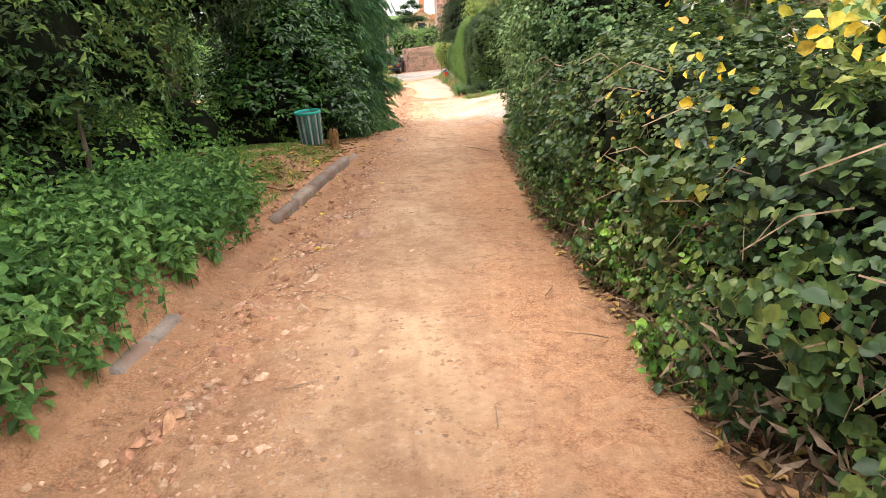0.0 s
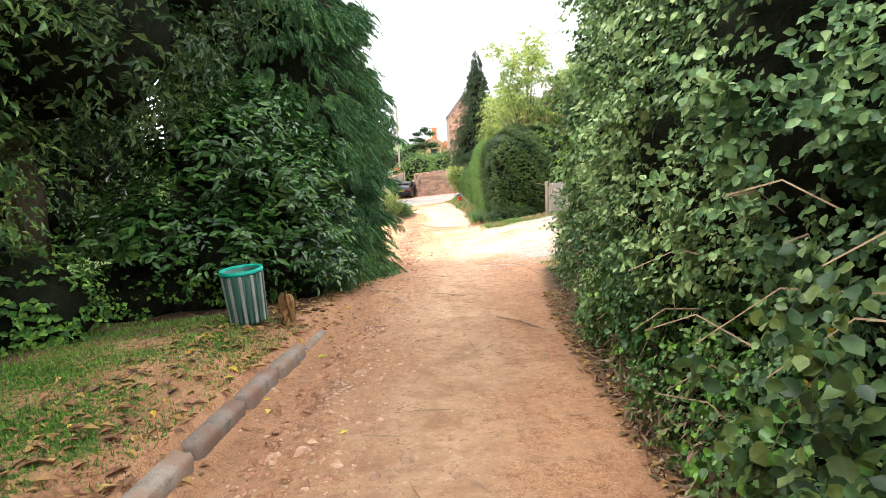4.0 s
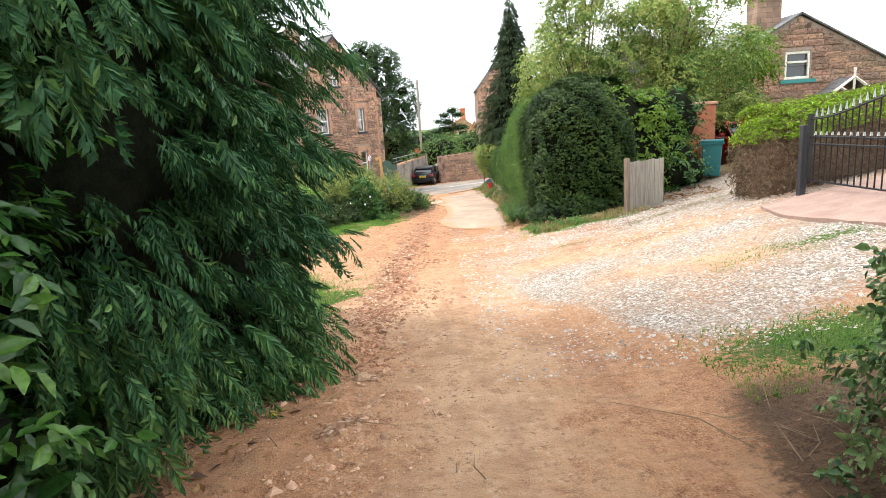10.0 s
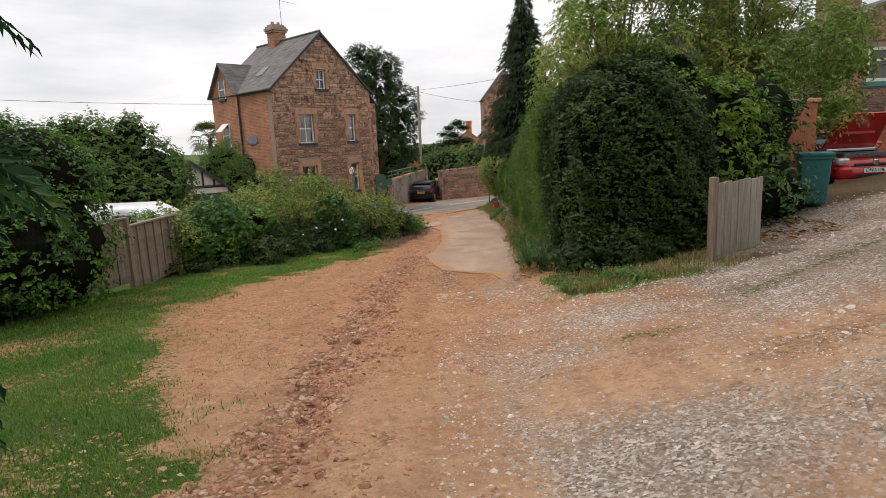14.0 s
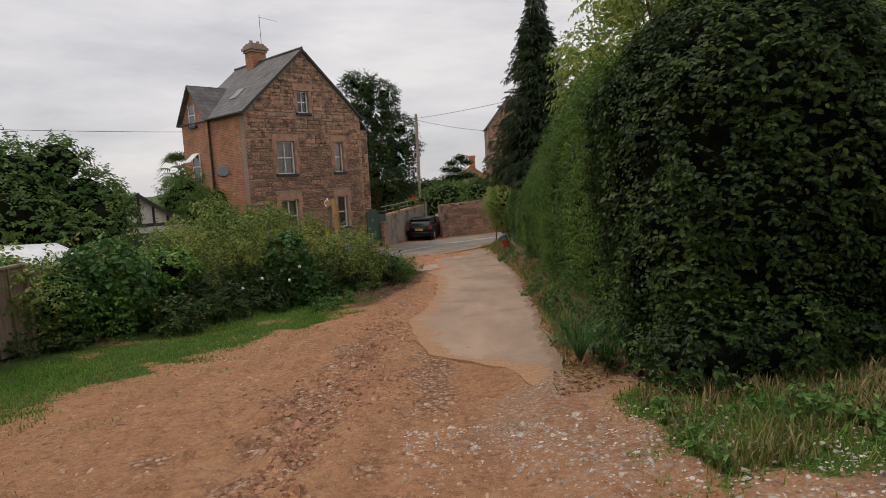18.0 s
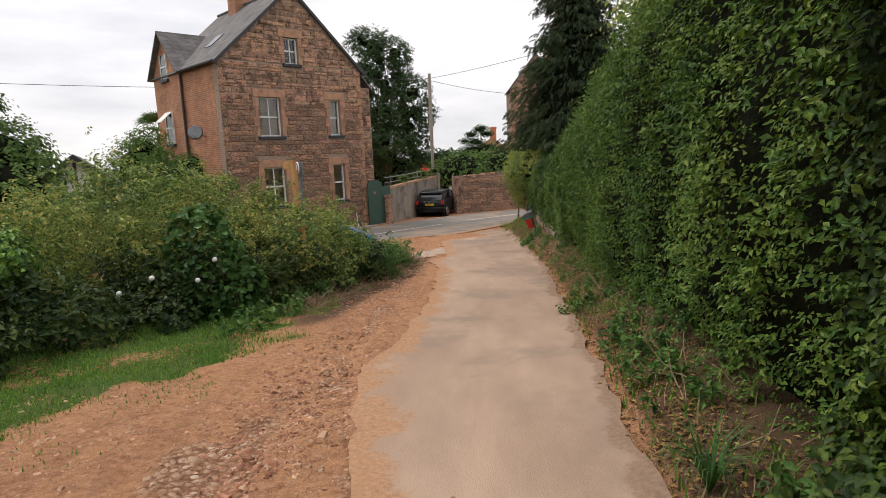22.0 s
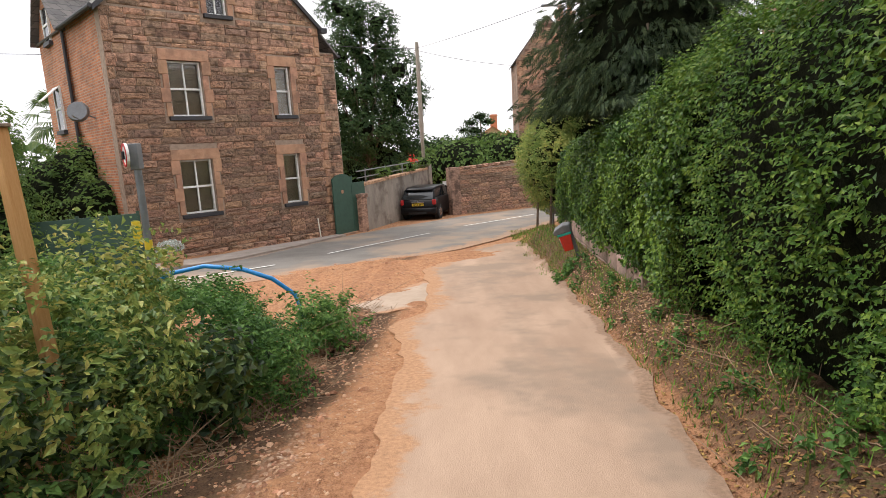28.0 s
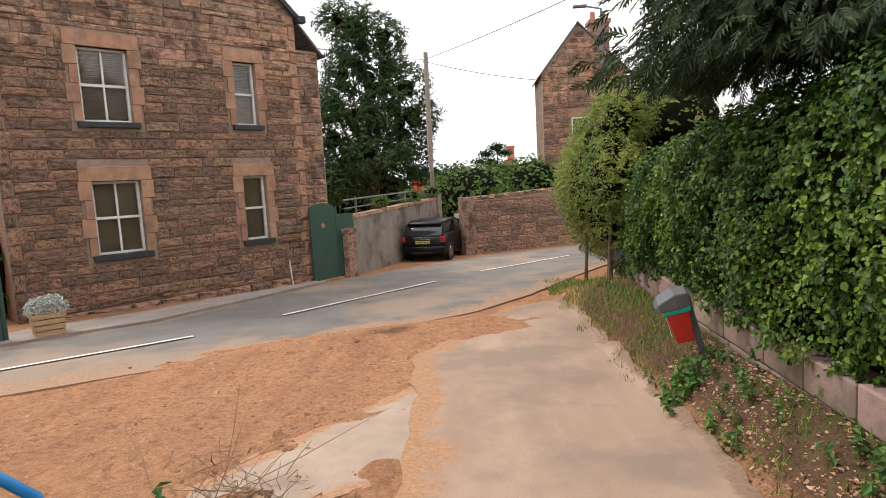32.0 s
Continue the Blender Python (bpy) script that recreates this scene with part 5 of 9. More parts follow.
def grass(name, n, xs, ys, tall, mat, label, keep, width=0.006, kind="stuff"):
    x, y = rng.uniform(*xs, n), rng.uniform(*ys, n)
    ok = keep(x, y)
    x, y = x[ok], y[ok]
    k = len(x)
    h = tall * rng.uniform(0.4, 1.3, k)
    a = rng.uniform(0, 2 * math.pi, k)
    l = h * rng.uniform(0.2, 0.9, k)
    z = height(x, y) - 0.01
    w = width * (1 + 0.5 * rng.uniform(-1, 1, k))
    px, py = -np.sin(a) * w, np.cos(a) * w
    if tall < 0.11:
        V = np.stack([np.stack([x - px, y - py, z], 1), np.stack([x + px, y + py, z], 1), np.stack([x + l * np.cos(a), y + l * np.sin(a), z + h], 1)], 1).reshape(-1, 3)
        return tagged(mesh_from(name, V, np.arange(3 * k).reshape(-1, 3), mat), label, "grass", kind=kind)
    V = np.stack([np.stack([x - px, y - py, z], 1), np.stack([x + px, y + py, z], 1),
                  np.stack([x + px * .7 + l * .35 * np.cos(a), y + py * .7 + l * .35 * np.sin(a), z + h * .65], 1), np.stack([x - px * .7 + l * .35 * np.cos(a), y - py * .7 + l * .35 * np.sin(a), z + h * .65], 1),
                  np.stack([x + l * np.cos(a), y + l * np.sin(a), z + h], 1)], 1).reshape(-1, 3)
    i = (np.arange(k) * 5)[:, None]
    F = np.concatenate([i + np.array([[0, 1, 2]]), i + np.array([[0, 2, 3]]), i + np.array([[3, 2, 4]])], 1).reshape(-1, 3)
    return tagged(mesh_from(name, V, F, mat), label, "grass", kind=kind)


def clumped(x, y, f=1.1, cut=0.0, seed=0.0):
    return waves(x, y, f=f, seed=seed) + 0.5 * rng.normal(size=len(x)) > cut


grass("verge_grass", 60000, (-3.4, -0.8), (6.0, 11.5), 0.04, L_GRASS, "short patchy verge grass", lambda x, y: (x < left_edge(y) - 0.15) & clumped(x, y, 2.0, -0.1))
grass("field_edge_grass", 260000, (-4.6, 1.0), (18.8, 38), 0.048, L_GRASS, "rough grass along the scrub", lambda x, y: (x < left_edge(y) + ragged_turf(x, y) + 0.05 + 0.15 * rng.normal(size=len(x))) & (x > left_edge(y) - 2.4) & clumped(x, y, 1.6, -0.35))
grass("stray_grass", 20000, (-2.2, 0.4), (19, 31), 0.035, L_GRASS, "stray tufts in the bare earth", lambda x, y: (x > left_edge(y)) & (x < left_edge(y) + 1.3) & (scattered(x, y, 2.6, 24) + 0.4 * rng.normal(size=len(x)) > 0.45))
grass("corner_grass", 9000, (3.1, 6.2), (15.1, 16.5), 0.045, L_GRASS, "grass at the corner of the drive", lambda x, y: clumped(x, y, 2.4, -0.1) )
grass("hedge_foot_grass", 16000, (3.0, 6.0), (23.4, 25.9), 0.06, L_GRASS, "long grass at the foot of the clipped hedge", lambda x, y: clumped(x, y, 2.0, -0.1) & (x + 0.25 * scattered(x, y, 3.0, 36) + 0.1 * rng.normal(size=len(x)) > 3.3) & (y + 0.3 * scattered(x, y, 2.2, 37) + 0.12 * rng.normal(size=len(x)) > 24.1) & (rng.uniform(size=len(x)) < np.interp(x, [4.4, 5.8], [1, .15])))
grass("dry_hedge_foot_grass", 9000, (3.4, 5.8), (24.2, 25.7), 0.12, L_DRY, "dry straw-coloured grass under the hedge", lambda x, y: clumped(x, y, 2.6, 0.1, 5.0))
grass("drive_grass", 3000, (4.2, 6.0), (17.8, 18.6), 0.028, L_GRASS, "thin grass in the gravel drive", lambda x, y: clumped(x, y, 3.0, 0.0, 1.0))
grass("drive_strip_grass", 14000, (2.9, 8.0), (21.5, 24.4), 0.03, L_DRY, "thin worn grass in strips along the drive", lambda x, y: ((((x - 3.6) / .75) ** 2 + ((y - 21.95) / .26) ** 2 < 1) | ((np.abs(y - 22.3 - .55 * (x - 4.4)) < .22) & (x > 4.4))) & clumped(x, y, 3.0, -0.1, 7.0))
grass("lane_side_grass", 24000, (3.0, 5.0), (26.5, 42.0), 0.09, L_GRASS, "weeds and grass beneath the privet hedge", lambda x, y: (x > right_edge(y) + 0.08) & (x < right_edge(y) + 0.7) & clumped(x, y, 1.5, 0.1, 3.0))
grass("dry_lane_side_grass", 3600, (3.0, 5.0), (26.5, 42.0), 0.13, L_DRY, "dry stalks beneath the privet hedge", lambda x, y: (x > right_edge(y) + 0.1) & (x < right_edge(y) + 0.8) & clumped(x, y, 1.9, 0.3, 6.0))
grass("dry_bank_grass", 3200, (3.9, 5.2), (43.2, 52), 0.12, L_DRY, "dry seeding grass round the red bin", lambda x, y: (x > 4.08 + 0.1 * np.sin(3.1 * y) + 0.07 * np.sin(7.3 * y)) & clumped(x, y, 1.9, -0.1, 4.0) & (x < 4.95))
grass("bank_grass", 17000, (3.9, 5.4), (43.2, 52), 0.075, L_GRASS, "rough grass bank round the red bin", lambda x, y: (x > 4.05 + 0.1 * np.sin(3.1 * y) + 0.07 * np.sin(7.3 * y)) & clumped(x, y, 1.5, -0.4, 3.0) & (x < 4.95))

# the clipped hedge at the corner, the privet and the ivy along the lane
def foot(x, y):
    return gz(x, y) - 0.1


hedge("clipped_corner_hedge", [(6.2, 26.9, foot(6.1, 26.6), 0.9), (6.05, 26.0, foot(6, 25.9), 1.2), (5.3, 25.75, foot(5, 25.8), 1.68), (4.6, 25.75, foot(4.5, 25.8), 1.68), (4.0, 26.0, foot(3.9, 26), 1.45), (3.78, 26.6, foot(3.7, 26.6), 1.55), (3.9, 28.0, foot(3.8, 28), 1.6)], 44000, 0.053, L_HOLLY, "tall rounded clipped hedge of dark holly and ivy", 1.4, 0.95, 0.1, 0.6, wild=0.7, droop=0.4, round_=1, fold=0.14, sprig=4, relief=0.07)
hedge("corner_hedge_foot", [(6.0, 25.75, foot(6.0, 25.7), foot(6.0, 25.7) + 0.5), (5.2, 25.5, foot(5.2, 25.5), foot(5.2, 25.5) + 0.6), (4.4, 25.45, foot(4.4, 25.45), foot(4.4, 25.45) + 0.65), (3.8, 25.7, foot(3.8, 25.7), foot(3.8, 25.7) + 0.65), (3.6, 26.4, foot(3.6, 26.4), foot(3.6, 26.4) + 0.6), (3.72, 28.0, foot(3.7, 28.0), foot(3.7, 28.0) + 0.5)], 9000, 0.05, L_HOLLY, "dark ivy and bramble round the foot of the clipped hedge", 0.4, 0.3, 0.14, 0.6, sprig=5, round_=1, droop=0.6, relief=0.12)
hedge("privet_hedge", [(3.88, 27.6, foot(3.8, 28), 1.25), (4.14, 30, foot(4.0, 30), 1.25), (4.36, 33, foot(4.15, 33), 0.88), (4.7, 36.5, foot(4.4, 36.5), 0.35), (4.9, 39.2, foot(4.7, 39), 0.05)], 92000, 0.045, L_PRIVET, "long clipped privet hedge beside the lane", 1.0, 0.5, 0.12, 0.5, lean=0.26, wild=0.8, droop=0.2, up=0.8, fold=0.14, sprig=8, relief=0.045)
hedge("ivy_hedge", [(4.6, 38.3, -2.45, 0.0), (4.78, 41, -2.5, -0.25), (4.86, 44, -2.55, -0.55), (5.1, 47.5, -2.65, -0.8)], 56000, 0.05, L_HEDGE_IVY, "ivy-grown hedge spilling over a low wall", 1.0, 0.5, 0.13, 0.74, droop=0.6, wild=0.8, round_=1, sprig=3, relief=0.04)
hedge("roadside_hedge", [(5.1, 47.3, foot(5.1, 47.3), -0.8), (5.7, 51, foot(5.7, 51), -0.9), (6.7, 54.2, foot(6.7, 54.2), -0.6), (8.6, 57.6, foot(8.6, 57.6), -0.3)], 13000, 0.07, L_HEDGE_IVY, "ivy-grown hedge turning along the road", 1.0, 0.5, 0.13, 0.74, droop=0.6, wild=0.8, round_=1, sprig=3, relief=0.07)
shrub("hedge_end_shrub", [(4.8, 49.3, -1.35, 0.7, 0.9, 0.85), (5.0, 48.3, -1.1, 0.55, 0.8, 0.8), (5.05, 49.3, -0.5, 0.65, 0.9, 0.75), (5.25, 48.6, -0.05, 0.55, 0.8, 0.7), (4.95, 50.2, -1.0, 0.7, 0.8, 0.9), (5.05, 48.9, -2.05, 0.5, 0.7, 0.6), (4.95, 49.9, -2.0, 0.5, 0.8, 0.65)], 30000, 0.06, L_LIGHT, "yellow-green small-leaved shrub at the end of the hedge", sprig=7, shrink=0.55, shell=0.2)
shrub("roadside_shrub", [(6.1, 50.0, -1.4, 1.1, 1.5, 1.3), (6.6, 52.4, -1.2, 1.2, 1.6, 1.5), (7.4, 54.6, -1.0, 1.3, 1.5, 1.6), (6.4, 49.6, -0.3, 1.0, 1.3, 1.1), (7.0, 52.0, 0.0, 1.2, 1.4, 1.2)], 11000, 0.1, L_SCRUB, "loose green roadside shrub past the ivy", sprig=7)
cone_tree("spruce", 5.75, 43.0, 6.9, 2.0, -0.2, 15000, 0.2, L_SPRUCE, "dark spruce with hanging branches over the hedge", 0.7, 0.2, lump=0.2, taper=0.95)

# the scrub across the lane
def scrub_heap(rows, r, each):
    """Many small masses: rows of x, y and the height of the growth there."""
    out = []
    for x, y, h in rows:
        z = gz(x, y)
        for k in range(each):
            f = (k + 0.5) / each
            out.append((x + rng.normal(0, .38), y + rng.normal(0, .38), z + h * f * rng.uniform(.75, 1.0), r * rng.uniform(.7, 1.25), r * rng.uniform(.7, 1.25), r * rng.uniform(.6, 1.0)))
    return out


shrub("scrub_thicket", scrub_heap([(-4.5, 30.7, 1.2), (-3.9, 32, 1.5), (-4.9, 32.8, 1.5), (-3.2, 33.2, 1.84), (-4.2, 34.2, 1.8), (-2.4, 34.2, 2.13), (-3.2, 35.4, 2.36), (-1.5, 35.1, 1.85), (-0.6, 35.8, 1.35), (-2.2, 36.3, 2.42), (-1.2, 36.8, 1.85), (-0.3, 36.9, 1.35), (-0.4, 36.3, 1.35), (-3.4, 37.2, 2.42), (-4.6, 36.4, 1.8), (-5.4, 33.6, 1.25), (-5.6, 35.4, 1.25), (-5.2, 37.4, 1.25)], 0.6, 6), 92000, 0.074, L_SCRUB, "wild scrub thicket of thorn and bramble", slim=0.46, shrink=0, stems=10, shell=0.3, shoots=1000, reach=0.6, wild=0.9, sprig=8)
shrub("bramble_skirt", scrub_heap([(-4.4, 30.3, .6), (-3.6, 31.4, .7), (-2.9, 32.4, .8), (-2.1, 33.3, .8), (-1.3, 34.2, .75), (-0.7, 35.1, .7), (-0.3, 36.0, .6), (0.0, 37.0, .55), (-3.4, 32.6, 1.1), (-2.5, 33.7, 1.1), (-1.6, 34.9, 1.0), (-0.9, 36.0, .9)], 0.5, 3), 20000, 0.085, L_BRAMBLE, "dark bramble leaves at the foot of the scrub", slim=0.6, shrink=0, stems=4, shell=0.35, wild=0.8, sprig=5)
shrub("lane_mouth_scrub", scrub_heap([(0.0, 38.3, 0.95), (-0.2, 39.0, 0.8), (-0.6, 39.7, 0.6), (-1.0, 40.1, 0.5), (-1.1, 38.6, 0.95), (-1.4, 39.8, 0.6), (-2.4, 39.0, 0.95), (-2.6, 40.2, 0.7), (-3.8, 39.2, 1.0), (-2.0, 37.8, 1.4)], 0.58, 4), 56000, 0.062, L_NETTLE, "low scrub and nettles by the road", slim=0.45, shrink=0, stems=6, shell=0.33, shoots=300, reach=0.4, sprig=7)
shrub("ivy_mound", scrub_heap([(-4.6, 30.2, 1.1), (-4.2, 30.9, 1.35), (-3.7, 31.6, 1.35), (-5.0, 30.7, 1.3), (-4.4, 31.6, 1.5)], 0.55, 4), 13000, 0.075, L_IVY, "dark ivy and bramble heaped against the fence", slim=0.7, shrink=0.4, stems=3, shell=0.2, sprig=4)
shrub("bindweed", [(-1.35, 33.9, -1.75, 0.55, 0.35, 0.8), (-1.05, 34.1, -2.2, 0.5, 0.35, 0.5), (-3.9, 31.2, -1.5, 0.9, 0.6, 0.75)], 3200, 0.1, L_BIND, "bindweed trailing over the scrub", slim=0.8, shrink=0, stems=2)
shrub("ivy_clad_shrub", [(-4.85, 26.1, -1.0, 1.25, 1.2, 1.25), (-5.2, 26.5, 0.1, 1.3, 1.3, 1.0), (-4.75, 25.2, -0.8, 1.1, 1.0, 1.1), (-6.0, 25.2, -0.2, 1.5, 1.5, 1.5)], 14000, 0.08, L_IVY, "dark ivy-clad shrub by the fence", slim=0.6, sprig=5)

# the garden beside the drive
shrub("lime_shrub", [(6.5, 27.0, -0.4, 0.8, 0.7, 1.1), (7.2, 27.4, -0.2, 0.8, 0.7, 1.1), (6.8, 27.2, 0.7, 0.7, 0.7, 0.6), (6.1, 27.0, 0.6, 0.7, 0.6, 0.8), (5.6, 26.9, 0.9, 0.6, 0.5, 0.6)], 8000, 0.1, L_LIME, "bright variegated shrub at the garden edge", slim=0.5, sprig=6)
shrub("laurel", [(7.5, 27.2, -0.6, 0.7, 0.6, 0.8), (8.0, 27.6, -0.9, 0.6, 0.6, 0.6), (7.8, 27.8, 0.5, 0.7, 0.6, 0.9)], 2600, 0.15, L_LAUREL, "laurel bush beside a brick pier", slim=0.36, stems=3, fold=0.1, sprig=7)
tree("garden_tree", 6.6, 32.5, 6.2, heap(5.0, 7.9, 31.0, 34.5, 0.6, 5.6, 0.75, 40), 19000, 0.13, L_LIGHT, "tall thin garden tree with grey-green leaves", 0.14, 0.42, 0, shell=0.4, sprig=7, droop=0.8)
tree("garden_tree", 9.3, 32.0, 5.6, heap(8.6, 11.6, 30.8, 33.6, 0.4, 4.6, 0.75, 40), 25000, 0.13, L_LIGHT, "spreading garden tree above the drive", 0.14, 0.42, 0, shell=0.4, sprig=7, droop=0.8)
tree("garden_tree", 11.6, 33.8, 4.0, heap(10.4, 13.4, 32.6, 34.6, 0.3, 2.9, 0.7, 22), 9000, 0.16, L_LIME, "green garden tree in front of the cottage", 0.1, 0.42, 0, shell=0.4, sprig=7, droop=0.8)
tree("garden_tree", 6.4, 36.2, 4.6, heap(5.8, 7.6, 35.0, 38.0, 0.2, 3.4, 0.75, 24), 9000, 0.15, L_LIGHT, "thin-leaved tree behind the privet", 0.1, 0.42, 0, shell=0.4, sprig=7, droop=0.8)
shrub("palm_undergrowth", [(-8.0, 45.8, -1.2, 0.8, 0.9, 1.5), (-8.6, 46.6, 0.0, 0.8, 0.8, 1.0), (-7.5, 45.4, -2.0, 0.6, 0.7, 0.9), (-9.3, 47.0, -0.4, 0.9, 0.9, 1.2)], 9000, 0.13, L_FARLIGHT, "leafy garden bushes beside the timbered garage", slim=0.35, sprig=6, shell=0.28, shrink=0.55)
shrub("garden_shrub", [(-8.3, 50.2, -2.2, 1.3, 1.2, 1.6), (-9.6, 50.8, -1.7, 1.5, 1.3, 1.8), (-8.9, 51.2, -0.9, 1.1, 1.0, 1.2), (-7.6, 50.6, -2.6, 0.9, 0.9, 1.3), (-11.2, 50.4, -2.0, 1.4, 1.3, 1.6)], 9000, 0.14, L_FARLIGHT, "mixed garden shrubs behind the green sheet fence", sprig=6)
gold = [(15.0, 19.6, 0.9, 2.1), (11.0, 20.5, 0.0, 1.35), (7.8, 21.5, -0.9, 0.72), (7.0, 21.25, -0.9, 0.6), (6.65, 21.6, -0.95, 0.5), (6.7, 22.4, -1.0, 0.48), (7.5, 23.4, -0.9, 0.6), (11.0, 24.0, -0.3, 1.0)]
hedge("clipped_cypress_hedge", gold, 40000, 0.06, L_CLIPPED, "clipped golden cypress hedge, bare at the foot", 1.1, 0.45, 0.05, 0.4, from_h=0.36, clump=0.2, core=TWIG_CORE)
hedge("bare_hedge_foot", gold, 19000, 0.07, L_BARE, "bare brown twigs of the clipped hedge", 0.9, 0.5, 0.04, 0.25, clump=0.4, core=TWIG_CORE)

# far trees
tree("sycamore", -3.2, 71.5, 10.3, heap(-6.0, -0.6, 69.8, 73, -1.5, 4.5, 1.5, 24, 0.9) + heap(-4.9, -1.6, 70.5, 72.5, 4.0, 8.6, 1.3, 16, 0.9), 50000, 0.15, L_FAR, "large dark sycamore behind the house", 0.3, 0.7, 0.3, shell=0.4, sprig=6, droop=0.6)
for x, y, r, h, mat, n in ((3.5, 84, 3.4, 2.5, L_FARLIGHT, 3000), (8, 88, 4.0, 2.6, L_FAR, 3200), (13, 86, 4.2, 3.4, L_FARLIGHT, 3200), (1.0, 78, 3.0, 2.7, L_FAR, 3000), (-8, 82, 4, 3.5, L_FAR, 2500), (19, 84, 5, 4.5, L_FAR, 3000)):
    tree("far_tree", x, y, -3.9 + h * 1.6, [(x, y, -3.9 + h * 0.75, r, r, h * .75), (x + r * .6, y, -3.9 + h * .55, r * .8, r * .8, h * .55), (x - r * .5, y - 1, -3.9 + h * .6, r * .8, r * .8, h * .6)], n, 0.3, mat, "leafy garden tree beyond the road", 0.2, 0.6, 0.78)
for x, y, r, h, n in ((-11.5, 40.8, 2.75, 3.3, 19000), (-14.6, 42.5, 2.8, 3.1, 13000), (-18, 45, 3.4, 3.4, 12000), (-22, 46, 5, 4.0, 7000), (-28, 42, 5, 4.2, 5000), (-20, 37, 3.4, 3.0, 8000)):
    z = gz(x, y)
    crown = [(x + r * a, y + r * b, z + h * c, r * q, r * q, h * q * 0.8) for a, b, c, q in ((0, 0, 1.05, .62), (.6, .2, .85, .5), (-.6, -.2, .9, .52), (.2, -.55, .75, .5), (-.3, .5, .95, .5), (.95, -.1, .68, .34), (-.95, .1, .7, .36), (.35, .1, 1.3, .34), (-.3, -.2, 1.28, .36), (.65, -.5, .55, .34), (-.6, -.6, .55, .36))]
    tree("garden_oak", x, y, z + h * 1.5, crown, n, 0.15, L_FARLIGHT, "broad green tree in a neighbouring garden", 0.25, 0.55, 0.66, shell=0.2, sprig=7)
for x, y, r, top, mat in ((2.6, 66.0, 2.2, -0.2, L_FARLIGHT), (5.6, 67.0, 2.4, 0.0, L_FARLIGHT), (9.0, 69.0, 2.6, 0.1, L_FAR), (12.5, 70.5, 2.6, 0.4, L_FARLIGHT)):
    tree("roadside_tree", x, y, top, [(x, y, top - 1.5, r, r, 1.5), (x + 1.2, y - .4, top - 2.2, r * .8, r * .7, 1.4), (x - 1.3, y + .3, top - 2.0, r * .8, r * .7, 1.5)], 3600, 0.2, mat, "leafy tree behind the stone wall", 0.14, 0.6, 0.8)
tree("scots_pine", 6.0, 118, 4.6, [(6.0, 118, 3.3, 1.3, 1.3, .6), (4.6, 118, 2.5, 1.2, 1.2, .5), (7.0, 118, 2.6, 1.0, 1.2, .5), (5.2, 118, 1.4, 1.6, 1.4, .6), (3.6, 118, 1.6, 1.0, 1.0, .4), (4.8, 118, 0.2, 2.4, 1.6, .8), (7.2, 118, 0.4, 1.8, 1.4, .7), (3.2, 118, -.6, 2.4, 1.6, .9)], 2400, 0.35, L_FAR, "flat-topped pine on the skyline", 0.3, 0.3, 0.6)

weeds = []
g4 = np.random.default_rng(12)
for k in range(34):
    y0 = g4.uniform(27.5, 42.5)
    x0 = float(right_edge(y0)) + g4.uniform(.2, .55)
    weeds += [(x0 + g4.normal(0, .1), y0 + g4.normal(0, .14)) for _ in range(int(g4.integers(3, 9)))]
nettle_bed("hedge_foot_weeds", weeds, 0.2, "broad-leaved weeds at the foot of the hedge", 0.055)
weeds = [(x, y) for x, y in zip(g4.uniform(3.4, 5.2, 300), g4.uniform(24.1, 25.6, 300)) if scattered(x, y, 1.6, 38) > 0.35]
nettle_bed("corner_weeds", weeds, 0.15, "low green weeds at the foot of the clipped hedge", 0.05)
weeds = [(float(left_edge(y)) - 0.1 - abs(g4.normal(0, .35)), y) for y in g4.uniform(32.5, 41, 130)]
nettle_bed("scrub_foot_nettles", weeds, 0.28, "nettles along the edge of the scrub")


def long_tuft(x, y, n, tall):
    """A tussock of long arching blades."""
    ob = thing("grass_tussock", pose(x, y, gz(x, y)), "tussock of long arching grass under the hedge", "grass")
    bm = bmesh.new()
    for k in range(n):
        a, l = rng.uniform(0, 6.28), tall * rng.uniform(.6, 1.2)
        c, s = math.cos(a), math.sin(a)
        w = 0.006
        rows = []
        for f, up in ((0, 0), (.35, .62), (.75, .75), (1.05, .5)):
            rows.append([bm.verts.new((c * l * f * .8 - s * w * q * (1.1 - f), s * l * f * .8 + c * w * q * (1.1 - f), l * up)) for q in (-1, 1)])
        for p, q in zip(rows, rows[1:]):
            bm.faces.new((p[0], p[1], q[1], q[0]))
    part("tuft", bm, L_BIND, ob)


long_tuft(3.28, 26.9, 150, 0.55)
long_tuft(3.45, 26.5, 90, 0.4)
long_tuft(3.4, 28.2, 60, 0.35)

# ---- materials of buildings ----
STONE_RED = surface("red_sandstone", (0.26, 0.188, 0.147), (0.605, 0.455, 0.352), 0.95, 8.0, 38.0, 1.0, random=0.14, blotch=(0.17, 0.13, 0.105), blotch_scale=3.4, grain=(1, 1, 2.4), depth=0.032, palette=[(0.85, 0.72, 0.64), (1.1, 0.92, 0.8), (0.75, 0.66, 0.6), (1.15, 0.92, 0.76), (0.95, 0.82, 0.72), (0.7, 0.63, 0.57), (1.1, 0.88, 0.75)])
STONE_TRIM = surface("dressed_sandstone", (0.36, 0.2, 0.125), (0.5, 0.3, 0.19), 0.9, 5.0, 60.0, 0.25, random=0.12, blotch=(0.3, 0.18, 0.12), blotch_scale=2.0)
MORTAR = surface("mortar", (0.25, 0.185, 0.14), (0.39, 0.3, 0.235), 0.95, 8.0, 60.0, 0.6)
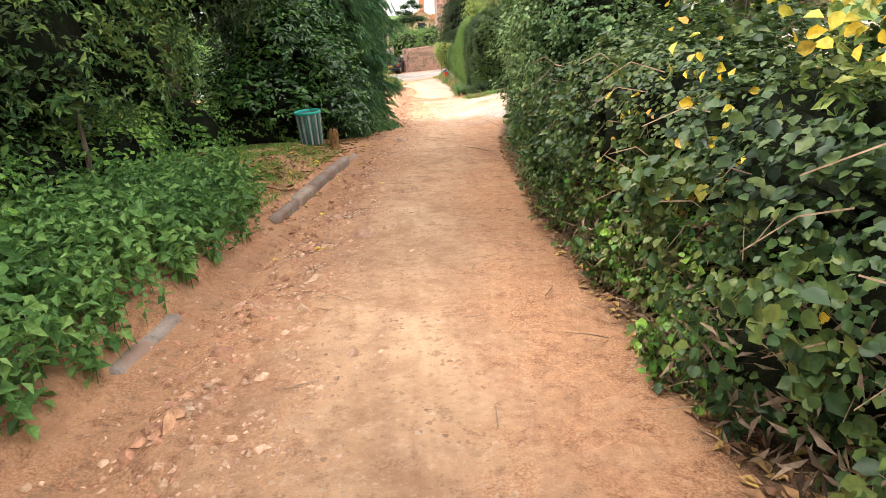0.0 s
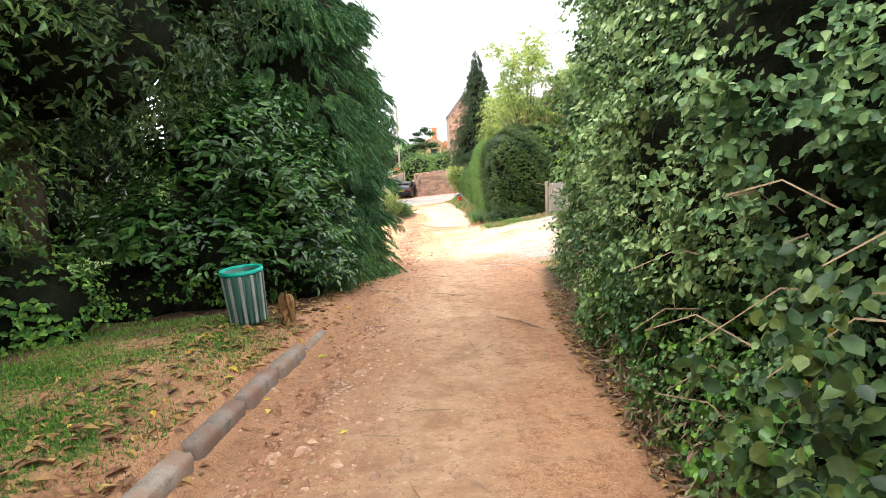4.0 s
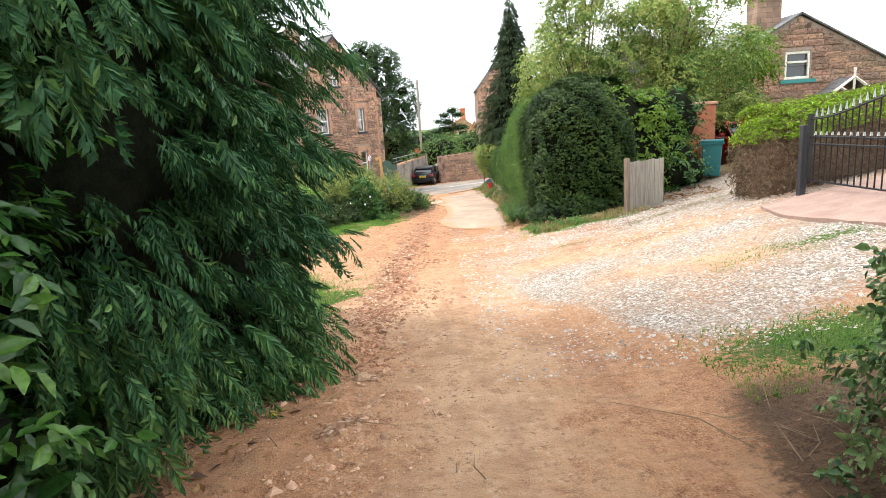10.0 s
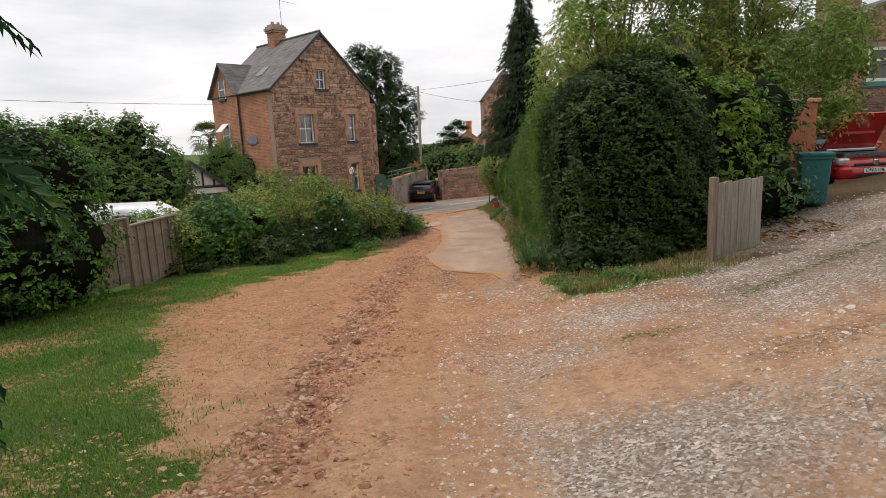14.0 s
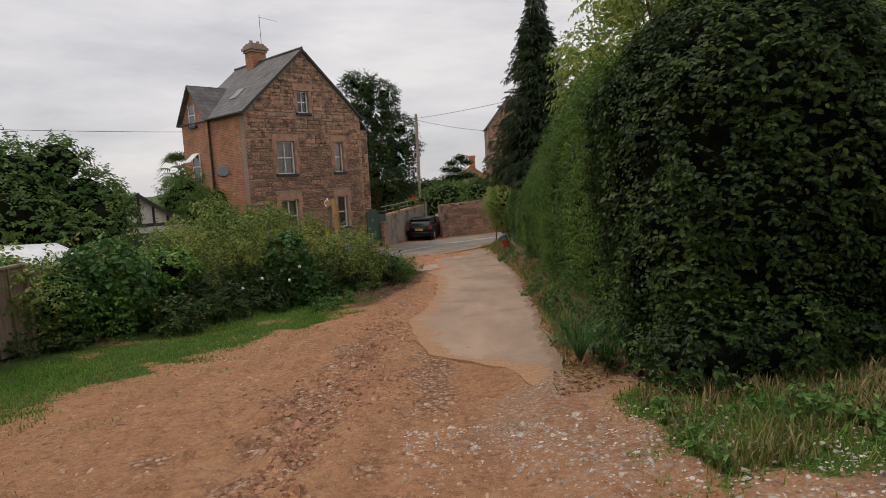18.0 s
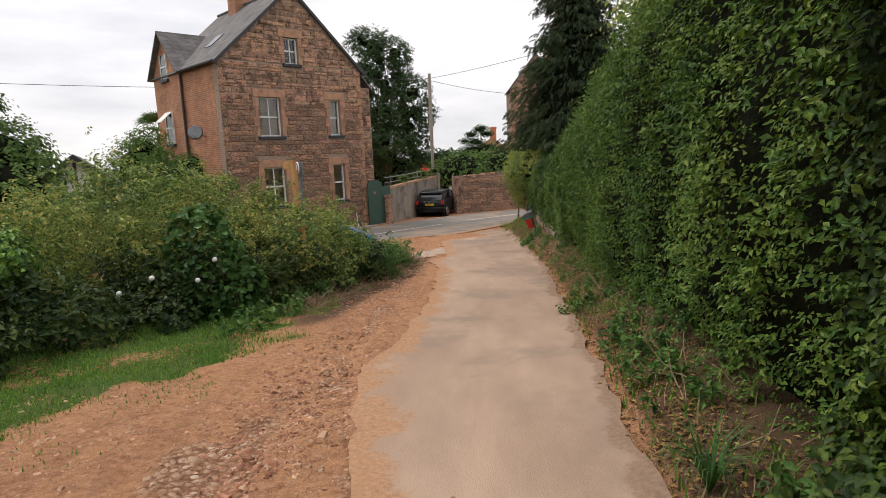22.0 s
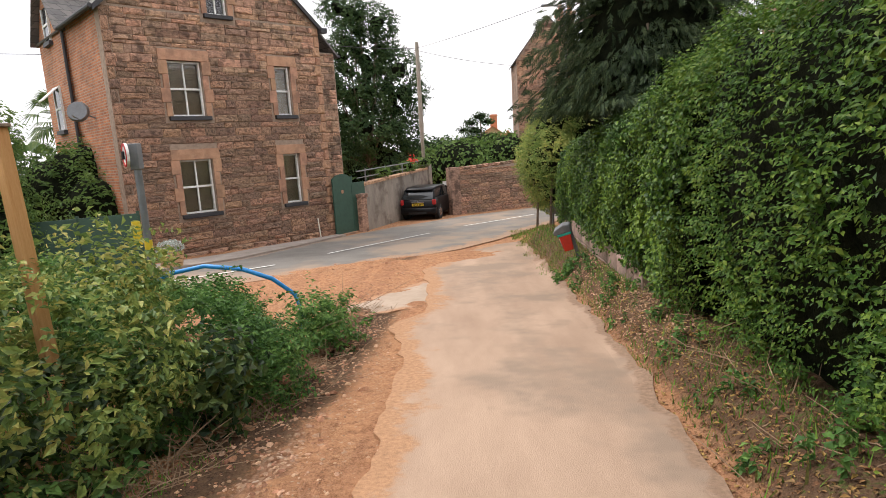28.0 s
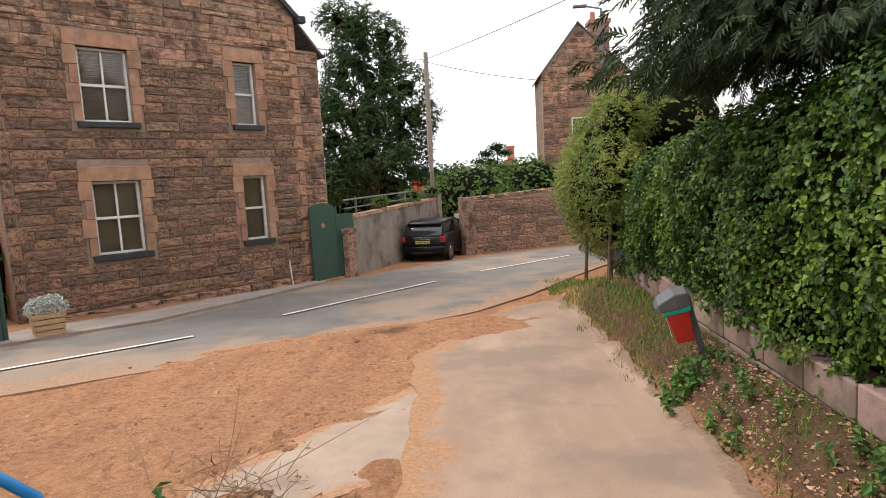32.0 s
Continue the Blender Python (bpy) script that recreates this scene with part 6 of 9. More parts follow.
BRICK = brickwork("orange_brick", (0.5, 0.18, 0.07), (0.3, 0.1, 0.045), (0.36, 0.26, 0.19), 0.225, 0.078, 0.013)
BRICK_RED = surface("red_brick_pier", (0.33, 0.11, 0.06), (0.44, 0.17, 0.09), 0.9, 5.0, 40.0, 0.4)
SLATE = brickwork("slate", (0.12, 0.115, 0.115), (0.18, 0.165, 0.155), (0.06, 0.06, 0.06), 0.3, 0.2)
TILE = brickwork("clay_tile", (0.5, 0.22, 0.1), (0.42, 0.17, 0.08), (0.25, 0.1, 0.05), 0.3, 0.25)
WHITE = plain("white_paint", (0.78, 0.78, 0.75), 0.45)
CREAM = plain("cream_paint", (0.75, 0.71, 0.6), 0.5)
SILL = plain("painted_sill", (0.035, 0.035, 0.04), 0.6)
GLASS = glass_dark("window_glass", (0.03, 0.033, 0.035), 0.04)
BLIND = surface("beige_blind", (0.28, 0.23, 0.16), (0.4, 0.34, 0.24), 0.8, 2.0, 30.0, 0.0)
DARK_IRON = plain("black_iron", (0.02, 0.02, 0.022), 0.4, 0.3)
LEAD = plain("lead_grey", (0.2, 0.21, 0.22), 0.5, 0.4)
GREEN_PAINT = plain("dark_green_paint", (0.035, 0.085, 0.06), 0.5)
TEAL_PAINT = plain("teal_paint", (0.03, 0.22, 0.2), 0.45)
TERRACOTTA = plain("terracotta", (0.45, 0.2, 0.11), 0.8)
RENDER_GREY = surface("old_render", (0.22, 0.19, 0.16), (0.36, 0.31, 0.26), 0.95, 1.5, 40.0, 0.4, blotch=(0.15, 0.12, 0.1), blotch_scale=0.9, grain=(1, 1, 0.3))
WOOD_GREY = surface("weathered_wood", (0.2, 0.175, 0.14), (0.4, 0.36, 0.3), 0.9, 4.0, 50.0, 0.4, grain=(8, 8, 0.6), random=0.12)
WOOD_BROWN = surface("brown_fence_wood", (0.17, 0.125, 0.09), (0.33, 0.26, 0.19), 0.9, 4.0, 50.0, 0.4, grain=(6, 6, 0.5), random=0.15)
WOOD_ORANGE = surface("orange_timber", (0.48, 0.24, 0.09), (0.62, 0.36, 0.16), 0.75, 4.0, 50.0, 0.2, grain=(8, 8, 0.5))


def openings_wall(x0, x1, z0, z1, y0, y1, holes):
    """A thick wall along x with rectangular holes cut through it."""
    bm = bmesh.new()
    xs = sorted({x0, x1, *(h[0] for h in holes), *(h[1] for h in holes)})
    for a, b in zip(xs, xs[1:]):
        cuts = sorted((h[2], h[3]) for h in holes if h[0] <= a + 1e-6 and h[1] >= b - 1e-6)
        z = z0
        for lo, hi in cuts:
            box(bm, a, b, y0, y1, z, lo)
            z = hi
        box(bm, a, b, y0, y1, z, z1)
    return bm


def stone_variants(name, mat, count=8, seed=3):
    """Rough-faced blocks one unit in size: a split face swelling from chamfered edges."""
    r = np.random.default_rng(seed)
    out = []
    for k in range(count):
        c = 0.06
        V = [(-.5, 0, -.5), (.5, 0, -.5), (.5, 0, .5), (-.5, 0, .5)]
        V += [(-.5 + c * .5, -.6, -.5 + c), (.5 - c * .5, -.6, -.5 + c), (.5 - c * .5, -.6, .5 - c), (-.5 + c * .5, -.6, .5 - c)]
        V = [(x + r.uniform(-.012, .012), y, z + r.uniform(-.03, .03)) for x, y, z in V]
        mid = [(x + r.uniform(-.1, .1), -1.0 - r.uniform(-.55, .5), z + r.uniform(-.12, .12)) for x in (-.22, .22) for z in (-.2, .2)]
        V += mid
        F = [(0, 1, 5, 4), (1, 2, 6, 5), (2, 3, 7, 6), (3, 0, 4, 7), (4, 5, 10, 8), (5, 6, 11, 10), (6, 7, 9, 11), (7, 4, 8, 9), (8, 10, 11, 9)]
        me = bpy.data.meshes.new(name)
        me.from_pydata(V, [], F)
        me.materials.append(mat)
        out.append(me)
    return out


STONES = stone_variants("stone", STONE_RED)
TRIM_STONES = stone_variants("dressed_stone", STONE_TRIM, 4, 5)


def courses(x0, x1, z0, z1, lo=0.1, hi=0.25, short=0.2, long=0.8, holes=(), limit=None, r=None):
    """Random coursed masonry: the middle and the size of each block."""
    r = r or np.random.default_rng(11)
    z, out = z0, []
    while z < z1 - 0.06:
        h = min(r.uniform(lo, hi), z1 - z)
        free = [(x0, x1)]
        if limit:
            free = [limit(z + h)]
        for a, b, c, d in holes:
            if c < z + h - 0.02 and d > z + 0.02:
                free = [p for f in free for p in ((f[0], min(f[1], a)), (max(f[0], b), f[1])) if p[1] - p[0] > 0.05]
        for a, b in free:
            x = a
            while x < b - 0.02:
                w = r.uniform(short, long)
                if b - x - w < short * 0.7:
                    w = b - x
                out.append((x + w / 2, z + h / 2, w, h))
                x += w
        z += h
    return out


def lay_stones(items, parent, meshes, m, most, depth=0.03, gap=0.012, name="stone", rest="stonework", label_rest="rough sandstone courses", prefer=None, r=None):
    """The blocks that the walk passes nearest as pieces of their own, the rest in one mesh."""
    r = r or np.random.default_rng(5)
    items = sorted(items, key=prefer or (lambda i: i[1]))
    V, F, n = [], [], 0
    for k, (x, z, w, h) in enumerate(items):
        d = depth * r.uniform(0.5, 1.5)
        me = meshes[int(r.integers(len(meshes)))]
        if k < most:
            o = new(name, me)
            o.parent = parent
            o.matrix_basis = m @ Matrix.Translation((x, 0, z)) @ Matrix.Diagonal((w - gap, d, h - gap, 1))
        else:
            t = m @ Matrix.Translation((x, 0, z)) @ Matrix.Diagonal((w - gap, d, h - gap, 1))
            V.extend(tuple(t @ v.co) for v in me.vertices)
            F.extend(tuple(n + i for i in p.vertices) for p in me.polygons)
            n += len(me.vertices)
    if V:
        o = mesh_from(rest, V, F, meshes[0].materials[0], parent, label_rest)
        tagged(o, kind="stuff")


def sash_window(parent, s0, s1, z0, z1, y, bars, m=None, open_top=False, blind=True):
    """A white sash window in its opening: frame, sashes, glazing bars, panes and a drawn blind."""
    w = part("window", boxed(s0, s1, y + 0.17, y + 0.18, z0, z1), BLIND if blind else SILL, parent, "window with drawn beige blind")
    t = 0.055
    zm = (z0 + z1) / 2
    for nm, b in (("jamb", (s0, s0 + t, y, y + 0.1, z0, z1)), ("jamb", (s1 - t, s1, y, y + 0.1, z0, z1)), ("head", (s0 + t, s1 - t, y, y + 0.1, z1 - t, z1)), ("bottom_rail", (s0 + t, s1 - t, y, y + 0.1, z0, z0 + t)), ("meeting_rail", (s0 + t, s1 - t, y + 0.005, y + 0.07, zm - 0.03, zm + 0.03))):
        part(nm, boxed(*b, bevel=0.006), WHITE, w)
    if bars:
        sm = (s0 + s1) / 2
        part("glazing_bar", boxed(sm - 0.02, sm + 0.02, y + 0.01, y + 0.06, z0 + t, zm - 0.03), WHITE, w)
        part("glazing_bar", boxed(sm - 0.02, sm + 0.02, y + 0.01, y + 0.06, zm + 0.03, z1 - t), WHITE, w)
    for a, b in ((z0 + t, zm - 0.03), (zm + 0.03, z1 - t)):
        pane = part("pane", boxed(s0 + t, s1 - t, y + 0.05, y + 0.054, a, b), PANE, w)
        pane.visible_shadow = False
    if blind:
        n = int((z1 - z0) / 0.045)
        bm = bmesh.new()
        for k in range(n):
            z = z0 + 0.03 + k * 0.045
            vs = box(bm, s0 + t, s1 - t, y + 0.115, y + 0.145, z, z + 0.004)
        part("blind_slats", bm, BLIND, w)
    return w


def clear_pane(name):
    m, n, l = material(name)
    out = n.new("ShaderNodeOutputMaterial")
    gl = node(n, "ShaderNodeBsdfGlossy", Roughness=0.03)
    tr = n.new("ShaderNodeBsdfTransparent")
    fr = node(n, "ShaderNodeFresnel", IOR=1.5)
    mx = n.new("ShaderNodeMixShader")
    l.new(fr.outputs[0], mx.inputs[0]), l.new(tr.outputs[0], mx.inputs[1]), l.new(gl.outputs[0], mx.inputs[2])
    l.new(mx.outputs[0], out.inputs[0])
    return m


PANE = clear_pane("clear_pane")


def surround(parent, s0, s1, z0, z1):
    """Dressed sandstone round a window: lintel, long and short jamb stones, a dark painted sill."""
    part("lintel", boxed(s0 - 0.24, s1 + 0.24, -0.055, 0.1, z1, z1 + 0.31, bevel=0.01), STONE_TRIM, parent, "orange dressed lintel")
    z, k = z0, 0
    n = max(3, round((z1 - z0) / 0.4))
    h = (z1 - z0) / n
    for k in range(n):
        w = 0.27 if k % 2 else 0.17
        for a, b in ((s0 - w, s0), (s1, s1 + w)):
            o = part("jamb_stone", boxed(a + 0.004, b - 0.001, -0.05 if k % 2 else -0.044, 0.1, z0 + k * h + 0.004, z0 + (k + 1) * h - 0.004, bevel=0.008), STONE_TRIM, parent)
    part("sill", boxed(s0 - 0.12, s1 + 0.12, -0.11, 0.1, z0 - 0.12, z0, bevel=0.012), SILL, parent, "dark painted stone sill")


def sloped(a, b, c, d, thick=0.06):
    """A roof slope through four corners, with thickness."""
    bm = bmesh.new()
    top = [bm.verts.new(p) for p in (a, b, c, d)]
    n = (Vector(b) - Vector(a)).cross(Vector(d) - Vector(a)).normalized()
    n = n if n.z > 0 else -n
    low = [bm.verts.new(Vector(p) - n * thick) for p in (a, b, c, d)]
    bm.faces.new(top), bm.faces.new(low[::-1])
    for i in range(4):
        j = (i + 1) % 4
        bm.faces.new((top[i], low[i], low[j], top[j]))
    return bm


def gable_house():
    """The three-storey sandstone house that closes the view."""
    L, R, EAVE, APEX, BASE, DEEP = -3.4, 3.45, 3.62, 6.72, -3.95, 6.4
    ob = thing("sandstone_house", pose(-4.45, 51.5, 0, 0, 0, 46.55), "three-storey red sandstone house with brick side wall", "house")
    wins = [(-1.8, -.8, .66, 2.25, True), (1.62, 2.2, .68, 2.25, False), (-1.8, -.81, -2.23, -.61, True), (1.62, 2.25, -2.25, -.6, False), (-.42, .24, 3.65, 4.72, True)]
    holes = [w[:4] for w in wins]
    low = [h for h in holes if h[3] < 3.6]
    cuts = sorted({L, R, *(h[0] for h in low), *(h[1] for h in low)})
    for a, b in zip(cuts, cuts[1:]):
        rows = sorted((h[2], h[3]) for h in low if h[0] <= a + 1e-6 and h[1] >= b - 1e-6)
        for z0, z1 in zip([BASE] + [q[1] for q in rows], [q[0] for q in rows] + [EAVE]):
            part("wall_panel", boxed(a, b, 0, 0.35, z0, z1), MORTAR, ob, "mortar between rough stones")
    slope = (APEX - EAVE) / (R - L) * 2

    def edge(z):
        f = max(0.0, (z - EAVE) / (APEX - EAVE))
        return (L + (0.02 - L) * f, R + (0.02 - R) * f)

    part("gable_wall", prism([(L, EAVE), (-.42, EAVE), (-.42, 4.72), (0.24, 4.72), (0.24, EAVE), (R, EAVE), (0.02, APEX)], 0, 0.35), MORTAR, ob, "mortar between rough stones")
    side = boxed(0.35, DEEP, 0, 0.3, BASE, EAVE)
    bmesh.ops.transform(side, matrix=Matrix(((0, 1, 0, L), (1, 0, 0, 0), (0, 0, 1, 0), (0, 0, 0, 1))), verts=side.verts)
    part("side_wall", side, BRICK, ob, "weathered orange brick side wall")
    part("far_side_wall", boxed(R - 0.3, R, 0.35, DEEP, BASE, EAVE), MORTAR, ob)
    part("rear_wall", boxed(L + 0.3, R - 0.3, DEEP - 0.3, DEEP, BASE, EAVE + 1.5), BRICK, ob)
    # cross gable on the brick side
    cross = [(3.35, EAVE - 0.02), (6.35, EAVE - 0.02), (4.85, 5.35)]
    bm = bmesh.new()
    a = [bm.verts.new((L - 0.06, y, z)) for y, z in cross]
    b = [bm.verts.new((L + 0.24, y, z)) for y, z in cross]
    bm.faces.new(a), bm.faces.new(b[::-1])
    for i in range(3):
        bm.faces.new((a[i], b[i], b[(i + 1) % 3], a[(i + 1) % 3]))
    part("cross_gable", bm, BRICK, ob)
    part("wing_face", boxed(L - 0.06, L - 0.002, 3.35, 6.35, BASE, EAVE - 0.02), BRICK, ob)
    # roofs
    o, v = 0.16, 0.12
    nz = 0.06
    sl = slope
    part("roof_slope", sloped((L - o, -v, EAVE - o * sl + nz), (0.02, -v, APEX + nz), (0.02, DEEP + v, APEX + nz), (L - o, DEEP + v, EAVE - o * sl + nz)), SLATE, ob, "grey slate roof slope")
    part("roof_slope", sloped((0.02, -v, APEX + nz), (R + o, -v, EAVE - o * sl + nz), (R + o, DEEP + v, EAVE - o * sl + nz), (0.02, DEEP + v, APEX + nz)), SLATE, ob, "grey slate roof slope")
    part("cross_roof", sloped((L - 0.3, 3.2, EAVE - 0.12), (L - 0.3, 4.85, 5.43), (-1.2, 4.85, 5.43), (L + 0.2, 3.2, EAVE - 0.12)), SLATE, ob)
    part("cross_roof", sloped((L - 0.3, 4.85, 5.43), (L - 0.3, 6.5, EAVE - 0.12), (L + 0.2, 6.5, EAVE - 0.12), (-1.2, 4.85, 5.43)), SLATE, ob)
    part("ridge", rodded((0.02, -v, APEX + 0.09), (0.02, DEEP + v, APEX + 0.09), 0.07), SLATE, ob)
    for a, b in (((L - o, EAVE - o * sl + nz), (0.02, APEX + nz)), ((0.02, APEX + nz), (R + o, EAVE - o * sl + nz))):
        p = prism([(a[0], a[1] - 0.14), (b[0], b[1] - 0.14), (b[0], b[1] + 0.015), (a[0], a[1] + 0.015)], -v - 0.03, -v + 0.03)
        part("verge_board", p, SILL, ob, "dark verge board")
    part("skylight", sloped((-2.5, 2.2, EAVE + 0.9 * sl + .1), (-1.9, 2.2, EAVE + 1.5 * sl + .1), (-1.9, 2.9, EAVE + 1.5 * sl + .1), (-2.5, 2.9, EAVE + .9 * sl + .1), 0.05), GLASS, ob)
    part("gutter", rodded((L - o - 0.05, -v, EAVE - 0.1), (L - o - 0.05, 3.2, EAVE - 0.1), 0.06), SILL, ob)
    part("gutter", rodded((R + o + 0.05, -v, EAVE - 0.1), (R + o + 0.05, DEEP, EAVE - 0.1), 0.06), SILL, ob)
    part("gutter_end", boxed(R + 0.02, R + 0.28, -0.2, 0.0, EAVE - 0.2, EAVE - 0.02, bevel=0.02), SILL, ob)
    part("downpipe", rodded((L - 0.1, 3.28, EAVE - 0.1), (L - 0.1, 3.28, BASE + 0.3), 0.05), SILL, ob)
    # set-back part on the far side, with a lower roof
    part("extension_wall", boxed(R, R + 1.3, 1.0, 5.2, BASE, 3.0), MORTAR, ob)
    lay_stones(courses(R + 0.02, R + 1.28, -3.6, 2.95, r=np.random.default_rng(21)), ob, STONES, Matrix.Translation((0, 1.0, 0)), 0)
    part("extension_roof", sloped((R - 0.02, 0.88, 4.5), (R + 1.45, 0.88, 2.9), (R + 1.45, 5.3, 2.9), (R - 0.02, 5.3, 4.5)), SLATE, ob, "lower slate lean-to roof")
    part("extension_gutter", rodded((R + 1.47, 0.85, 2.88), (R + 1.47, 5.2, 2.88), 0.05), SILL, ob)
    # chimney
    ch = part("chimney", boxed(-0.42, 0.42, 3.85, 4.55, 5.6, 7.35), BRICK, ob, "brick chimney stack")
    for z0, z1, g in ((7.3, 7.42, .07), (7.42, 7.56, .13), (7.56, 7.68, .06), (7.68, 7.78, -.02)):
        part("cornice", boxed(-.42 - g, .42 + g, 3.85 - g, 4.55 + g, z0, z1, bevel=0.01), MORTAR, ch)
    for x in (-0.2, 0.2):
        part("chimney_pot", rodded((x, 4.2, 7.78), (x, 4.2, 7.95), 0.11, 0.085, 12), TERRACOTTA, ch)
    part("aerial", rodded((0.3, 4.0, 7.4), (0.3, 4.0, 9.3), 0.015), LEAD, ob)
    part("aerial_arm", rodded((0.3, 4.0, 9.2), (1.2, 3.7, 9.05), 0.008), LEAD, ob)
    # windows
    for s0, s1, z0, z1, bars in wins:
        surround(ob, s0, s1, z0, z1)
        sash_window(ob, s0 + 0.003, s1 - 0.003, z0 + 0.003, z1 - 0.003, 0.1, bars, blind=z1 < 4)
    # side windows: one top-hung and open
    def side_window(y0, y1, z0, z1):
        w = part("side_window", boxed(L - 0.09, L - 0.07, y0, y1, z0, z1), GLASS, ob, "narrow side window")
        for b in ((L - .12, L - .06, y0 - .05, y0, z0, z1), (L - .12, L - .06, y1, y1 + .05, z0, z1), (L - .12, L - .06, y0, y1, (z0 + z1) / 2 - .03, (z0 + z1) / 2 + .03)):
            part("frame", boxed(*b), WHITE, w)
        part("sill", boxed(L - .18, L - .06, y0 - .1, y1 + .1, z0 - .12, z0), SILL, w)
        return w

    side_window(4.65, 5.25, 3.4, 4.45)
    w = side_window(4.6, 5.3, 0.6, 2.0)
    part("open_casement", sloped((L - 0.1, 4.6, 2.0), (L - 0.1, 5.3, 2.0), (L - 0.6, 5.3, 1.55), (L - 0.6, 4.6, 1.55), 0.03), WHITE, w, "open top-hung casement")
    side_window(4.6, 5.3, -2.2, -0.8)
    # satellite dish on its arm
    d = part("satellite_dish", rodded((L - 0.45, 1.5, 0.92), (L - 0.5, 1.42, 0.94), 0.3, 0.26, 20), LEAD, ob, "round grey satellite dish")
    part("dish_arm", rodded((L, 1.6, 0.75), (L - 0.42, 1.5, 0.9), 0.02), LEAD, d)
    part("feed_horn", rodded((L - 0.4, 1.45, 0.65), (L - 0.72, 1.15, 0.8), 0.015), LEAD, d)
    # masonry
    grown = [(a - 0.22, b + 0.22, c - 0.12, d + 0.31) for a, b, c, d in holes]
    r = np.random.default_rng(11)
    st = courses(L + 0.22, R - 0.2, -3.38, EAVE + 0.02, holes=[g for g in grown], r=r)
    st += courses(L, R, EAVE + 0.02, APEX - 0.12, holes=grown, limit=lambda z: (edge(z)[0] + 0.06, edge(z)[1] - 0.06), r=r)
    lay_stones(st, ob, STONES, Matrix.Identity(4), 300, 0.034, 0.007)
    z, k = -3.4, 0
    while z < EAVE - 0.2:
        h = 0.27 + 0.05 * (k % 3)
        w = 0.3 if k % 2 else 0.2
        for a, b in ((L, L + w), (R - w, R)):
            t = TRIM_STONES[k % 4] if a > 0 else STONES[k % 8]
            q = new("quoin", t)
            q.parent = ob
            q.matrix_basis = Matrix.Translation(((a + b) / 2, 0, z + h / 2)) @ Matrix.Diagonal((b - a - .01, 0.055, h - .012, 1))
        z += h
        k += 1
    x = L
    while x < R - 0.1:
        w = min(r.uniform(0.5, 0.9), R - x)
        q = new("plinth_stone", STONES[int(r.integers(8))])
        q.parent = ob
        q.matrix_basis = Matrix.Translation((x + w / 2, 0, -3.55)) @ Matrix.Diagonal((w - .01, 0.12, 0.32, 1))
        x += w
    part("conduit", rodded((2.75, -0.1, -3.6), (2.72, -0.06, -2.9), 0.022), CREAM, ob, "short cream pipe")
    return ob


gable_house()

# ---- things by the first stretch ----
RIB = plain("galvanised_rib", (0.26, 0.27, 0.25), 0.6)
BIN_GREEN = plain("faded_green_plastic", (0.03, 0.1, 0.075), 0.6)
BIN_RIM = plain("green_rim", (0.0, 0.36, 0.27), 0.45)


def litter_bin(x, y):
    """A round ribbed litter bin with an open mouth under a bright rim."""
    z = gz(x, y)
    ob = thing("litter_bin", pose(x, y, z, 0, -3, 0), "open ribbed green litter bin with bright green rim", "bin")
    r0, r1, h = 0.185, 0.215, 0.6
    bm = bmesh.new()
    n = 40
    rings = []
    for k, (r, zz) in enumerate(((r0, 0.02), ((r0 + r1) / 2, h / 2), (r1, h), (r1 - .02, h), (r1 - .03, 0.25))):
        rings.append([bm.verts.new((r * math.cos(2 * math.pi * i / n), r * math.sin(2 * math.pi * i / n), zz)) for i in range(n)])
    for a, b in zip(rings, rings[1:]):
        for i in range(n):
            bm.faces.new((a[i], a[(i + 1) % n], b[(i + 1) % n], b[i]))
    bm.faces.new(rings[0][::-1]), bm.faces.new(rings[-1])
    part("drum", bm, BIN_GREEN, ob, smooth=True)
    for k in range(22):
        a = 2 * math.pi * k / 22
        m = Matrix.Rotation(a, 4, "Z")
        b = bmesh.new()
        vs = box(b, r0 - .005, r0 + .018, -.017, .017, .03, h - .03, bevel=.006)
        for v in b.verts:
            v.co.x += (r1 - r0) * v.co.z / h
        bmesh.ops.transform(b, matrix=m, verts=b.verts)
        part("rib", b, RIB if k % 2 else BIN_GREEN, ob)
    bm = bmesh.new()
    rings = []
    for r, zz in ((r1 + .015, h - .02), (r1 + .022, h), (r1 + .015, h + .025), (r1 - .012, h + .02), (r1 - .022, h - .05), (r1 - .03, h - .28), (0.01, h - .3)):
        rings.append([bm.verts.new((r * math.cos(2 * math.pi * i / n), r * math.sin(2 * math.pi * i / n), zz)) for i in range(n)])
    for a, b in zip(rings, rings[1:]):
        for i in range(n):
            bm.faces.new((a[i], a[(i + 1) % n], b[(i + 1) % n], b[i]))
    part("rim", bm, BIN_RIM, ob, "bright green rim and liner", smooth=False)
    return ob


litter_bin(-1.38, 11.0)


DEAD_LEAF = leaf("dead_leaf", [(0.1, 0.05, 0.02), (0.24, 0.13, 0.045), (0.46, 0.3, 0.11), (0.34, 0.17, 0.06)], 0.7, 0.15)


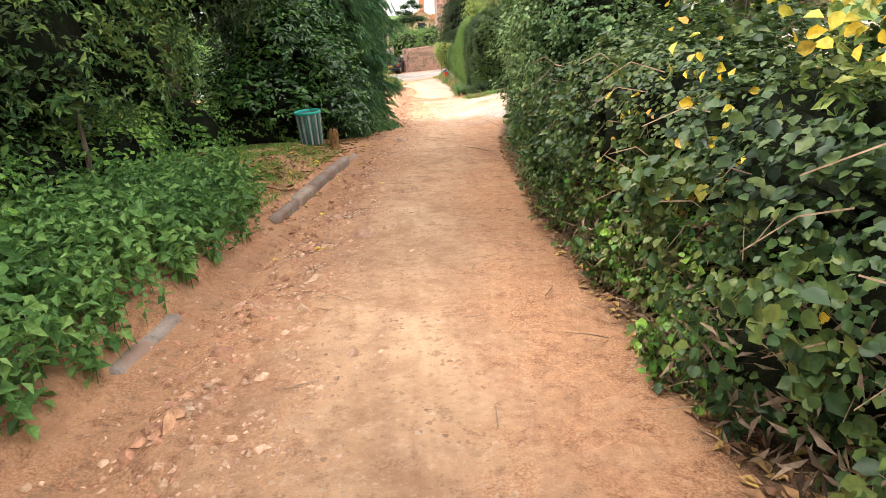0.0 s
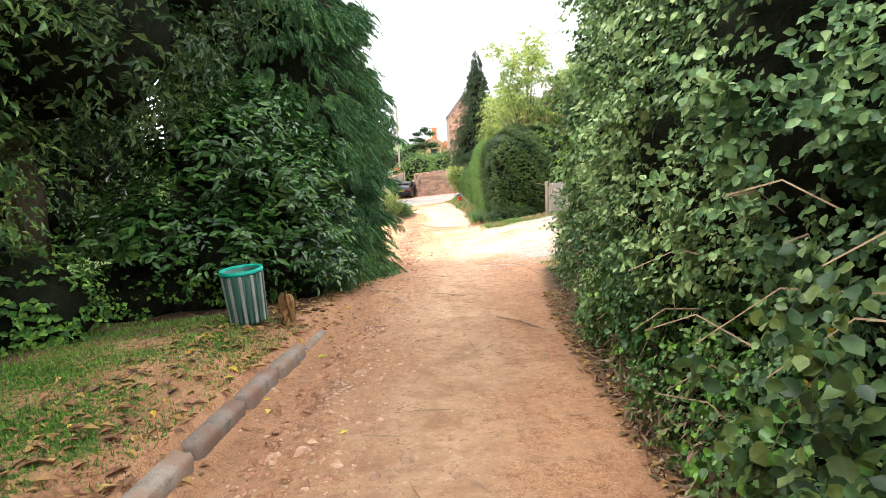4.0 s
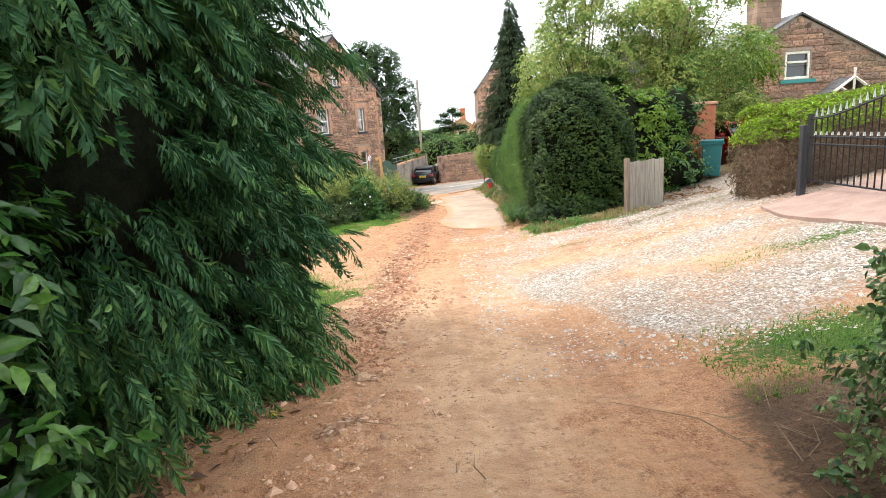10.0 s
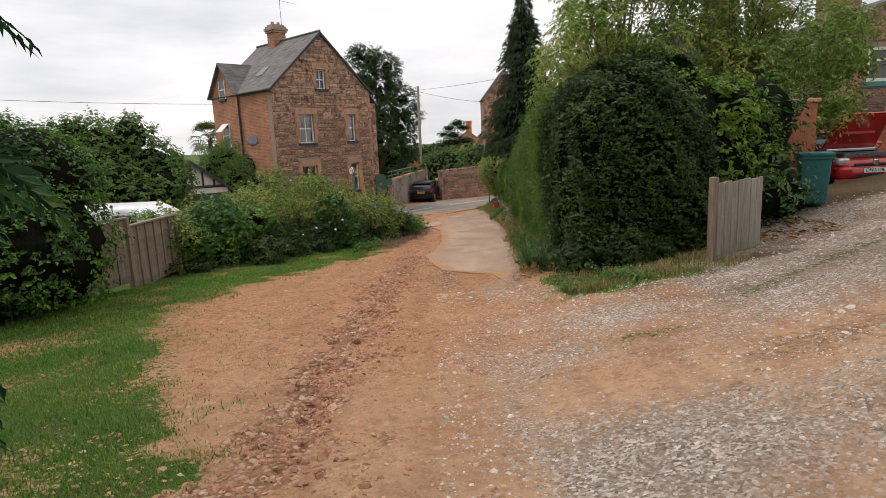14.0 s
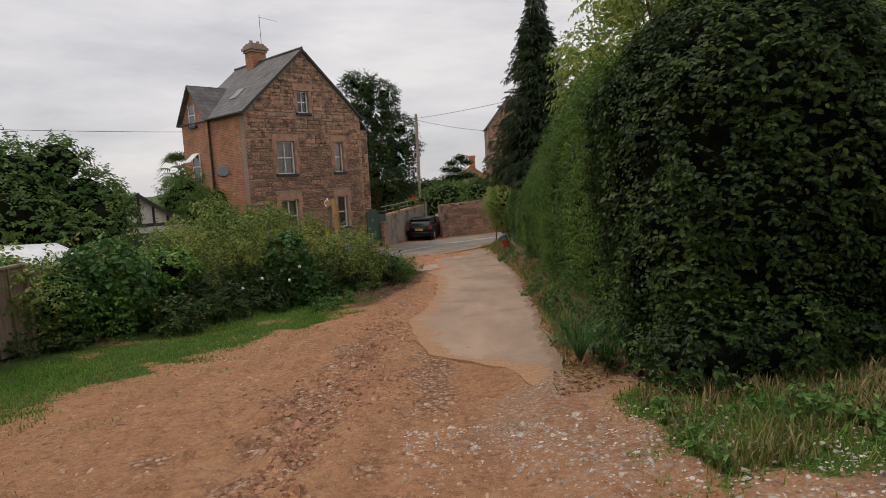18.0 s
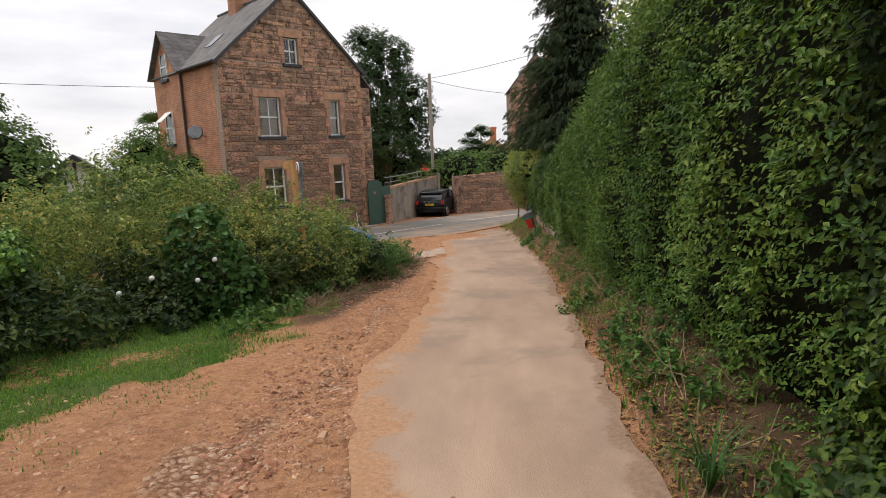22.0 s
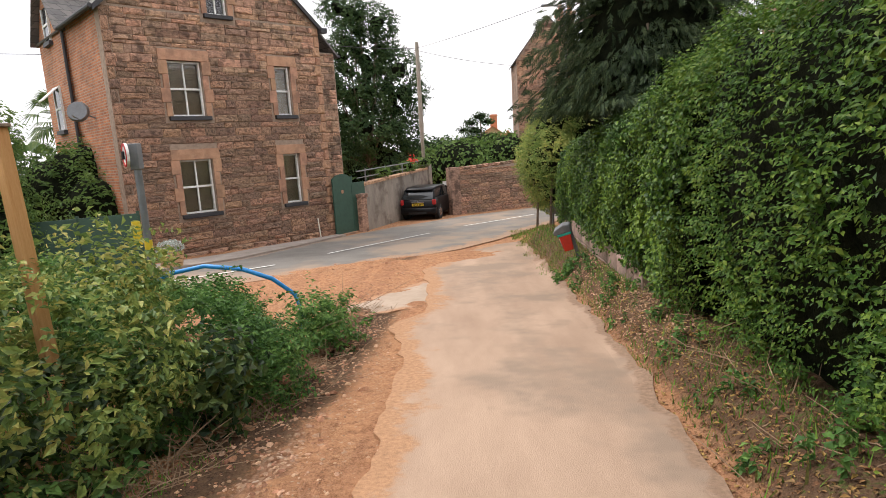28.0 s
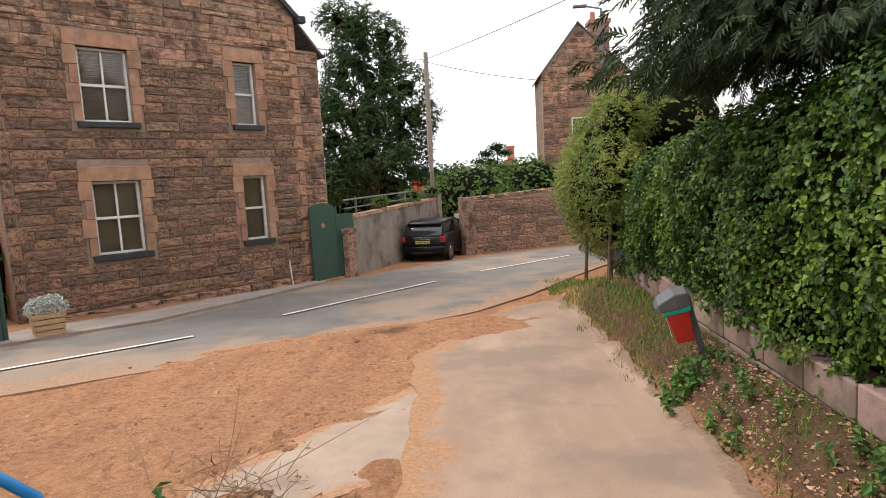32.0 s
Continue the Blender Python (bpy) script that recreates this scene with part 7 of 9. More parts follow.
def dead_clump(x, y):
    """A withered shoot: long brown leaves hanging in tiers round a short stem."""
    g = np.random.default_rng(31)
    ob = thing("withered_shoot", pose(x, y, gz(x, y)), "withered shoot of hanging brown leaves beside the bin", "plant")
    part("stem", tube([(0, 0, -.05), (.02, .0, .2), (.0, .02, .42)], [.014, .011, .005], 6), TWIG, ob)
    for k in range(46):
        a, f = g.uniform(0, 6.28), g.uniform(0.25, 1.0)
        c, sn = math.cos(a), math.sin(a)
        r, z, ln, w = 0.03, 0.42 * f, g.uniform(.13, .22), g.uniform(.018, .03)
        out = 0.55 + 0.3 * g.uniform()
        bm = bmesh.new()
        rows = []
        for q, wd in ((0, .15), (.3, .9), (.65, 1.0), (1.0, .05)):
            px_, pz = r + out * ln * math.sin(q * 1.2) * .62, z - ln * q * q * 0.95
            rows.append([bm.verts.new((c * px_ - sn * w * wd * e, sn * px_ + c * w * wd * e, max(.005, pz) + .006 * abs(e))) for e in (-1, 0, 1)])
        for p, q in zip(rows, rows[1:]):
            for e in (0, 1):
                bm.faces.new((p[e], p[e + 1], q[e + 1], q[e]))
        part("dead_leaf", bm, DEAD_LEAF, ob)
    return ob


dead_clump(-1.02, 11.35)
STUMP_WOOD = surface("split_wood", (0.24, 0.13, 0.075), (0.62, 0.42, 0.25), 0.95, 5.0, 40.0, 1.0, grain=(5, 5, 0.5), blotch=(0.3, 0.14, 0.08), blotch_scale=3.0, depth=0.03)
gp = thing("broken_gatepost", pose(2.68, 11.4, gz(2.68, 11.4) - .05, 0, 4, 20), "broken split tree stump in the hedgerow", "stump")
part("trunk", tube([(0, 0, 0), (.01, .01, .2), (-.01, 0, .45), (.02, .01, .66), (.03, .0, .74)], [.15, .12, .125, .11, .05], 11), STUMP_WOOD, gp)
for k, (a, h) in enumerate(((.4, .86), (1.9, .8), (3.4, .9), (4.9, .78))):
    part("splinter", tube([(.09 * math.cos(a), .09 * math.sin(a), .3), (.085 * math.cos(a), .085 * math.sin(a), .6), (.06 * math.cos(a), .06 * math.sin(a), h)], [.05, .04, .008], 6), STUMP_WOOD, gp)
pst = thing("fence_post", pose(3.0, 12.0, gz(3.0, 12.0), 2, -3, 0), "brown round fence post among ivy", "post")
part("shaft", tube([(0, 0, -.1), (0, 0, .5), (0.01, 0, 1.0)], [.07, .068, .065], 10), BARK, pst)
part("shaft_top", tube([(0, 0, 1.0), (0, 0, 1.03)], [.065, .03], 10), WOOD_GREY, pst)


def kerbs():
    y, k = 2.2, 0
    g = np.random.default_rng(8)
    while y < 12.2:
        ln = g.uniform(0.75, 0.98)
        ya, yb = y, y + ln
        xa, xb = float(left_edge(ya)) - 0.02, float(left_edge(yb)) - 0.02
        za, zb = (float(np.interp(v, LANE_Y, LANE_Z)) for v in (ya, yb))
        sink = g.uniform(-0.01, 0.03) + (0.09 if y < 6.2 else 0.1 if y > 9.9 else 0.02)
        y = yb + g.uniform(0.0, 0.015)
        k += 1
        if ya < 2.6 or 3.9 < ya < 6.1 or ya > 11.2:
            continue
        bm = bmesh.new()
        box(bm, -0.085, 0.085, -ln / 2 + .028, ln / 2 - .028, -0.14, 0.145 - sink, bevel=0.05)
        for v in bm.verts:
            v.co += Vector((g.normal(0, .006), 0, g.normal(0, .007)))
        ob = part("kerb_stone", bm, KERB, smooth=True)
        ob.matrix_basis = Matrix.Translation(((xa + xb) / 2, (ya + yb) / 2, (za + zb) / 2)) @ Matrix.Rotation(math.atan2(-(xb - xa), yb - ya), 4, "Z") @ Matrix.Rotation(math.atan2(zb - za, ln), 4, "X") @ Matrix.Rotation(g.normal(0, .04), 4, "Y")
        tagged(ob, "worn stained concrete kerb block edging the verge", "kerb", "kerb blocks along the lane")


kerbs()


def scatter_stones(name, n, where, size, mat, label, seed):
    """Loose stones, each a small uneven lump pressed into the ground."""
    g = np.random.default_rng(seed)
    x, y = where(g, n)
    k = len(x)
    V0 = np.array([(1, 0, 0), (.5, .85, 0), (-.5, .85, 0), (-1, 0, 0), (-.5, -.85, 0), (.5, -.85, 0), (.45, .1, .62), (-.2, .5, .55), (-.35, -.35, .6)])
    F0 = np.array([(0, 1, 6), (1, 7, 6), (1, 2, 7), (2, 3, 7), (3, 8, 7), (3, 4, 8), (4, 5, 8), (5, 6, 8), (5, 0, 6), (6, 7, 8)])
    s = size * np.exp(g.normal(0, .45, k))
    a = g.uniform(0, 6.28, k)
    J = V0[None] * (1 + .25 * g.normal(size=(k, 9, 1))) * s[:, None, None] * np.stack([np.ones(k), g.uniform(.6, 1, k), g.uniform(.5, 1.0, k)], 1)[:, None]
    X = J[..., 0] * np.cos(a)[:, None] - J[..., 1] * np.sin(a)[:, None] + x[:, None]
    Y = J[..., 0] * np.sin(a)[:, None] + J[..., 1] * np.cos(a)[:, None] + y[:, None]
    Z = J[..., 2] + height(x, y)[:, None] - 0.15 * s[:, None]
    F = (np.arange(k) * 9)[:, None, None] + F0[None]
    return tagged(mesh_from(name, np.stack([X, Y, Z], -1).reshape(-1, 3), F.reshape(-1, 3), mat), label, "stones", kind="stuff")


def along_left(y0, y1, off, spread):
    def f(g, n):
        y = g.uniform(y0, y1, n)
        return left_edge(y) + off + g.normal(0, spread, n), y
    return f


def area(x0, x1, y0, y1, cut=-9.0, f=1.2, seed=0.0):
    def h(g, n):
        x, y = g.uniform(x0, x1, n), g.uniform(y0, y1, n)
        k = waves(x, y, f=f, seed=seed) + 0.4 * g.normal(size=n) > cut
        return x[k], y[k]
    return h


scatter_stones("bedded_stones", 110, along_left(-1, 18.5, 0.75, 0.3), 0.045, PEBBLE, "flat stones bedded in the lane", 15)
scatter_stones("rubble", 5200, along_left(-1, 18.5, 0.75, 0.36), 0.013, PEBBLE, "crushed stone along the lane edge", 1)
scatter_stones("rut_clods", 700, along_left(-1, 12, 0.5, 0.16), 0.026, CLOD, "clods of earth along the worn rut", 21)
scatter_stones("lane_pebbles", 2600, area(-1.0, 2.2, 0, 27, 0.1), 0.009, PEBBLE, "scattered pebbles in the dirt", 2)
scatter_stones("drive_gravel", 24000, area(1.6, 5.5, 16, 25.6, -0.1, 0.9, 2.0), 0.0105, WHITE_STONE, "pale gravel spread over the drive", 3)
scatter_stones("far_drive_gravel", 3500, area(5.5, 10.5, 16.5, 28, -0.1, 0.9, 2.0), 0.018, WHITE_STONE, "pale gravel further up the drive", 4)
scatter_stones("earth_rubble", 11000, area(-1.6, 2.3, 17, 30.5, 0.0, 1.4, 4.0), 0.013, PEBBLE, "broken stone in the red earth", 5)
scatter_stones("earth_clods", 5200, lambda g, n: ((lambda y: (0.45 + 0.05 * (y - 18) + g.normal(0, .42, n) * (0.6 + 0.4 * np.sin(y * 1.7)), y))(g.uniform(16.5, 31, n))), 0.02, CLOD, "clods of red earth along the rut", 16)
scatter_stones("shoulder_clods", 2600, lambda g, n: (g.normal(0.95, 0.3, n), g.uniform(30, 44, n)), 0.017, CLOD, "clods of red earth beside the tarmac", 17)
scatter_stones("shoulder_rubble", 2600, lambda g, n: (g.normal(1.1, 0.3, n), g.uniform(28.5, 42, n)), 0.014, PEBBLE, "rubble along the broken tarmac edge", 6)
scatter_stones("spoil_clods", 1300, area(-3.2, 2.4, 42.2, 47.2, -0.1, 1.3, 3.0), 0.017, CLOD, "clods of red earth in the spoil", 19)
scatter_stones("spoil_stones", 1100, area(-3, 2, 41.5, 46, 0.2, 1.5), 0.014, PEBBLE, "stones in the sandy spoil", 7)
scatter_stones("bank_stones", 2600, area(4.15, 4.8, 38, 43.6, -0.6, 1.5), 0.012, PEBBLE, "stones under the hedge bank", 8)


def litter(name, n, where, mat, label, size=0.07, seed=1, lift=0.012):
    g = np.random.default_rng(seed)
    x, y = where(g, n)
    P = np.stack([x, y, height(x, y) + lift], 1)
    N = np.tile(np.array([[0, 0, 1.0]]), (len(x), 1))
    ob = leaf_mesh(name, P, N, size, mat, None, 0.45, 0.0, 0.22, 1.5, vary=0.5)
    return tagged(ob, label, "leaf litter", kind="stuff")


litter("fallen_leaves", 1500, along_left(6, 16, -0.5, 0.35), LITTER, "brown fallen leaves on the verge", 0.09, 1)
litter("yellow_fallen_leaves", 60, along_left(4, 17, -0.25, 0.5), YELLOW, "yellow fallen leaves", 0.1, 2)
litter("hedge_litter", 2000, lambda g, n: ((lambda y: (right_edge(y) + np.abs(g.normal(0.1, 0.22, n)), y))(g.uniform(-1, 13.2, n))), LITTER, "dry leaf litter under the hedgerow", 0.07, 3)
litter("lane_side_litter", 5200, lambda g, n: ((lambda y: (right_edge(y) + np.abs(g.normal(0.35, 0.2, n)), y))(g.uniform(26, 41, n))), LITTER, "brown leaf litter under the hedge", 0.04, 4)
litter("lane_side_litter", 3200, lambda g, n: ((lambda y: (right_edge(y) + np.abs(g.normal(0.22, 0.25, n)), y))(g.uniform(26.5, 47, n))), LITTER, "dry leaf litter under the privet", 0.032, 13)
litter("drive_litter", 260, area(6.8, 8.2, 25.6, 27.0), LITTER, "orange leaf litter by the garden edge", 0.09, 5)


def sticks(name, n, where, label, size=0.25, seed=1, rise=0.0):
    """Dry twigs and stalks lying about or leaning out of the growth."""
    g = np.random.default_rng(seed)
    x, y = where(g, n)
    k = len(x)
    a, ln = g.uniform(0, 6.28, k), size * np.exp(g.normal(0, .5, k))
    up = np.abs(g.normal(0, 1, k)) * rise
    z = height(x, y) + 0.012
    d = np.stack([np.cos(a), np.sin(a), up], 1)
    d = unit(d) * ln[:, None]
    P0 = np.stack([x, y, z], 1)
    mid = P0 + d * .5 + g.normal(0, .06, (k, 3)) * ln[:, None]
    mid[:, 2] = np.maximum(mid[:, 2], z)
    P1 = P0 + d
    w = np.stack([-np.sin(a), np.cos(a), np.zeros(k)], 1) * 0.004
    u = np.array([[0, 0, 0.006]])
    V = np.stack([P0 - w, P0 + w, P0 + u, mid - w, mid + w, mid + u, P1 - w * .4, P1 + w * .4, P1 + u * .4], 1).reshape(-1, 3)
    i = (np.arange(k) * 9)[:, None]
    F = np.concatenate([i + np.array([q]) for q in ((0, 3, 5, 2), (2, 5, 4, 1), (3, 6, 8, 5), (5, 8, 7, 4))], 1).reshape(-1, 4)
    return tagged(mesh_from(name, V, F, TWIG), label, "twigs", kind="stuff")


sticks("hedge_twigs", 420, lambda g, n: ((lambda y: (right_edge(y) + g.normal(0.4, 0.2, n), y))(g.uniform(-1, 15, n))), "dry twigs under the hedgerow", 0.22, 1, 0.35)
sticks("lane_twigs", 70, area(-0.8, 2.3, 0.5, 16), "loose twigs on the lane", 0.2, 2)
sticks("scrub_stalks", 900, lambda g, n: ((lambda y: (left_edge(y) - 0.05 + g.normal(0, 0.22, n), y))(g.uniform(34, 42, n))), "dry stalks under the scrub", 0.25, 3, 0.5)
sticks("hedge_foot_stalks", 260, lambda g, n: ((lambda y: (right_edge(y) + g.normal(0.5, 0.15, n), y))(g.uniform(26, 40, n))), "dry stalks under the privet", 0.22, 4, 0.6)
stk = thing("fallen_stick", pose(1.75, 11.3, gz(1.75, 11.3) + .02, 0, 0, 35), "long bent stick lying on the lane", "stick")
part("stick", tube([(0, -.45, 0), (.03, 0, .01), (-.01, .4, 0)], [.012, .011, .005], 6), TWIG, stk)

# yellow and rusty leaves, dry canes among the brambles
yl = thing("yellowing_sprays", Matrix.Identity(4), "yellow and rust-coloured leaves among the brambles", "leaves", kind="stuff")
g9 = np.random.default_rng(19)
Pq = []
for cx, cy, cz, n in ((1.8, 2.4, 1.6, 26), (1.75, 3.0, 1.2, 16), (1.7, 4.0, 0.9, 14), (1.85, 2.3, 1.75, 34), (1.9, 2.0, 1.45, 22), (1.75, 2.9, 0.75, 20), (1.8, 3.3, 0.55, 18), (1.85, 4.4, 0.35, 16), (1.95, 5.4, 0.3, 14), (1.75, 2.0, 0.6, 14), (1.95, 6.5, 0.4, 10), (2.2, 8.5, 0.5, 10), (1.8, 3.6, 1.4, 10)):
    Pq.append(np.array([cx, cy, cz]) + g9.normal(0, 0.1, (n, 3)))
Pq = np.concatenate(Pq)
leaf_mesh("leaves", Pq, np.tile([[-1.0, -.3, .3]], (len(Pq), 1)), 0.072, YELLOW, yl, 0.7, round_=1)


def canes(name, n, y0, y1, out, label, seed):
    """Arching canes that stick out of a thicket."""
    g = np.random.default_rng(seed)
    ob = thing(name, Matrix.Identity(4), label, "canes", kind="stuff")
    V, F = [], []
    for k in range(n):
        y = g.uniform(y0, y1)
        x = float(right_edge(y)) + 0.25
        z = gz(x, y) + g.uniform(0.05, 1.6)
        d = Vector((-g.uniform(.2, out), g.normal(0, .3), g.uniform(-.1, .35)))
        p = Vector((x, y, z))
        pts = [p, p + d * .5, p + d + Vector((0, 0, -.25 * g.uniform(.3, 1)))]
        for a, b in zip(pts, pts[1:]):
            s = (b - a).cross(Vector((0, 0, 1))).normalized() * 0.0018
            i = len(V)
            V.extend([a - s, a + s, a + Vector((0, 0, .007)), b - s, b + s, b + Vector((0, 0, .006))])
            F.extend([(i, i + 3, i + 5, i + 2), (i + 2, i + 5, i + 4, i + 1), (i, i + 1, i + 4, i + 3)])
    mesh_from("cane", [tuple(v) for v in V], F, TWIG, ob)


canes("dry_canes", 150, -1, 12, 0.3, "dry bramble canes sticking out of the hedgerow", 5)

# ---- the drive: board, bins, car, gate and cottage ----
def plank_board():
    a, b = Vector((5.58, 24.72, 0)), Vector((6.66, 25.55, 0))
    d = b - a
    ob = thing("plank_board", Matrix.Translation((a.x, a.y, 0)) @ Matrix.Rotation(math.atan2(d.y, d.x), 4, "Z"), "weathered grey plank gate leaning by the hedge", "gate")
    w = d.length / 7
    for k in range(7):
        z0 = gz(a.x + d.x * k / 7, a.y + d.y * k / 7) + 0.02
        part("plank", boxed(k * w + .004, (k + 1) * w - .004, -.012 - .003 * (k % 2), .012, z0, -0.34 + 0.012 * math.sin(k * 2.1), bevel=.003), WOOD_GREY, ob)
    for z in (-1.1, -0.55):
        part("ledge", boxed(.05, d.length - .05, .014, .04, z - .05, z + .05), WOOD_GREY, ob)
    part("post", boxed(-.12, -.02, -.03, .07, -1.75, -0.25, bevel=.01), WOOD_BROWN, ob)
    return ob


plank_board()
TEAL_BIN = plain("teal_plastic", (0.02, 0.15, 0.15), 0.5)


def wheelie_bin(x, y, rz):
    ob = thing("wheelie_bin", pose(x, y, gz(x, y), 0, 0, rz), "teal wheelie bin against the brick pier", "bin")
    bm = bmesh.new()
    box(bm, -.26, .26, -.28, .28, .06, .95, bevel=.03)
    for v in bm.verts:
        f = 0.82 + 0.18 * v.co.z
        v.co.x *= f
        v.co.y *= f
    part("body", bm, TEAL_BIN, ob)
    part("lid", boxed(-.29, .29, -.33, .3, .95, 1.02, bevel=.02), TEAL_BIN, ob)
    part("lid_rim", boxed(-.3, .3, -.31, .29, .9, .95, bevel=.01), TEAL_BIN, ob)
    part("handle", rodded((-.22, .34, .93), (.22, .34, .93), .015), TEAL_BIN, ob)
    for s in (-.2, .2):
        part("wheel", rodded((s - .03, .25, .1), (s + .03, .25, .1), .1, n=16), DARK_IRON, ob)
    return ob


wheelie_bin(8.85, 27.75, -25)
pier = thing("brick_pier", pose(8.75, 28.5, gz(8.75, 28.5), 0, 0, -10), "red brick pier overgrown at the top", "pier")
part("shaft", boxed(-.35, .45, -.2, .2, -.2, 2.0, bevel=.01), BRICK_RED, pier)
part("cap", boxed(-.4, .5, -.25, .25, 2.0, 2.08, bevel=.02), STONE_TRIM, pier)
gw = thing("garage_opening", pose(9.6, 30.8, gz(9.6, 30.5)), "dark open shed beside the drive", "shed")
part("rear_panel", boxed(-.6, .9, 1.9, 1.96, 0, 2.0), SILL, gw)
part("side_panel", boxed(-.65, -.58, 0, 1.9, 0, 2.0), SILL, gw)
part("roof", boxed(-.7, .95, -.1, 2.0, 2.0, 2.06), SLATE, gw)
part("door_frame", boxed(-.6, -.54, -.03, .03, 0, 2.0), WHITE, gw)
rw = thing("red_garden_wall", pose(10.2, 33.0, gz(10.2, 33)), "red painted wall behind the parked car", "wall")
part("wall", boxed(0, 6.5, 0, .2, -.3, 2.1), BRICK_RED, rw)
part("coping", boxed(-.03, 6.53, -.04, .24, 2.1, 2.18, bevel=.01), BRICK_RED, rw)

CAR_GLASS = glass_dark("car_glass", (0.02, 0.025, 0.028), 0.03)
CAR_BLACK = plain("black_car_paint", (0.004, 0.004, 0.005), 0.3, 0.0, 0.22)
CAR_RED = plain("red_car_paint", (0.42, 0.018, 0.014), 0.2, 0.1, 0.8)
CAR_SILVER = plain("silver_car_paint", (0.5, 0.5, 0.5), 0.25, 0.6, 0.8)
VAN_WHITE = plain("white_van_paint", (0.72, 0.73, 0.74), 0.3)
RUBBER = plain("rubber", (0.015, 0.015, 0.015), 0.85)
CHROME = plain("chrome", (0.6, 0.6, 0.6), 0.15, 1.0)
LAMP_RED = plain("tail_lamp", (0.4, 0.02, 0.02), 0.2)
LAMP_CLEAR = plain("head_lamp", (0.55, 0.57, 0.58), 0.12, 0.5)
PLATE_YELLOW = plain("yellow_plate", (0.75, 0.55, 0.03), 0.5)
PLATE_WHITE = plain("white_plate", (0.75, 0.75, 0.72), 0.5)
ENGINE = surface("engine_parts", (0.02, 0.02, 0.02), (0.12, 0.12, 0.12), 0.6, 12.0, 60.0, 0.5)


def loft(sections, n=5):
    """A skin through cross-sections along y: each (y, half width, bottom, top, rounding)."""
    bm = bmesh.new()
    rings = []
    for y, w, z0, z1, r in sections:
        pts = []
        for cx, cz, a0 in ((w - r, z0 + r, -90), (w - r, z1 - r, 0), (-w + r, z1 - r, 90), (-w + r, z0 + r, 180)):
            for k in range(n):
                a = radians(a0 + 90 * k / (n - 1))
                pts.append(bm.verts.new((cx + r * math.cos(a), y, cz + r * math.sin(a))))
        rings.append(pts)
    m = len(rings[0])
    for a, b in zip(rings, rings[1:]):
        for i in range(m):
            bm.faces.new((a[i], a[(i + 1) % m], b[(i + 1) % m], b[i]))
    bm.faces.new(rings[0]), bm.faces.new(rings[-1][::-1])
    return bm


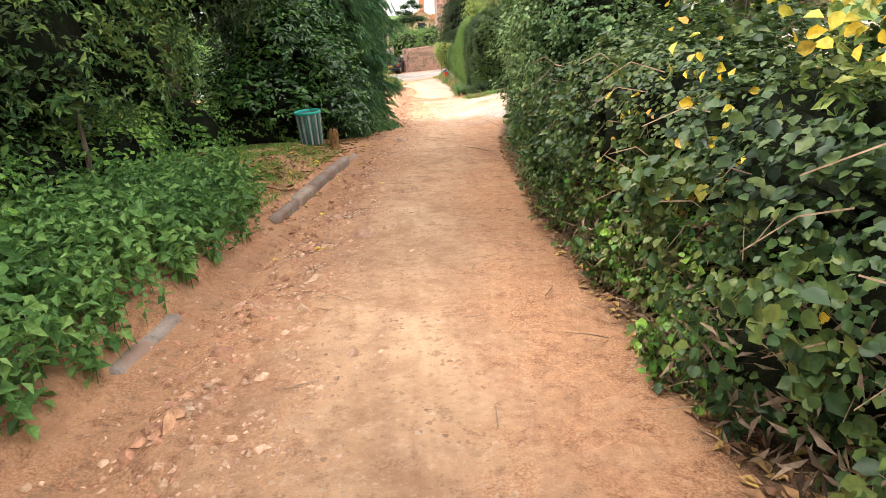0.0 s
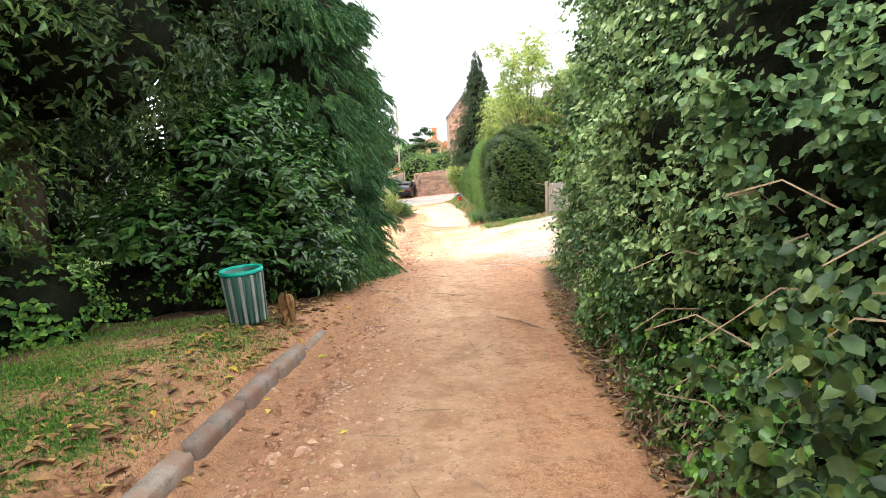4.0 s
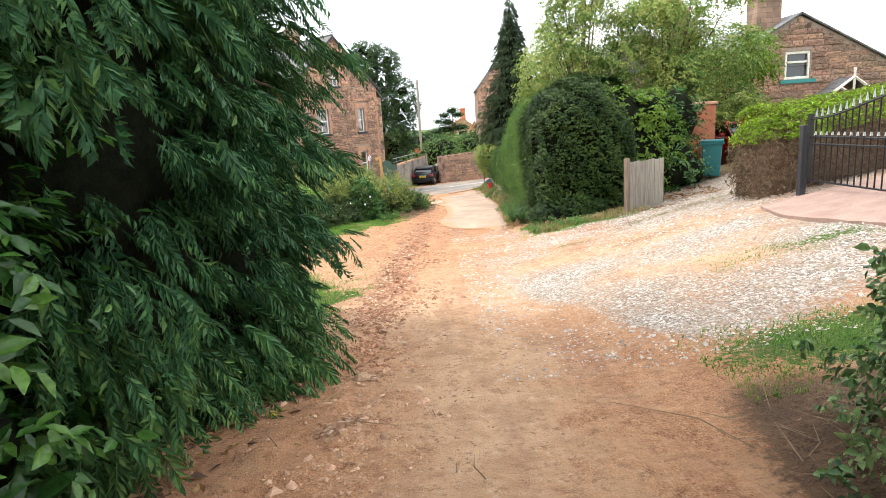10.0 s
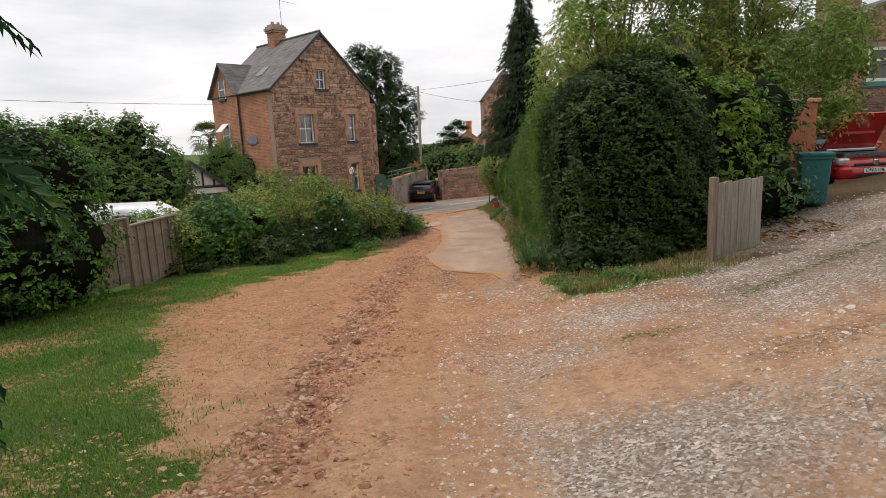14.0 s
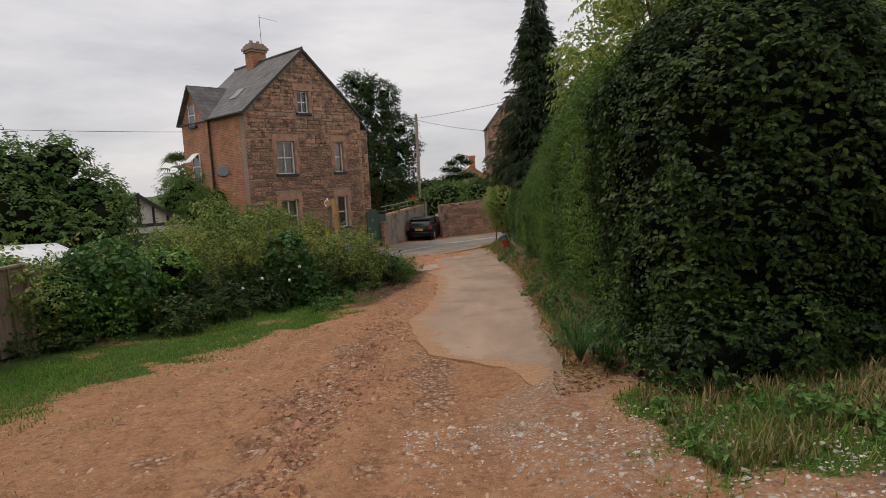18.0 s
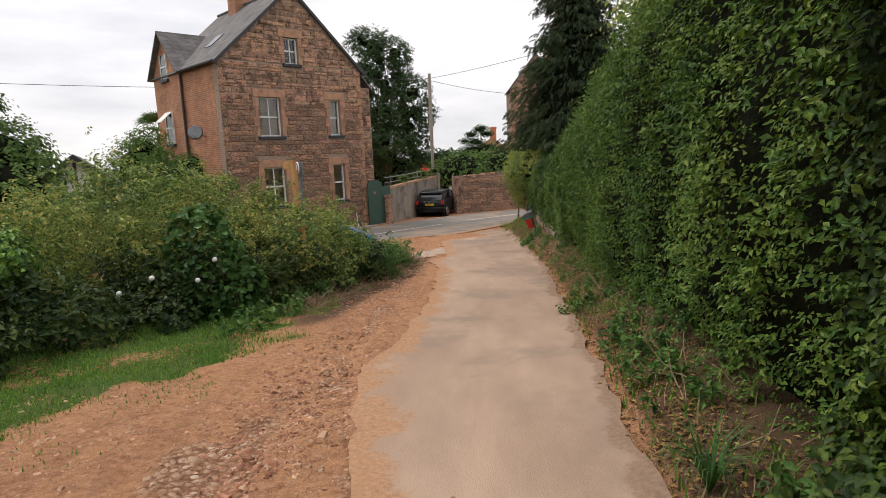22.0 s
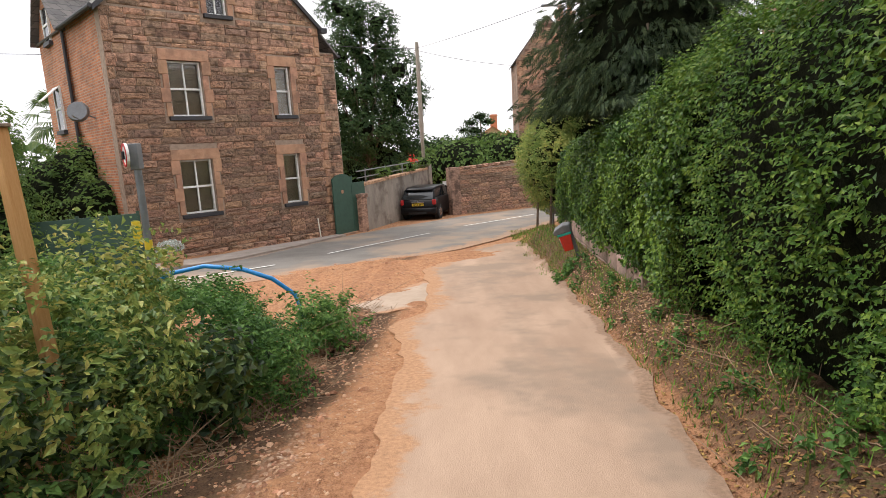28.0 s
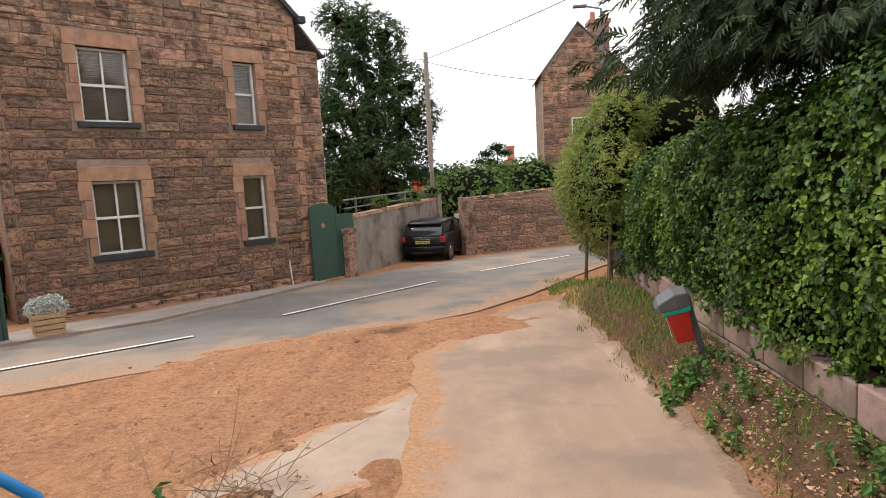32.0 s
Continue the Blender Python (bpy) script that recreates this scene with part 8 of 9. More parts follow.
def hatchback(name, m, paint, label, plate, bonnet_open=False, text="", half=0.82):
    """A small hatchback, nose along +y: body, glasshouse, roof, pillars, wheels, lamps, bumpers and plate."""
    ob = thing(name, m, label, "car")
    h = half
    part("body", loft([(-1.86, h - .16, .32, .66, .1), (-1.8, h - .05, .24, .86, .12), (-1.5, h, .2, .93, .12), (-.6, h + .015, .2, .94, .1), (.6, h + .01, .2, .93, .1), (1.2, h - .02, .2, .88 if not bonnet_open else .78, .12), (1.7, h - .08, .22, .78 if not bonnet_open else .7, .12), (1.88, h - .26, .3, .62, .1)]), paint, ob, smooth=True)
    part("glasshouse", loft([(-1.78, h - .14, .85, .93, .03), (-1.56, h - .15, .85, 1.26, .06), (-1.2, h - .16, .85, 1.36, .07), (0.1, h - .17, .85, 1.38, .07), (.45, h - .16, .85, 1.3, .06), (1.0, h - .12, .85, .94, .03)]), CAR_GLASS, ob, "dark car glass", smooth=True)
    part("roof", loft([(-1.62, h - .2, 1.25, 1.32, .03), (-1.2, h - .14, 1.3, 1.4, .045), (0.1, h - .15, 1.33, 1.42, .04), (.42, h - .2, 1.29, 1.34, .02)]), paint, ob, smooth=True)
    for s in (-1, 1):
        for a, b in (((s * (h - .1), -1.74, .9), (s * (h - .17), -1.52, 1.28)), ((s * (h - .09), -.35, .9), (s * (h - .155), -.3, 1.36)), ((s * (h - .08), .98, .92), (s * (h - .17), .42, 1.32))):
            part("pillar", rodded(a, b, .035, .03, 6), paint, ob)
        for y in (-1.22, 1.22):
            t = part("tyre", rodded((s * (h - .19), y, .3), (s * (h + .012), y, .3), .3, n=24), RUBBER, ob)
            part("rim", rodded((s * (h - .0), y, .3), (s * (h + .02), y, .3), .2, .18, 16), CHROME, t)
        part("wheel_arch", rodded((s * (h - .2), -1.22, .32), (s * (h + .006), -1.22, .32), .345, n=24), RUBBER, ob)
        part("wheel_arch", rodded((s * (h - .2), 1.22, .32), (s * (h + .006), 1.22, .32), .345, n=24), RUBBER, ob)
        part("tail_lamp", boxed(s * (h - .1) - .075, s * (h - .1) + .075, -1.86, -1.68, .66, .88, bevel=.03), LAMP_RED, ob, "red tail lamp")
        part("head_lamp", boxed(s * (h - .2) - .15, s * (h - .2) + .15, 1.62, 1.84, .56, .74, bevel=.06), LAMP_CLEAR, ob, "clear head lamp")
        part("door_mirror", boxed(s * (h + .1) - .09, s * (h + .1) + .09, .62, .74, .93, 1.05, bevel=.03), paint, ob)
    part("rear_bumper", loft([(-1.95, h - .2, .3, .5, .06), (-1.86, h - .04, .26, .54, .08), (-1.7, h + .01, .26, .54, .08)]), paint, ob, smooth=True)
    part("front_bumper", loft([(1.74, h + .0, .24, .52, .08), (1.9, h - .1, .24, .52, .08), (1.96, h - .3, .28, .48, .06)]), paint, ob, smooth=True)
    part("rear_valance", boxed(-.4, .4, -1.962, -1.9, .27, .36, bevel=.01), RUBBER, ob)
    if plate == "rear":
        p = part("number_plate", boxed(-.26, .26, -1.875, -1.855, .62, .73), PLATE_YELLOW, ob, "yellow rear plate")
        for k in range(7):
            x = -.2 + k * .062 + (.03 if k > 3 else 0)
            part("character", boxed(x - .018, x + .018, -1.879, -1.875, .645, .705), RUBBER, p)
        part("trim_bar", boxed(-.3, .3, -1.885, -1.85, .755, .785, bevel=.01), CHROME, ob)
        part("badge", rodded((0, -1.83, .83), (0, -1.85, .83), .04, n=12), CHROME, ob)
        part("rear_wiper", rodded((0, -1.74, .95), (.35, -1.68, 1.02), .008), RUBBER, ob)
    else:
        p = part("number_plate", boxed(-.26, .26, 1.962, 1.978, .38, .49), PLATE_WHITE, ob, "white front plate")
        if text:
            cu = bpy.data.curves.new("lettering", "FONT")
            cu.body, cu.size, cu.align_x, cu.align_y, cu.extrude = text, 0.115, "CENTER", "CENTER", 0.001
            me = bpy.data.meshes.new_from_object(bpy.data.objects.new("lettering", cu))
            me.materials.clear()
            me.materials.append(RUBBER)
            o = new("lettering", me)
            o.parent = p
            o.matrix_basis = Matrix.Translation((0, 1.982, .435)) @ Matrix.Rotation(math.pi, 4, "Z") @ Matrix.Rotation(math.pi / 2, 4, "X")
        part("grille", boxed(-.5, .5, 1.93, 1.966, .53, .6, bevel=.02), RUBBER, ob)
        part("lower_grille", boxed(-.42, .42, 1.955, 1.972, .27, .35, bevel=.01), RUBBER, ob)
        part("badge", boxed(-.06, .06, 1.95, 1.985, .54, .7, bevel=.03), CHROME, ob)
        for s in (-1, 1):
            part("fog_lamp", rodded((s * .62, 1.86, .36), (s * .62, 1.92, .36), .05, n=12), LAMP_CLEAR, ob)
    if bonnet_open:
        part("engine", boxed(-.58, .58, .95, 1.68, .7, .84, bevel=.04), ENGINE, ob, "dark engine bay")
        bn = part("bonnet", sloped((-.66, .95, .95), (.66, .95, .95), (.58, 1.55, 1.78), (-.58, 1.55, 1.78), .04), paint, ob, "raised bonnet")
        part("bonnet_brace", boxed(-.4, .4, 1.28, 1.31, 1.28, 1.34), paint, bn)
        part("scuttle", boxed(-.62, .62, .92, 1.1, .86, .93, bevel=.02), LAMP_CLEAR, ob)
    return ob


hatchback("red_hatchback", pose(12.05, 32.4, gz(12.05, 31.0), 0, 0, 180), CAR_RED, "red hatchback parked with its bonnet raised", "front", True, "DF66 DJE", 0.86)
hatchback("black_hatchback", pose(1.15, 60.0, gz(1.0, 59.8) + .03, 0, 0, -14.5), CAR_BLACK, "small black hatchback parked by the rendered wall", "rear")
hatchback("silver_hatchback", pose(6.4, 68.2, -3.0, 0, 0, 70), CAR_SILVER, "silver car behind the stone wall", "rear")



def flat_brick(name):
    return surface(name, (0.24, 0.15, 0.12), (0.34, 0.23, 0.185), 0.9, 3.0, 30.0, 0.3, blotch=(0.3, 0.21, 0.17), blotch_scale=1.0)


PAVER = flat_brick("pink_pavers")
strip("gate_apron", [(6.3, 15.8), (6.15, 17.4), (6.05, 18.6), (6.0, 19.6), (6.3, 20.8)], [(12.0, 15.8), (12.0, 17.4), (12.0, 18.6), (12.0, 19.8), (12.0, 20.2)], PAVER, 14, 0.05, 0.14, 0.03, "pink block paving before the iron gate", "paving")
SILVER = plain("silver_paint", (0.55, 0.56, 0.58), 0.35, 0.6)


def gate_leaf(parent, y0, y1, x, flip):
    """One leaf of the gate: stiles, rails, uprights under a rising top rail, and two rows of silver finials."""
    n = 17
    zb = gz(x, (y0 + y1) / 2) + 0.08
    lf = part("hinge_stile", boxed(x - .03, x + .03, y0 - .03, y0 + .03, zb, zb + 1.08), DARK_IRON, parent)
    part("meeting_stile", boxed(x - .024, x + .024, y1 - .024, y1 + .024, zb, zb + 1.45), DARK_IRON, parent)
    pts = []
    for k in range(n + 1):
        f = k / n
        y = y0 + (y1 - y0) * f
        top = zb + 1.0 + 0.36 * math.sin(f * math.pi / 2) ** 2
        pts.append((x, y, top))
        if 0 < k < n:
            u = part("upright", rodded((x, y, zb + .05), (x, y, top + .03), .011, n=6), DARK_IRON, parent)
            part("finial", rodded((x, y, top + .03), (x, y, top + .15), .019, .002, 6), SILVER, u, "silver finial")
            part("mid_finial", rodded((x, y, zb + .76), (x, y, zb + .87), .019, .002, 6), SILVER, u, "silver finial")
    part("top_rail", tube(pts, [.016] * len(pts), 6), DARK_IRON, parent)
    for z in (.06, .73, .62):
        part("rail", rodded((x, y0, zb + z), (x, y1, zb + z), .015, n=6), DARK_IRON, parent)


gt = thing("iron_gate", Matrix.Identity(4), "black iron driveway gates with silver finials", "gate")
gate_leaf(gt, 20.9, 18.72, 7.1, 1)
gate_leaf(gt, 16.45, 18.64, 7.1, -1)
gp = thing("gatepost", pose(7.1, 21.05, gz(7.1, 21.05)), "dark gatepost in the clipped hedge", "post")
part("shaft", boxed(-.05, .05, -.05, .05, -.1, 1.1, bevel=.01), SILL, gp)

COURSED = brickwork("coursed_sandstone", (0.3, 0.19, 0.13), (0.2, 0.125, 0.09), (0.13, 0.095, 0.075), 0.5, 0.2)


def cottage():
    ob = thing("stone_cottage", pose(16.1, 36.0, 0, 0, 0, 0), "sandstone cottage with white window and slate roof", "house")
    part("front_wall", openings_wall(-3.4, 3.9, -2.9, 2.2, 0, .35, [(-.42, .6, 1.68, 2.195)]), MORTAR, ob)
    part("gable_wall", prism([(-3.4, 2.2), (-.42, 2.2), (-.42, 2.75), (.6, 2.75), (.6, 2.2), (3.9, 2.2), (.1, 4.1)], 0, .35), MORTAR, ob)

    def edge(z):
        f = max(0.0, (z - 2.2) / 1.9)
        return (-3.4 + 3.5 * f + .05, 3.9 - 3.8 * f - .05)

    r = np.random.default_rng(4)
    hole = [(-.45, .65, 1.5, 2.78)]
    st = courses(-3.4, 3.9, -0.6, 2.2, .18, .3, .4, .9, hole, r=r) + courses(-3.4, 3.9, 2.2, 4.0, .18, .28, .4, .9, hole, edge, r=r)
    lay_stones(st, ob, STONES, Matrix.Identity(4), 150, .04, rest="stonework")
    part("sill", boxed(-.62, .82, -.1, .1, 1.52, 1.66), TEAL_PAINT, ob, "teal painted sill")
    w = part("window", boxed(-.42, .6, .12, .14, 1.68, 2.75), GLASS, ob, "white casement window")
    for b in ((-.42, -.33, .02, .12, 1.68, 2.75), (.51, .6, .02, .12, 1.68, 2.75), (-.33, .51, .02, .12, 1.68, 1.78), (-.33, .51, .02, .12, 2.65, 2.75), (-.33, .51, .03, .11, 2.3, 2.38)):
        part("frame", boxed(*b, bevel=.01), CREAM, w)
    part("roof_slope", sloped((-3.6, -.12, 2.12), (.1, -.12, 4.22), (.1, 6.5, 4.22), (-3.6, 6.5, 2.12)), SLATE, ob, "grey slate roof")
    part("roof_slope", sloped((.1, -.12, 4.22), (4.1, -.12, 2.12), (4.1, 6.5, 2.12), (.1, 6.5, 4.22)), SLATE, ob, "grey slate roof")
    part("side_wall", boxed(3.6, 3.9, .35, 6.4, -2.9, 2.2), COURSED, ob)
    part("rear_wing", boxed(-7.5, -1.5, 5.0, 9.0, -2.9, 2.6), COURSED, ob)
    part("rear_roof", prism([(-7.7, 2.6), (-1.3, 2.6), (-4.5, 4.6)], 4.8, 9.2), SLATE, ob)
    for x, y, top in ((-.7, 1.2, 5.0), (-3.0, 4.6, 5.2)):
        ch = part("chimney", boxed(x - .5, x + .5, y - .4, y + .4, 2.5, top), COURSED, ob, "stone chimney stack")
        part("cornice", boxed(x - .58, x + .58, y - .48, y + .48, top, top + .14, bevel=.02), STONE_TRIM, ch)
        for dx in (-.22, .22):
            part("chimney_pot", rodded((x + dx, y, top + .14), (x + dx, y, top + .7), .13, .1, 10), TERRACOTTA if x < -2 else CREAM, ch)
    # timber porch canopy
    pc = part("porch_canopy", sloped((.6, -1.0, .85), (1.72, -1.0, 1.62), (1.72, -.05, 1.62), (.6, -.05, .85), .05), SLATE, ob)
    part("porch_canopy", sloped((1.72, -1.0, 1.62), (2.84, -1.0, .85), (2.84, -.05, .85), (1.72, -.05, 1.62), .05), SLATE, ob)
    for a, b in (((.6, .82), (1.72, 1.6)), ((2.84, .82), (1.72, 1.6)), ((.6, .84), (2.84, .84)), ((1.72, .84), (1.72, 1.95)), ((1.72, .9), (1.2, 1.22)), ((1.72, .9), (2.24, 1.22))):
        part("truss", rodded((a[0], -1.03, a[1]), (b[0], -1.03, b[1]), .055, n=4), CREAM, pc)
    return ob


cottage()

# ---- along the far side: fence, van, garage, palm ----
def panel_fence():
    pts = [(-5.6, 24.6), (-5.0, 26.3), (-4.35, 28.0), (-4.25, 29.9), (-4.6, 32.0)]
    ob = thing("panel_fence", Matrix.Identity(4), "weathered brown wooden panel fence with posts", "fence")
    for (x0, y0), (x1, y1) in zip(pts, pts[1:]):
        d = Vector((x1 - x0, y1 - y0, 0))
        z0, z1 = gz(x0, y0), gz(x1, y1)
        n = int(d.length / .3)
        m = Matrix.Translation((x0, y0, 0)) @ Matrix.Rotation(math.atan2(d.y, d.x), 4, "Z")
        rows = 9
        for k in range(rows):
            o = part("board", boxed(.05, d.length - .05, -.012 - .006 * (k % 2), .006, k * .135, k * .135 + .142), WOOD_BROWN, ob)
            o.matrix_basis = m @ Matrix.Translation((0, 0, (z0 + z1) / 2 + .03))
        for k in range(n + 1):
            o = part("batten", boxed(k * d.length / n - .018, k * d.length / n + .018, -.045, -.02, .02, 1.24), WOOD_BROWN, ob)
            o.matrix_basis = m @ Matrix.Translation((0, 0, (z0 + z1) / 2 + .03))
        o = part("capping", boxed(0, d.length, -.05, .05, 1.24, 1.28, bevel=.008), WOOD_BROWN, ob)
        o.matrix_basis = m @ Matrix.Translation((0, 0, (z0 + z1) / 2 + .03))
        o = part("post", boxed(-.05, .05, -.06, .05, -.1, 1.38, bevel=.01), WOOD_BROWN, ob)
        o.matrix_basis = m @ Matrix.Translation((0, 0, z0))
    return ob


panel_fence()
van = thing("white_van", pose(-7.6, 33.6, gz(-7.6, 33.6), 0, 0, -97), "white van parked behind the fence", "van")
part("body", loft([(-2.2, .8, .35, 1.5, .12), (-2.1, .9, .3, 1.6, .16), (1.0, .9, .3, 1.62, .16), (1.5, .88, .3, 1.4, .16), (2.2, .82, .35, .95, .14)]), VAN_WHITE, van, smooth=True)
part("side_glass", boxed(-.93, .93, .6, 1.3, 1.0, 1.4, bevel=.03), CAR_GLASS, van)
for sx in (-.82, .82):
    for sy in (-1.4, 1.4):
        part("wheel", rodded((sx - .1, sy, .32), (sx + .1, sy, .32), .32, n=18), RUBBER, van)

gar = thing("timbered_garage", pose(-9.2, 43.4, gz(-9.2, 43), 0, 0, 30) @ Matrix.Diagonal((0.86, 0.86, 1, 1)), "garage with black and white timbered gable", "garage")
part("garage_body", boxed(-1.7, 1.7, .1, 4.5, -.2, 2.0), BRICK, gar)
part("door", boxed(-1.4, 1.4, .02, .12, 0, 1.75), GREEN_PAINT, gar, "dark up-and-over door")
part("fascia", boxed(-1.75, 1.75, .0, .1, 1.76, 2.02), WHITE, gar)
part("gable_panel", prism([(-1.7, 2.02), (1.7, 2.02), (0, 3.15)], .02, .14), WHITE, gar, "white gable infill")
for x in (-1.1, -.55, 0, .55, 1.1):
    part("timber", boxed(x - .05, x + .05, -.02, .05, 2.05, 3.1 - abs(x) * .66), SILL, gar)
part("tie_beam", boxed(-1.7, 1.7, -.03, .05, 2.0, 2.12), SILL, gar)
for s in (-1, 1):
    part("roof_slope", sloped((s * 1.95, -.2, 1.95), (0, -.2, 3.28), (0, 4.7, 3.28), (s * 1.95, 4.7, 1.95), .09), SLATE, gar)
    part("barge_board", prism([(s * 1.95, 1.8), (0, 3.12), (0, 3.28), (s * 1.95, 1.96)], -.26, -.2), SILL, gar)

L_PALM = leaf("palm_leaf", [(0.05, 0.11, 0.03), (0.09, 0.16, 0.045), (0.14, 0.2, 0.06)], 0.5, 0.25)


def palm(x, y, z_top, reach, label):
    z0 = gz(x, y) - .1
    ob = thing("palm", pose(x, y, z0), label, "palm")
    H = z_top - z0
    part("trunk", tube([(0, 0, 0), (.05, 0, H * .5), (0, 0, H)], [.16, .15, .13], 10), BARK, ob)
    g = np.random.default_rng(int(x * 10) % 97)
    for k in range(30):
        a, e = g.uniform(0, 6.28), g.uniform(-.7, 1.2)
        d = Vector((math.cos(a) * math.cos(e), math.sin(a) * math.cos(e), math.sin(e)))
        c = Vector((0, 0, H)) + d * reach * .5
        bm = bmesh.new()
        side = d.cross(Vector((0, 0, 1))).normalized()
        for j in range(13):
            f = -1.1 + 2.2 * j / 12
            w = (d * math.cos(f) + side * math.sin(f)).normalized()
            p = c + w * reach * .6 + Vector((0, 0, -.16 * reach * (1 + abs(f))))
            s = w.cross(d.cross(side)).normalized() * .035
            q = c + w * reach * .3
            bm.faces.new([bm.verts.new(v) for v in (c, q - s, p, q + s)])
        rod(bm, (0, 0, H), c, .012, .01, 5)
        part("frond", bm, L_PALM, ob)
    return ob


palm(-12.8, 56.0, 1.2, 1.5, "fan palm in the garden behind the house")
palm(-11.2, 51.5, -0.6, 1.2, "smaller fan palm by the brick wall")

# ---- the road end ----
def road_dash(x0, y0, x1, y1, w=0.1):
    d = Vector((x1 - x0, y1 - y0, 0))
    s = Vector((-d.y, d.x, 0)).normalized() * w / 2
    n = 6
    bm = bmesh.new()
    rows = []
    for k in range(n + 1):
        p = Vector((x0, y0, 0)) + d * k / n
        rows.append([bm.verts.new((p.x + q.x, p.y + q.y, float(base_height(p.x + q.x, p.y + q.y)) + .05 + .006 * float(waves(p.x, p.y, f=1.3)))) for q in (-s, s)])
    for a, b in zip(rows, rows[1:]):
        bm.faces.new((a[0], a[1], b[1], b[0]))
    ob = part("road_marking", bm, ROAD_PAINT)
    tagged(ob, "worn white centre line dash", "road marking", "centre line dashes", "structure")


for q in ((-6.4, 42.9, -2.1, 46.87), (-1.15, 48.5, 1.45, 52.6), (2.6, 54.4, 5.6, 57.6)):
    road_dash(*q)
strip("footway", [(-9.5, 44.7), (-5.3, 46.72), (-3.62, 48.5), (-2.62, 51.0), (-1.62, 53.6)], [(-9.8, 45.5), (-6.2, 47.6), (-4.6, 49.6), (-3.4, 51.8), (-2.1, 53.8)], FOOTWAY, 5, 0.07, 0.12, 0.01, "narrow footway under the house", "pavement")

gg = thing("green_gate", pose(-2.02, 53.75, -3.68, 0, 0, 58), "tall dark green plank gate with arched top", "gate")
part("leaf", prism([(0.04, .1), (1.0, .1), (1.0, 2.1), (.8, 2.22), (.52, 2.26), (.24, 2.22), (.04, 2.1)], -.03, .03), GREEN_PAINT, gg)
part("threshold", boxed(-.05, 1.1, -.15, .15, -.1, .1), STONE_TRIM, gg)
part("side_panel", boxed(1.06, 1.75, -.02, .04, .1, 1.9, bevel=.01), GREEN_PAINT, gg)
part("post", boxed(1.0, 1.06, -.04, .05, 0, 2.15), GREEN_PAINT, gg)
part("door_plate", rodded((.5, -.03, 1.62), (.5, -.045, 1.62), .07, n=12), STONE_TRIM, gg, "small round plaque")

sp = thing("stone_gate_pier", pose(-1.25, 54.95, -3.72, 0, 0, 60), "low weathered stone pier beside the green gate", "pier")
part("shaft", boxed(-.18, .18, -.2, .2, 0, 1.35, bevel=.03), STONE_RED, sp)
part("cap", boxed(-.22, .22, -.24, .24, 1.35, 1.5, bevel=.03), STONE_RED, sp)


def wall_run(name, pts, h0, h1, mat, label, thick=.28, cap=None):
    """A straight wall from one point to another with a coping; heights are those of its top."""
    (x0, y0), (x1, y1) = pts
    d = Vector((x1 - x0, y1 - y0, 0))
    ob = thing(name, Matrix.Translation((x0, y0, 0)) @ Matrix.Rotation(math.atan2(d.y, d.x), 4, "Z"), label, "wall")
    part("wall_body", prism([(0, -4.2), (d.length, -4.2), (d.length, h1), (0, h0)], 0, thick), mat, ob)
    return ob, d.length


rw2, ln = wall_run("rendered_wall", [(-1.1, 55.2), (1.05, 63.0)], -1.95, -1.72, RENDER_GREY, "tall streaked rendered garden wall")
part("coping", prism([(0, -1.95), (ln, -1.72), (ln, -1.62), (0, -1.85)], -.03, .31), STONE_RED, rw2)
part("end_pillar", boxed(ln - .35, ln + .1, -.1, .4, -4.0, -1.5, bevel=.02), RENDER_GREY, rw2)
rl = thing("pipe_railing", Matrix.Identity(4), "grey pipe railing with wires above the wall", "railing")
for f in (0.1, .35, .6, .85):
    x, y = -1.35 + 2.2 * f, 55.2 + 7.8 * f
    part("post", rodded((x, y, -3.6), (x, y, -1.3), .03, n=8), LEAD, rl)
part("top_bar", rodded((-1.35, 55.2, -1.4), (.9, 63, -1.25), .025, n=8), LEAD, rl)
part("mid_bar", rodded((-1.35, 55.2, -1.65), (.9, 63, -1.5), .02, n=8), LEAD, rl)
FLOWER_RED = leaf("red_flower", [(0.6, 0.03, 0.03), (0.7, 0.08, 0.05)], 0.5, 0.2)
shrub("wall_top_planting", [(0.2, 60.6, -1.45, .5, .6, .25), (0.75, 62.4, -1.35, .45, .5, .25), (-.6, 57.6, -1.55, .3, .5, .18)], 900, 0.1, L_FARLIGHT, "trailing plants along the top of the wall", stems=0, shrink=0.6)
fl = thing("red_geraniums", Matrix.Identity(4), "red flowers on the wall top", "flowers")
leaf_mesh("petals", np.array([0.35, 60.9, -1.2]) + rng.normal(0, .13, (70, 3)), np.tile([[0, -1.0, .5]], (70, 1)), .09, FLOWER_RED, fl, .8)

wl_pts = [(2.5, 59.9), (11.0, 64.6)]
sw, ln = wall_run("stone_wall", wl_pts, -1.78, -1.3, MORTAR, "rough coursed red sandstone wall along the road")
lay_stones(courses(0.02, ln, -3.85, -1.75, .17, .24, .3, .7, r=np.random.default_rng(31)), sw, STONES, Matrix.Identity(4), 220, .035, prefer=lambda i: i[0])
for k in range(int(ln / .33)):
    q = new("coping_stone", STONES[k % 8])
    q.parent = sw
    q.matrix_basis = Matrix.Translation((k * .33 + .17, .12, -1.69 + .42 * k * .33 / ln)) @ Matrix.Diagonal((.32, .16, .16, 1))
part("end_pier", boxed(-.42, .04, -.08, .42, -4.0, -1.62, bevel=.02), STONE_RED, sw, "square stone end pier")
wg = thing("white_board", pose(1.75, 60.6, -3.8, 0, 0, 10), "white board gate behind the car", "gate")
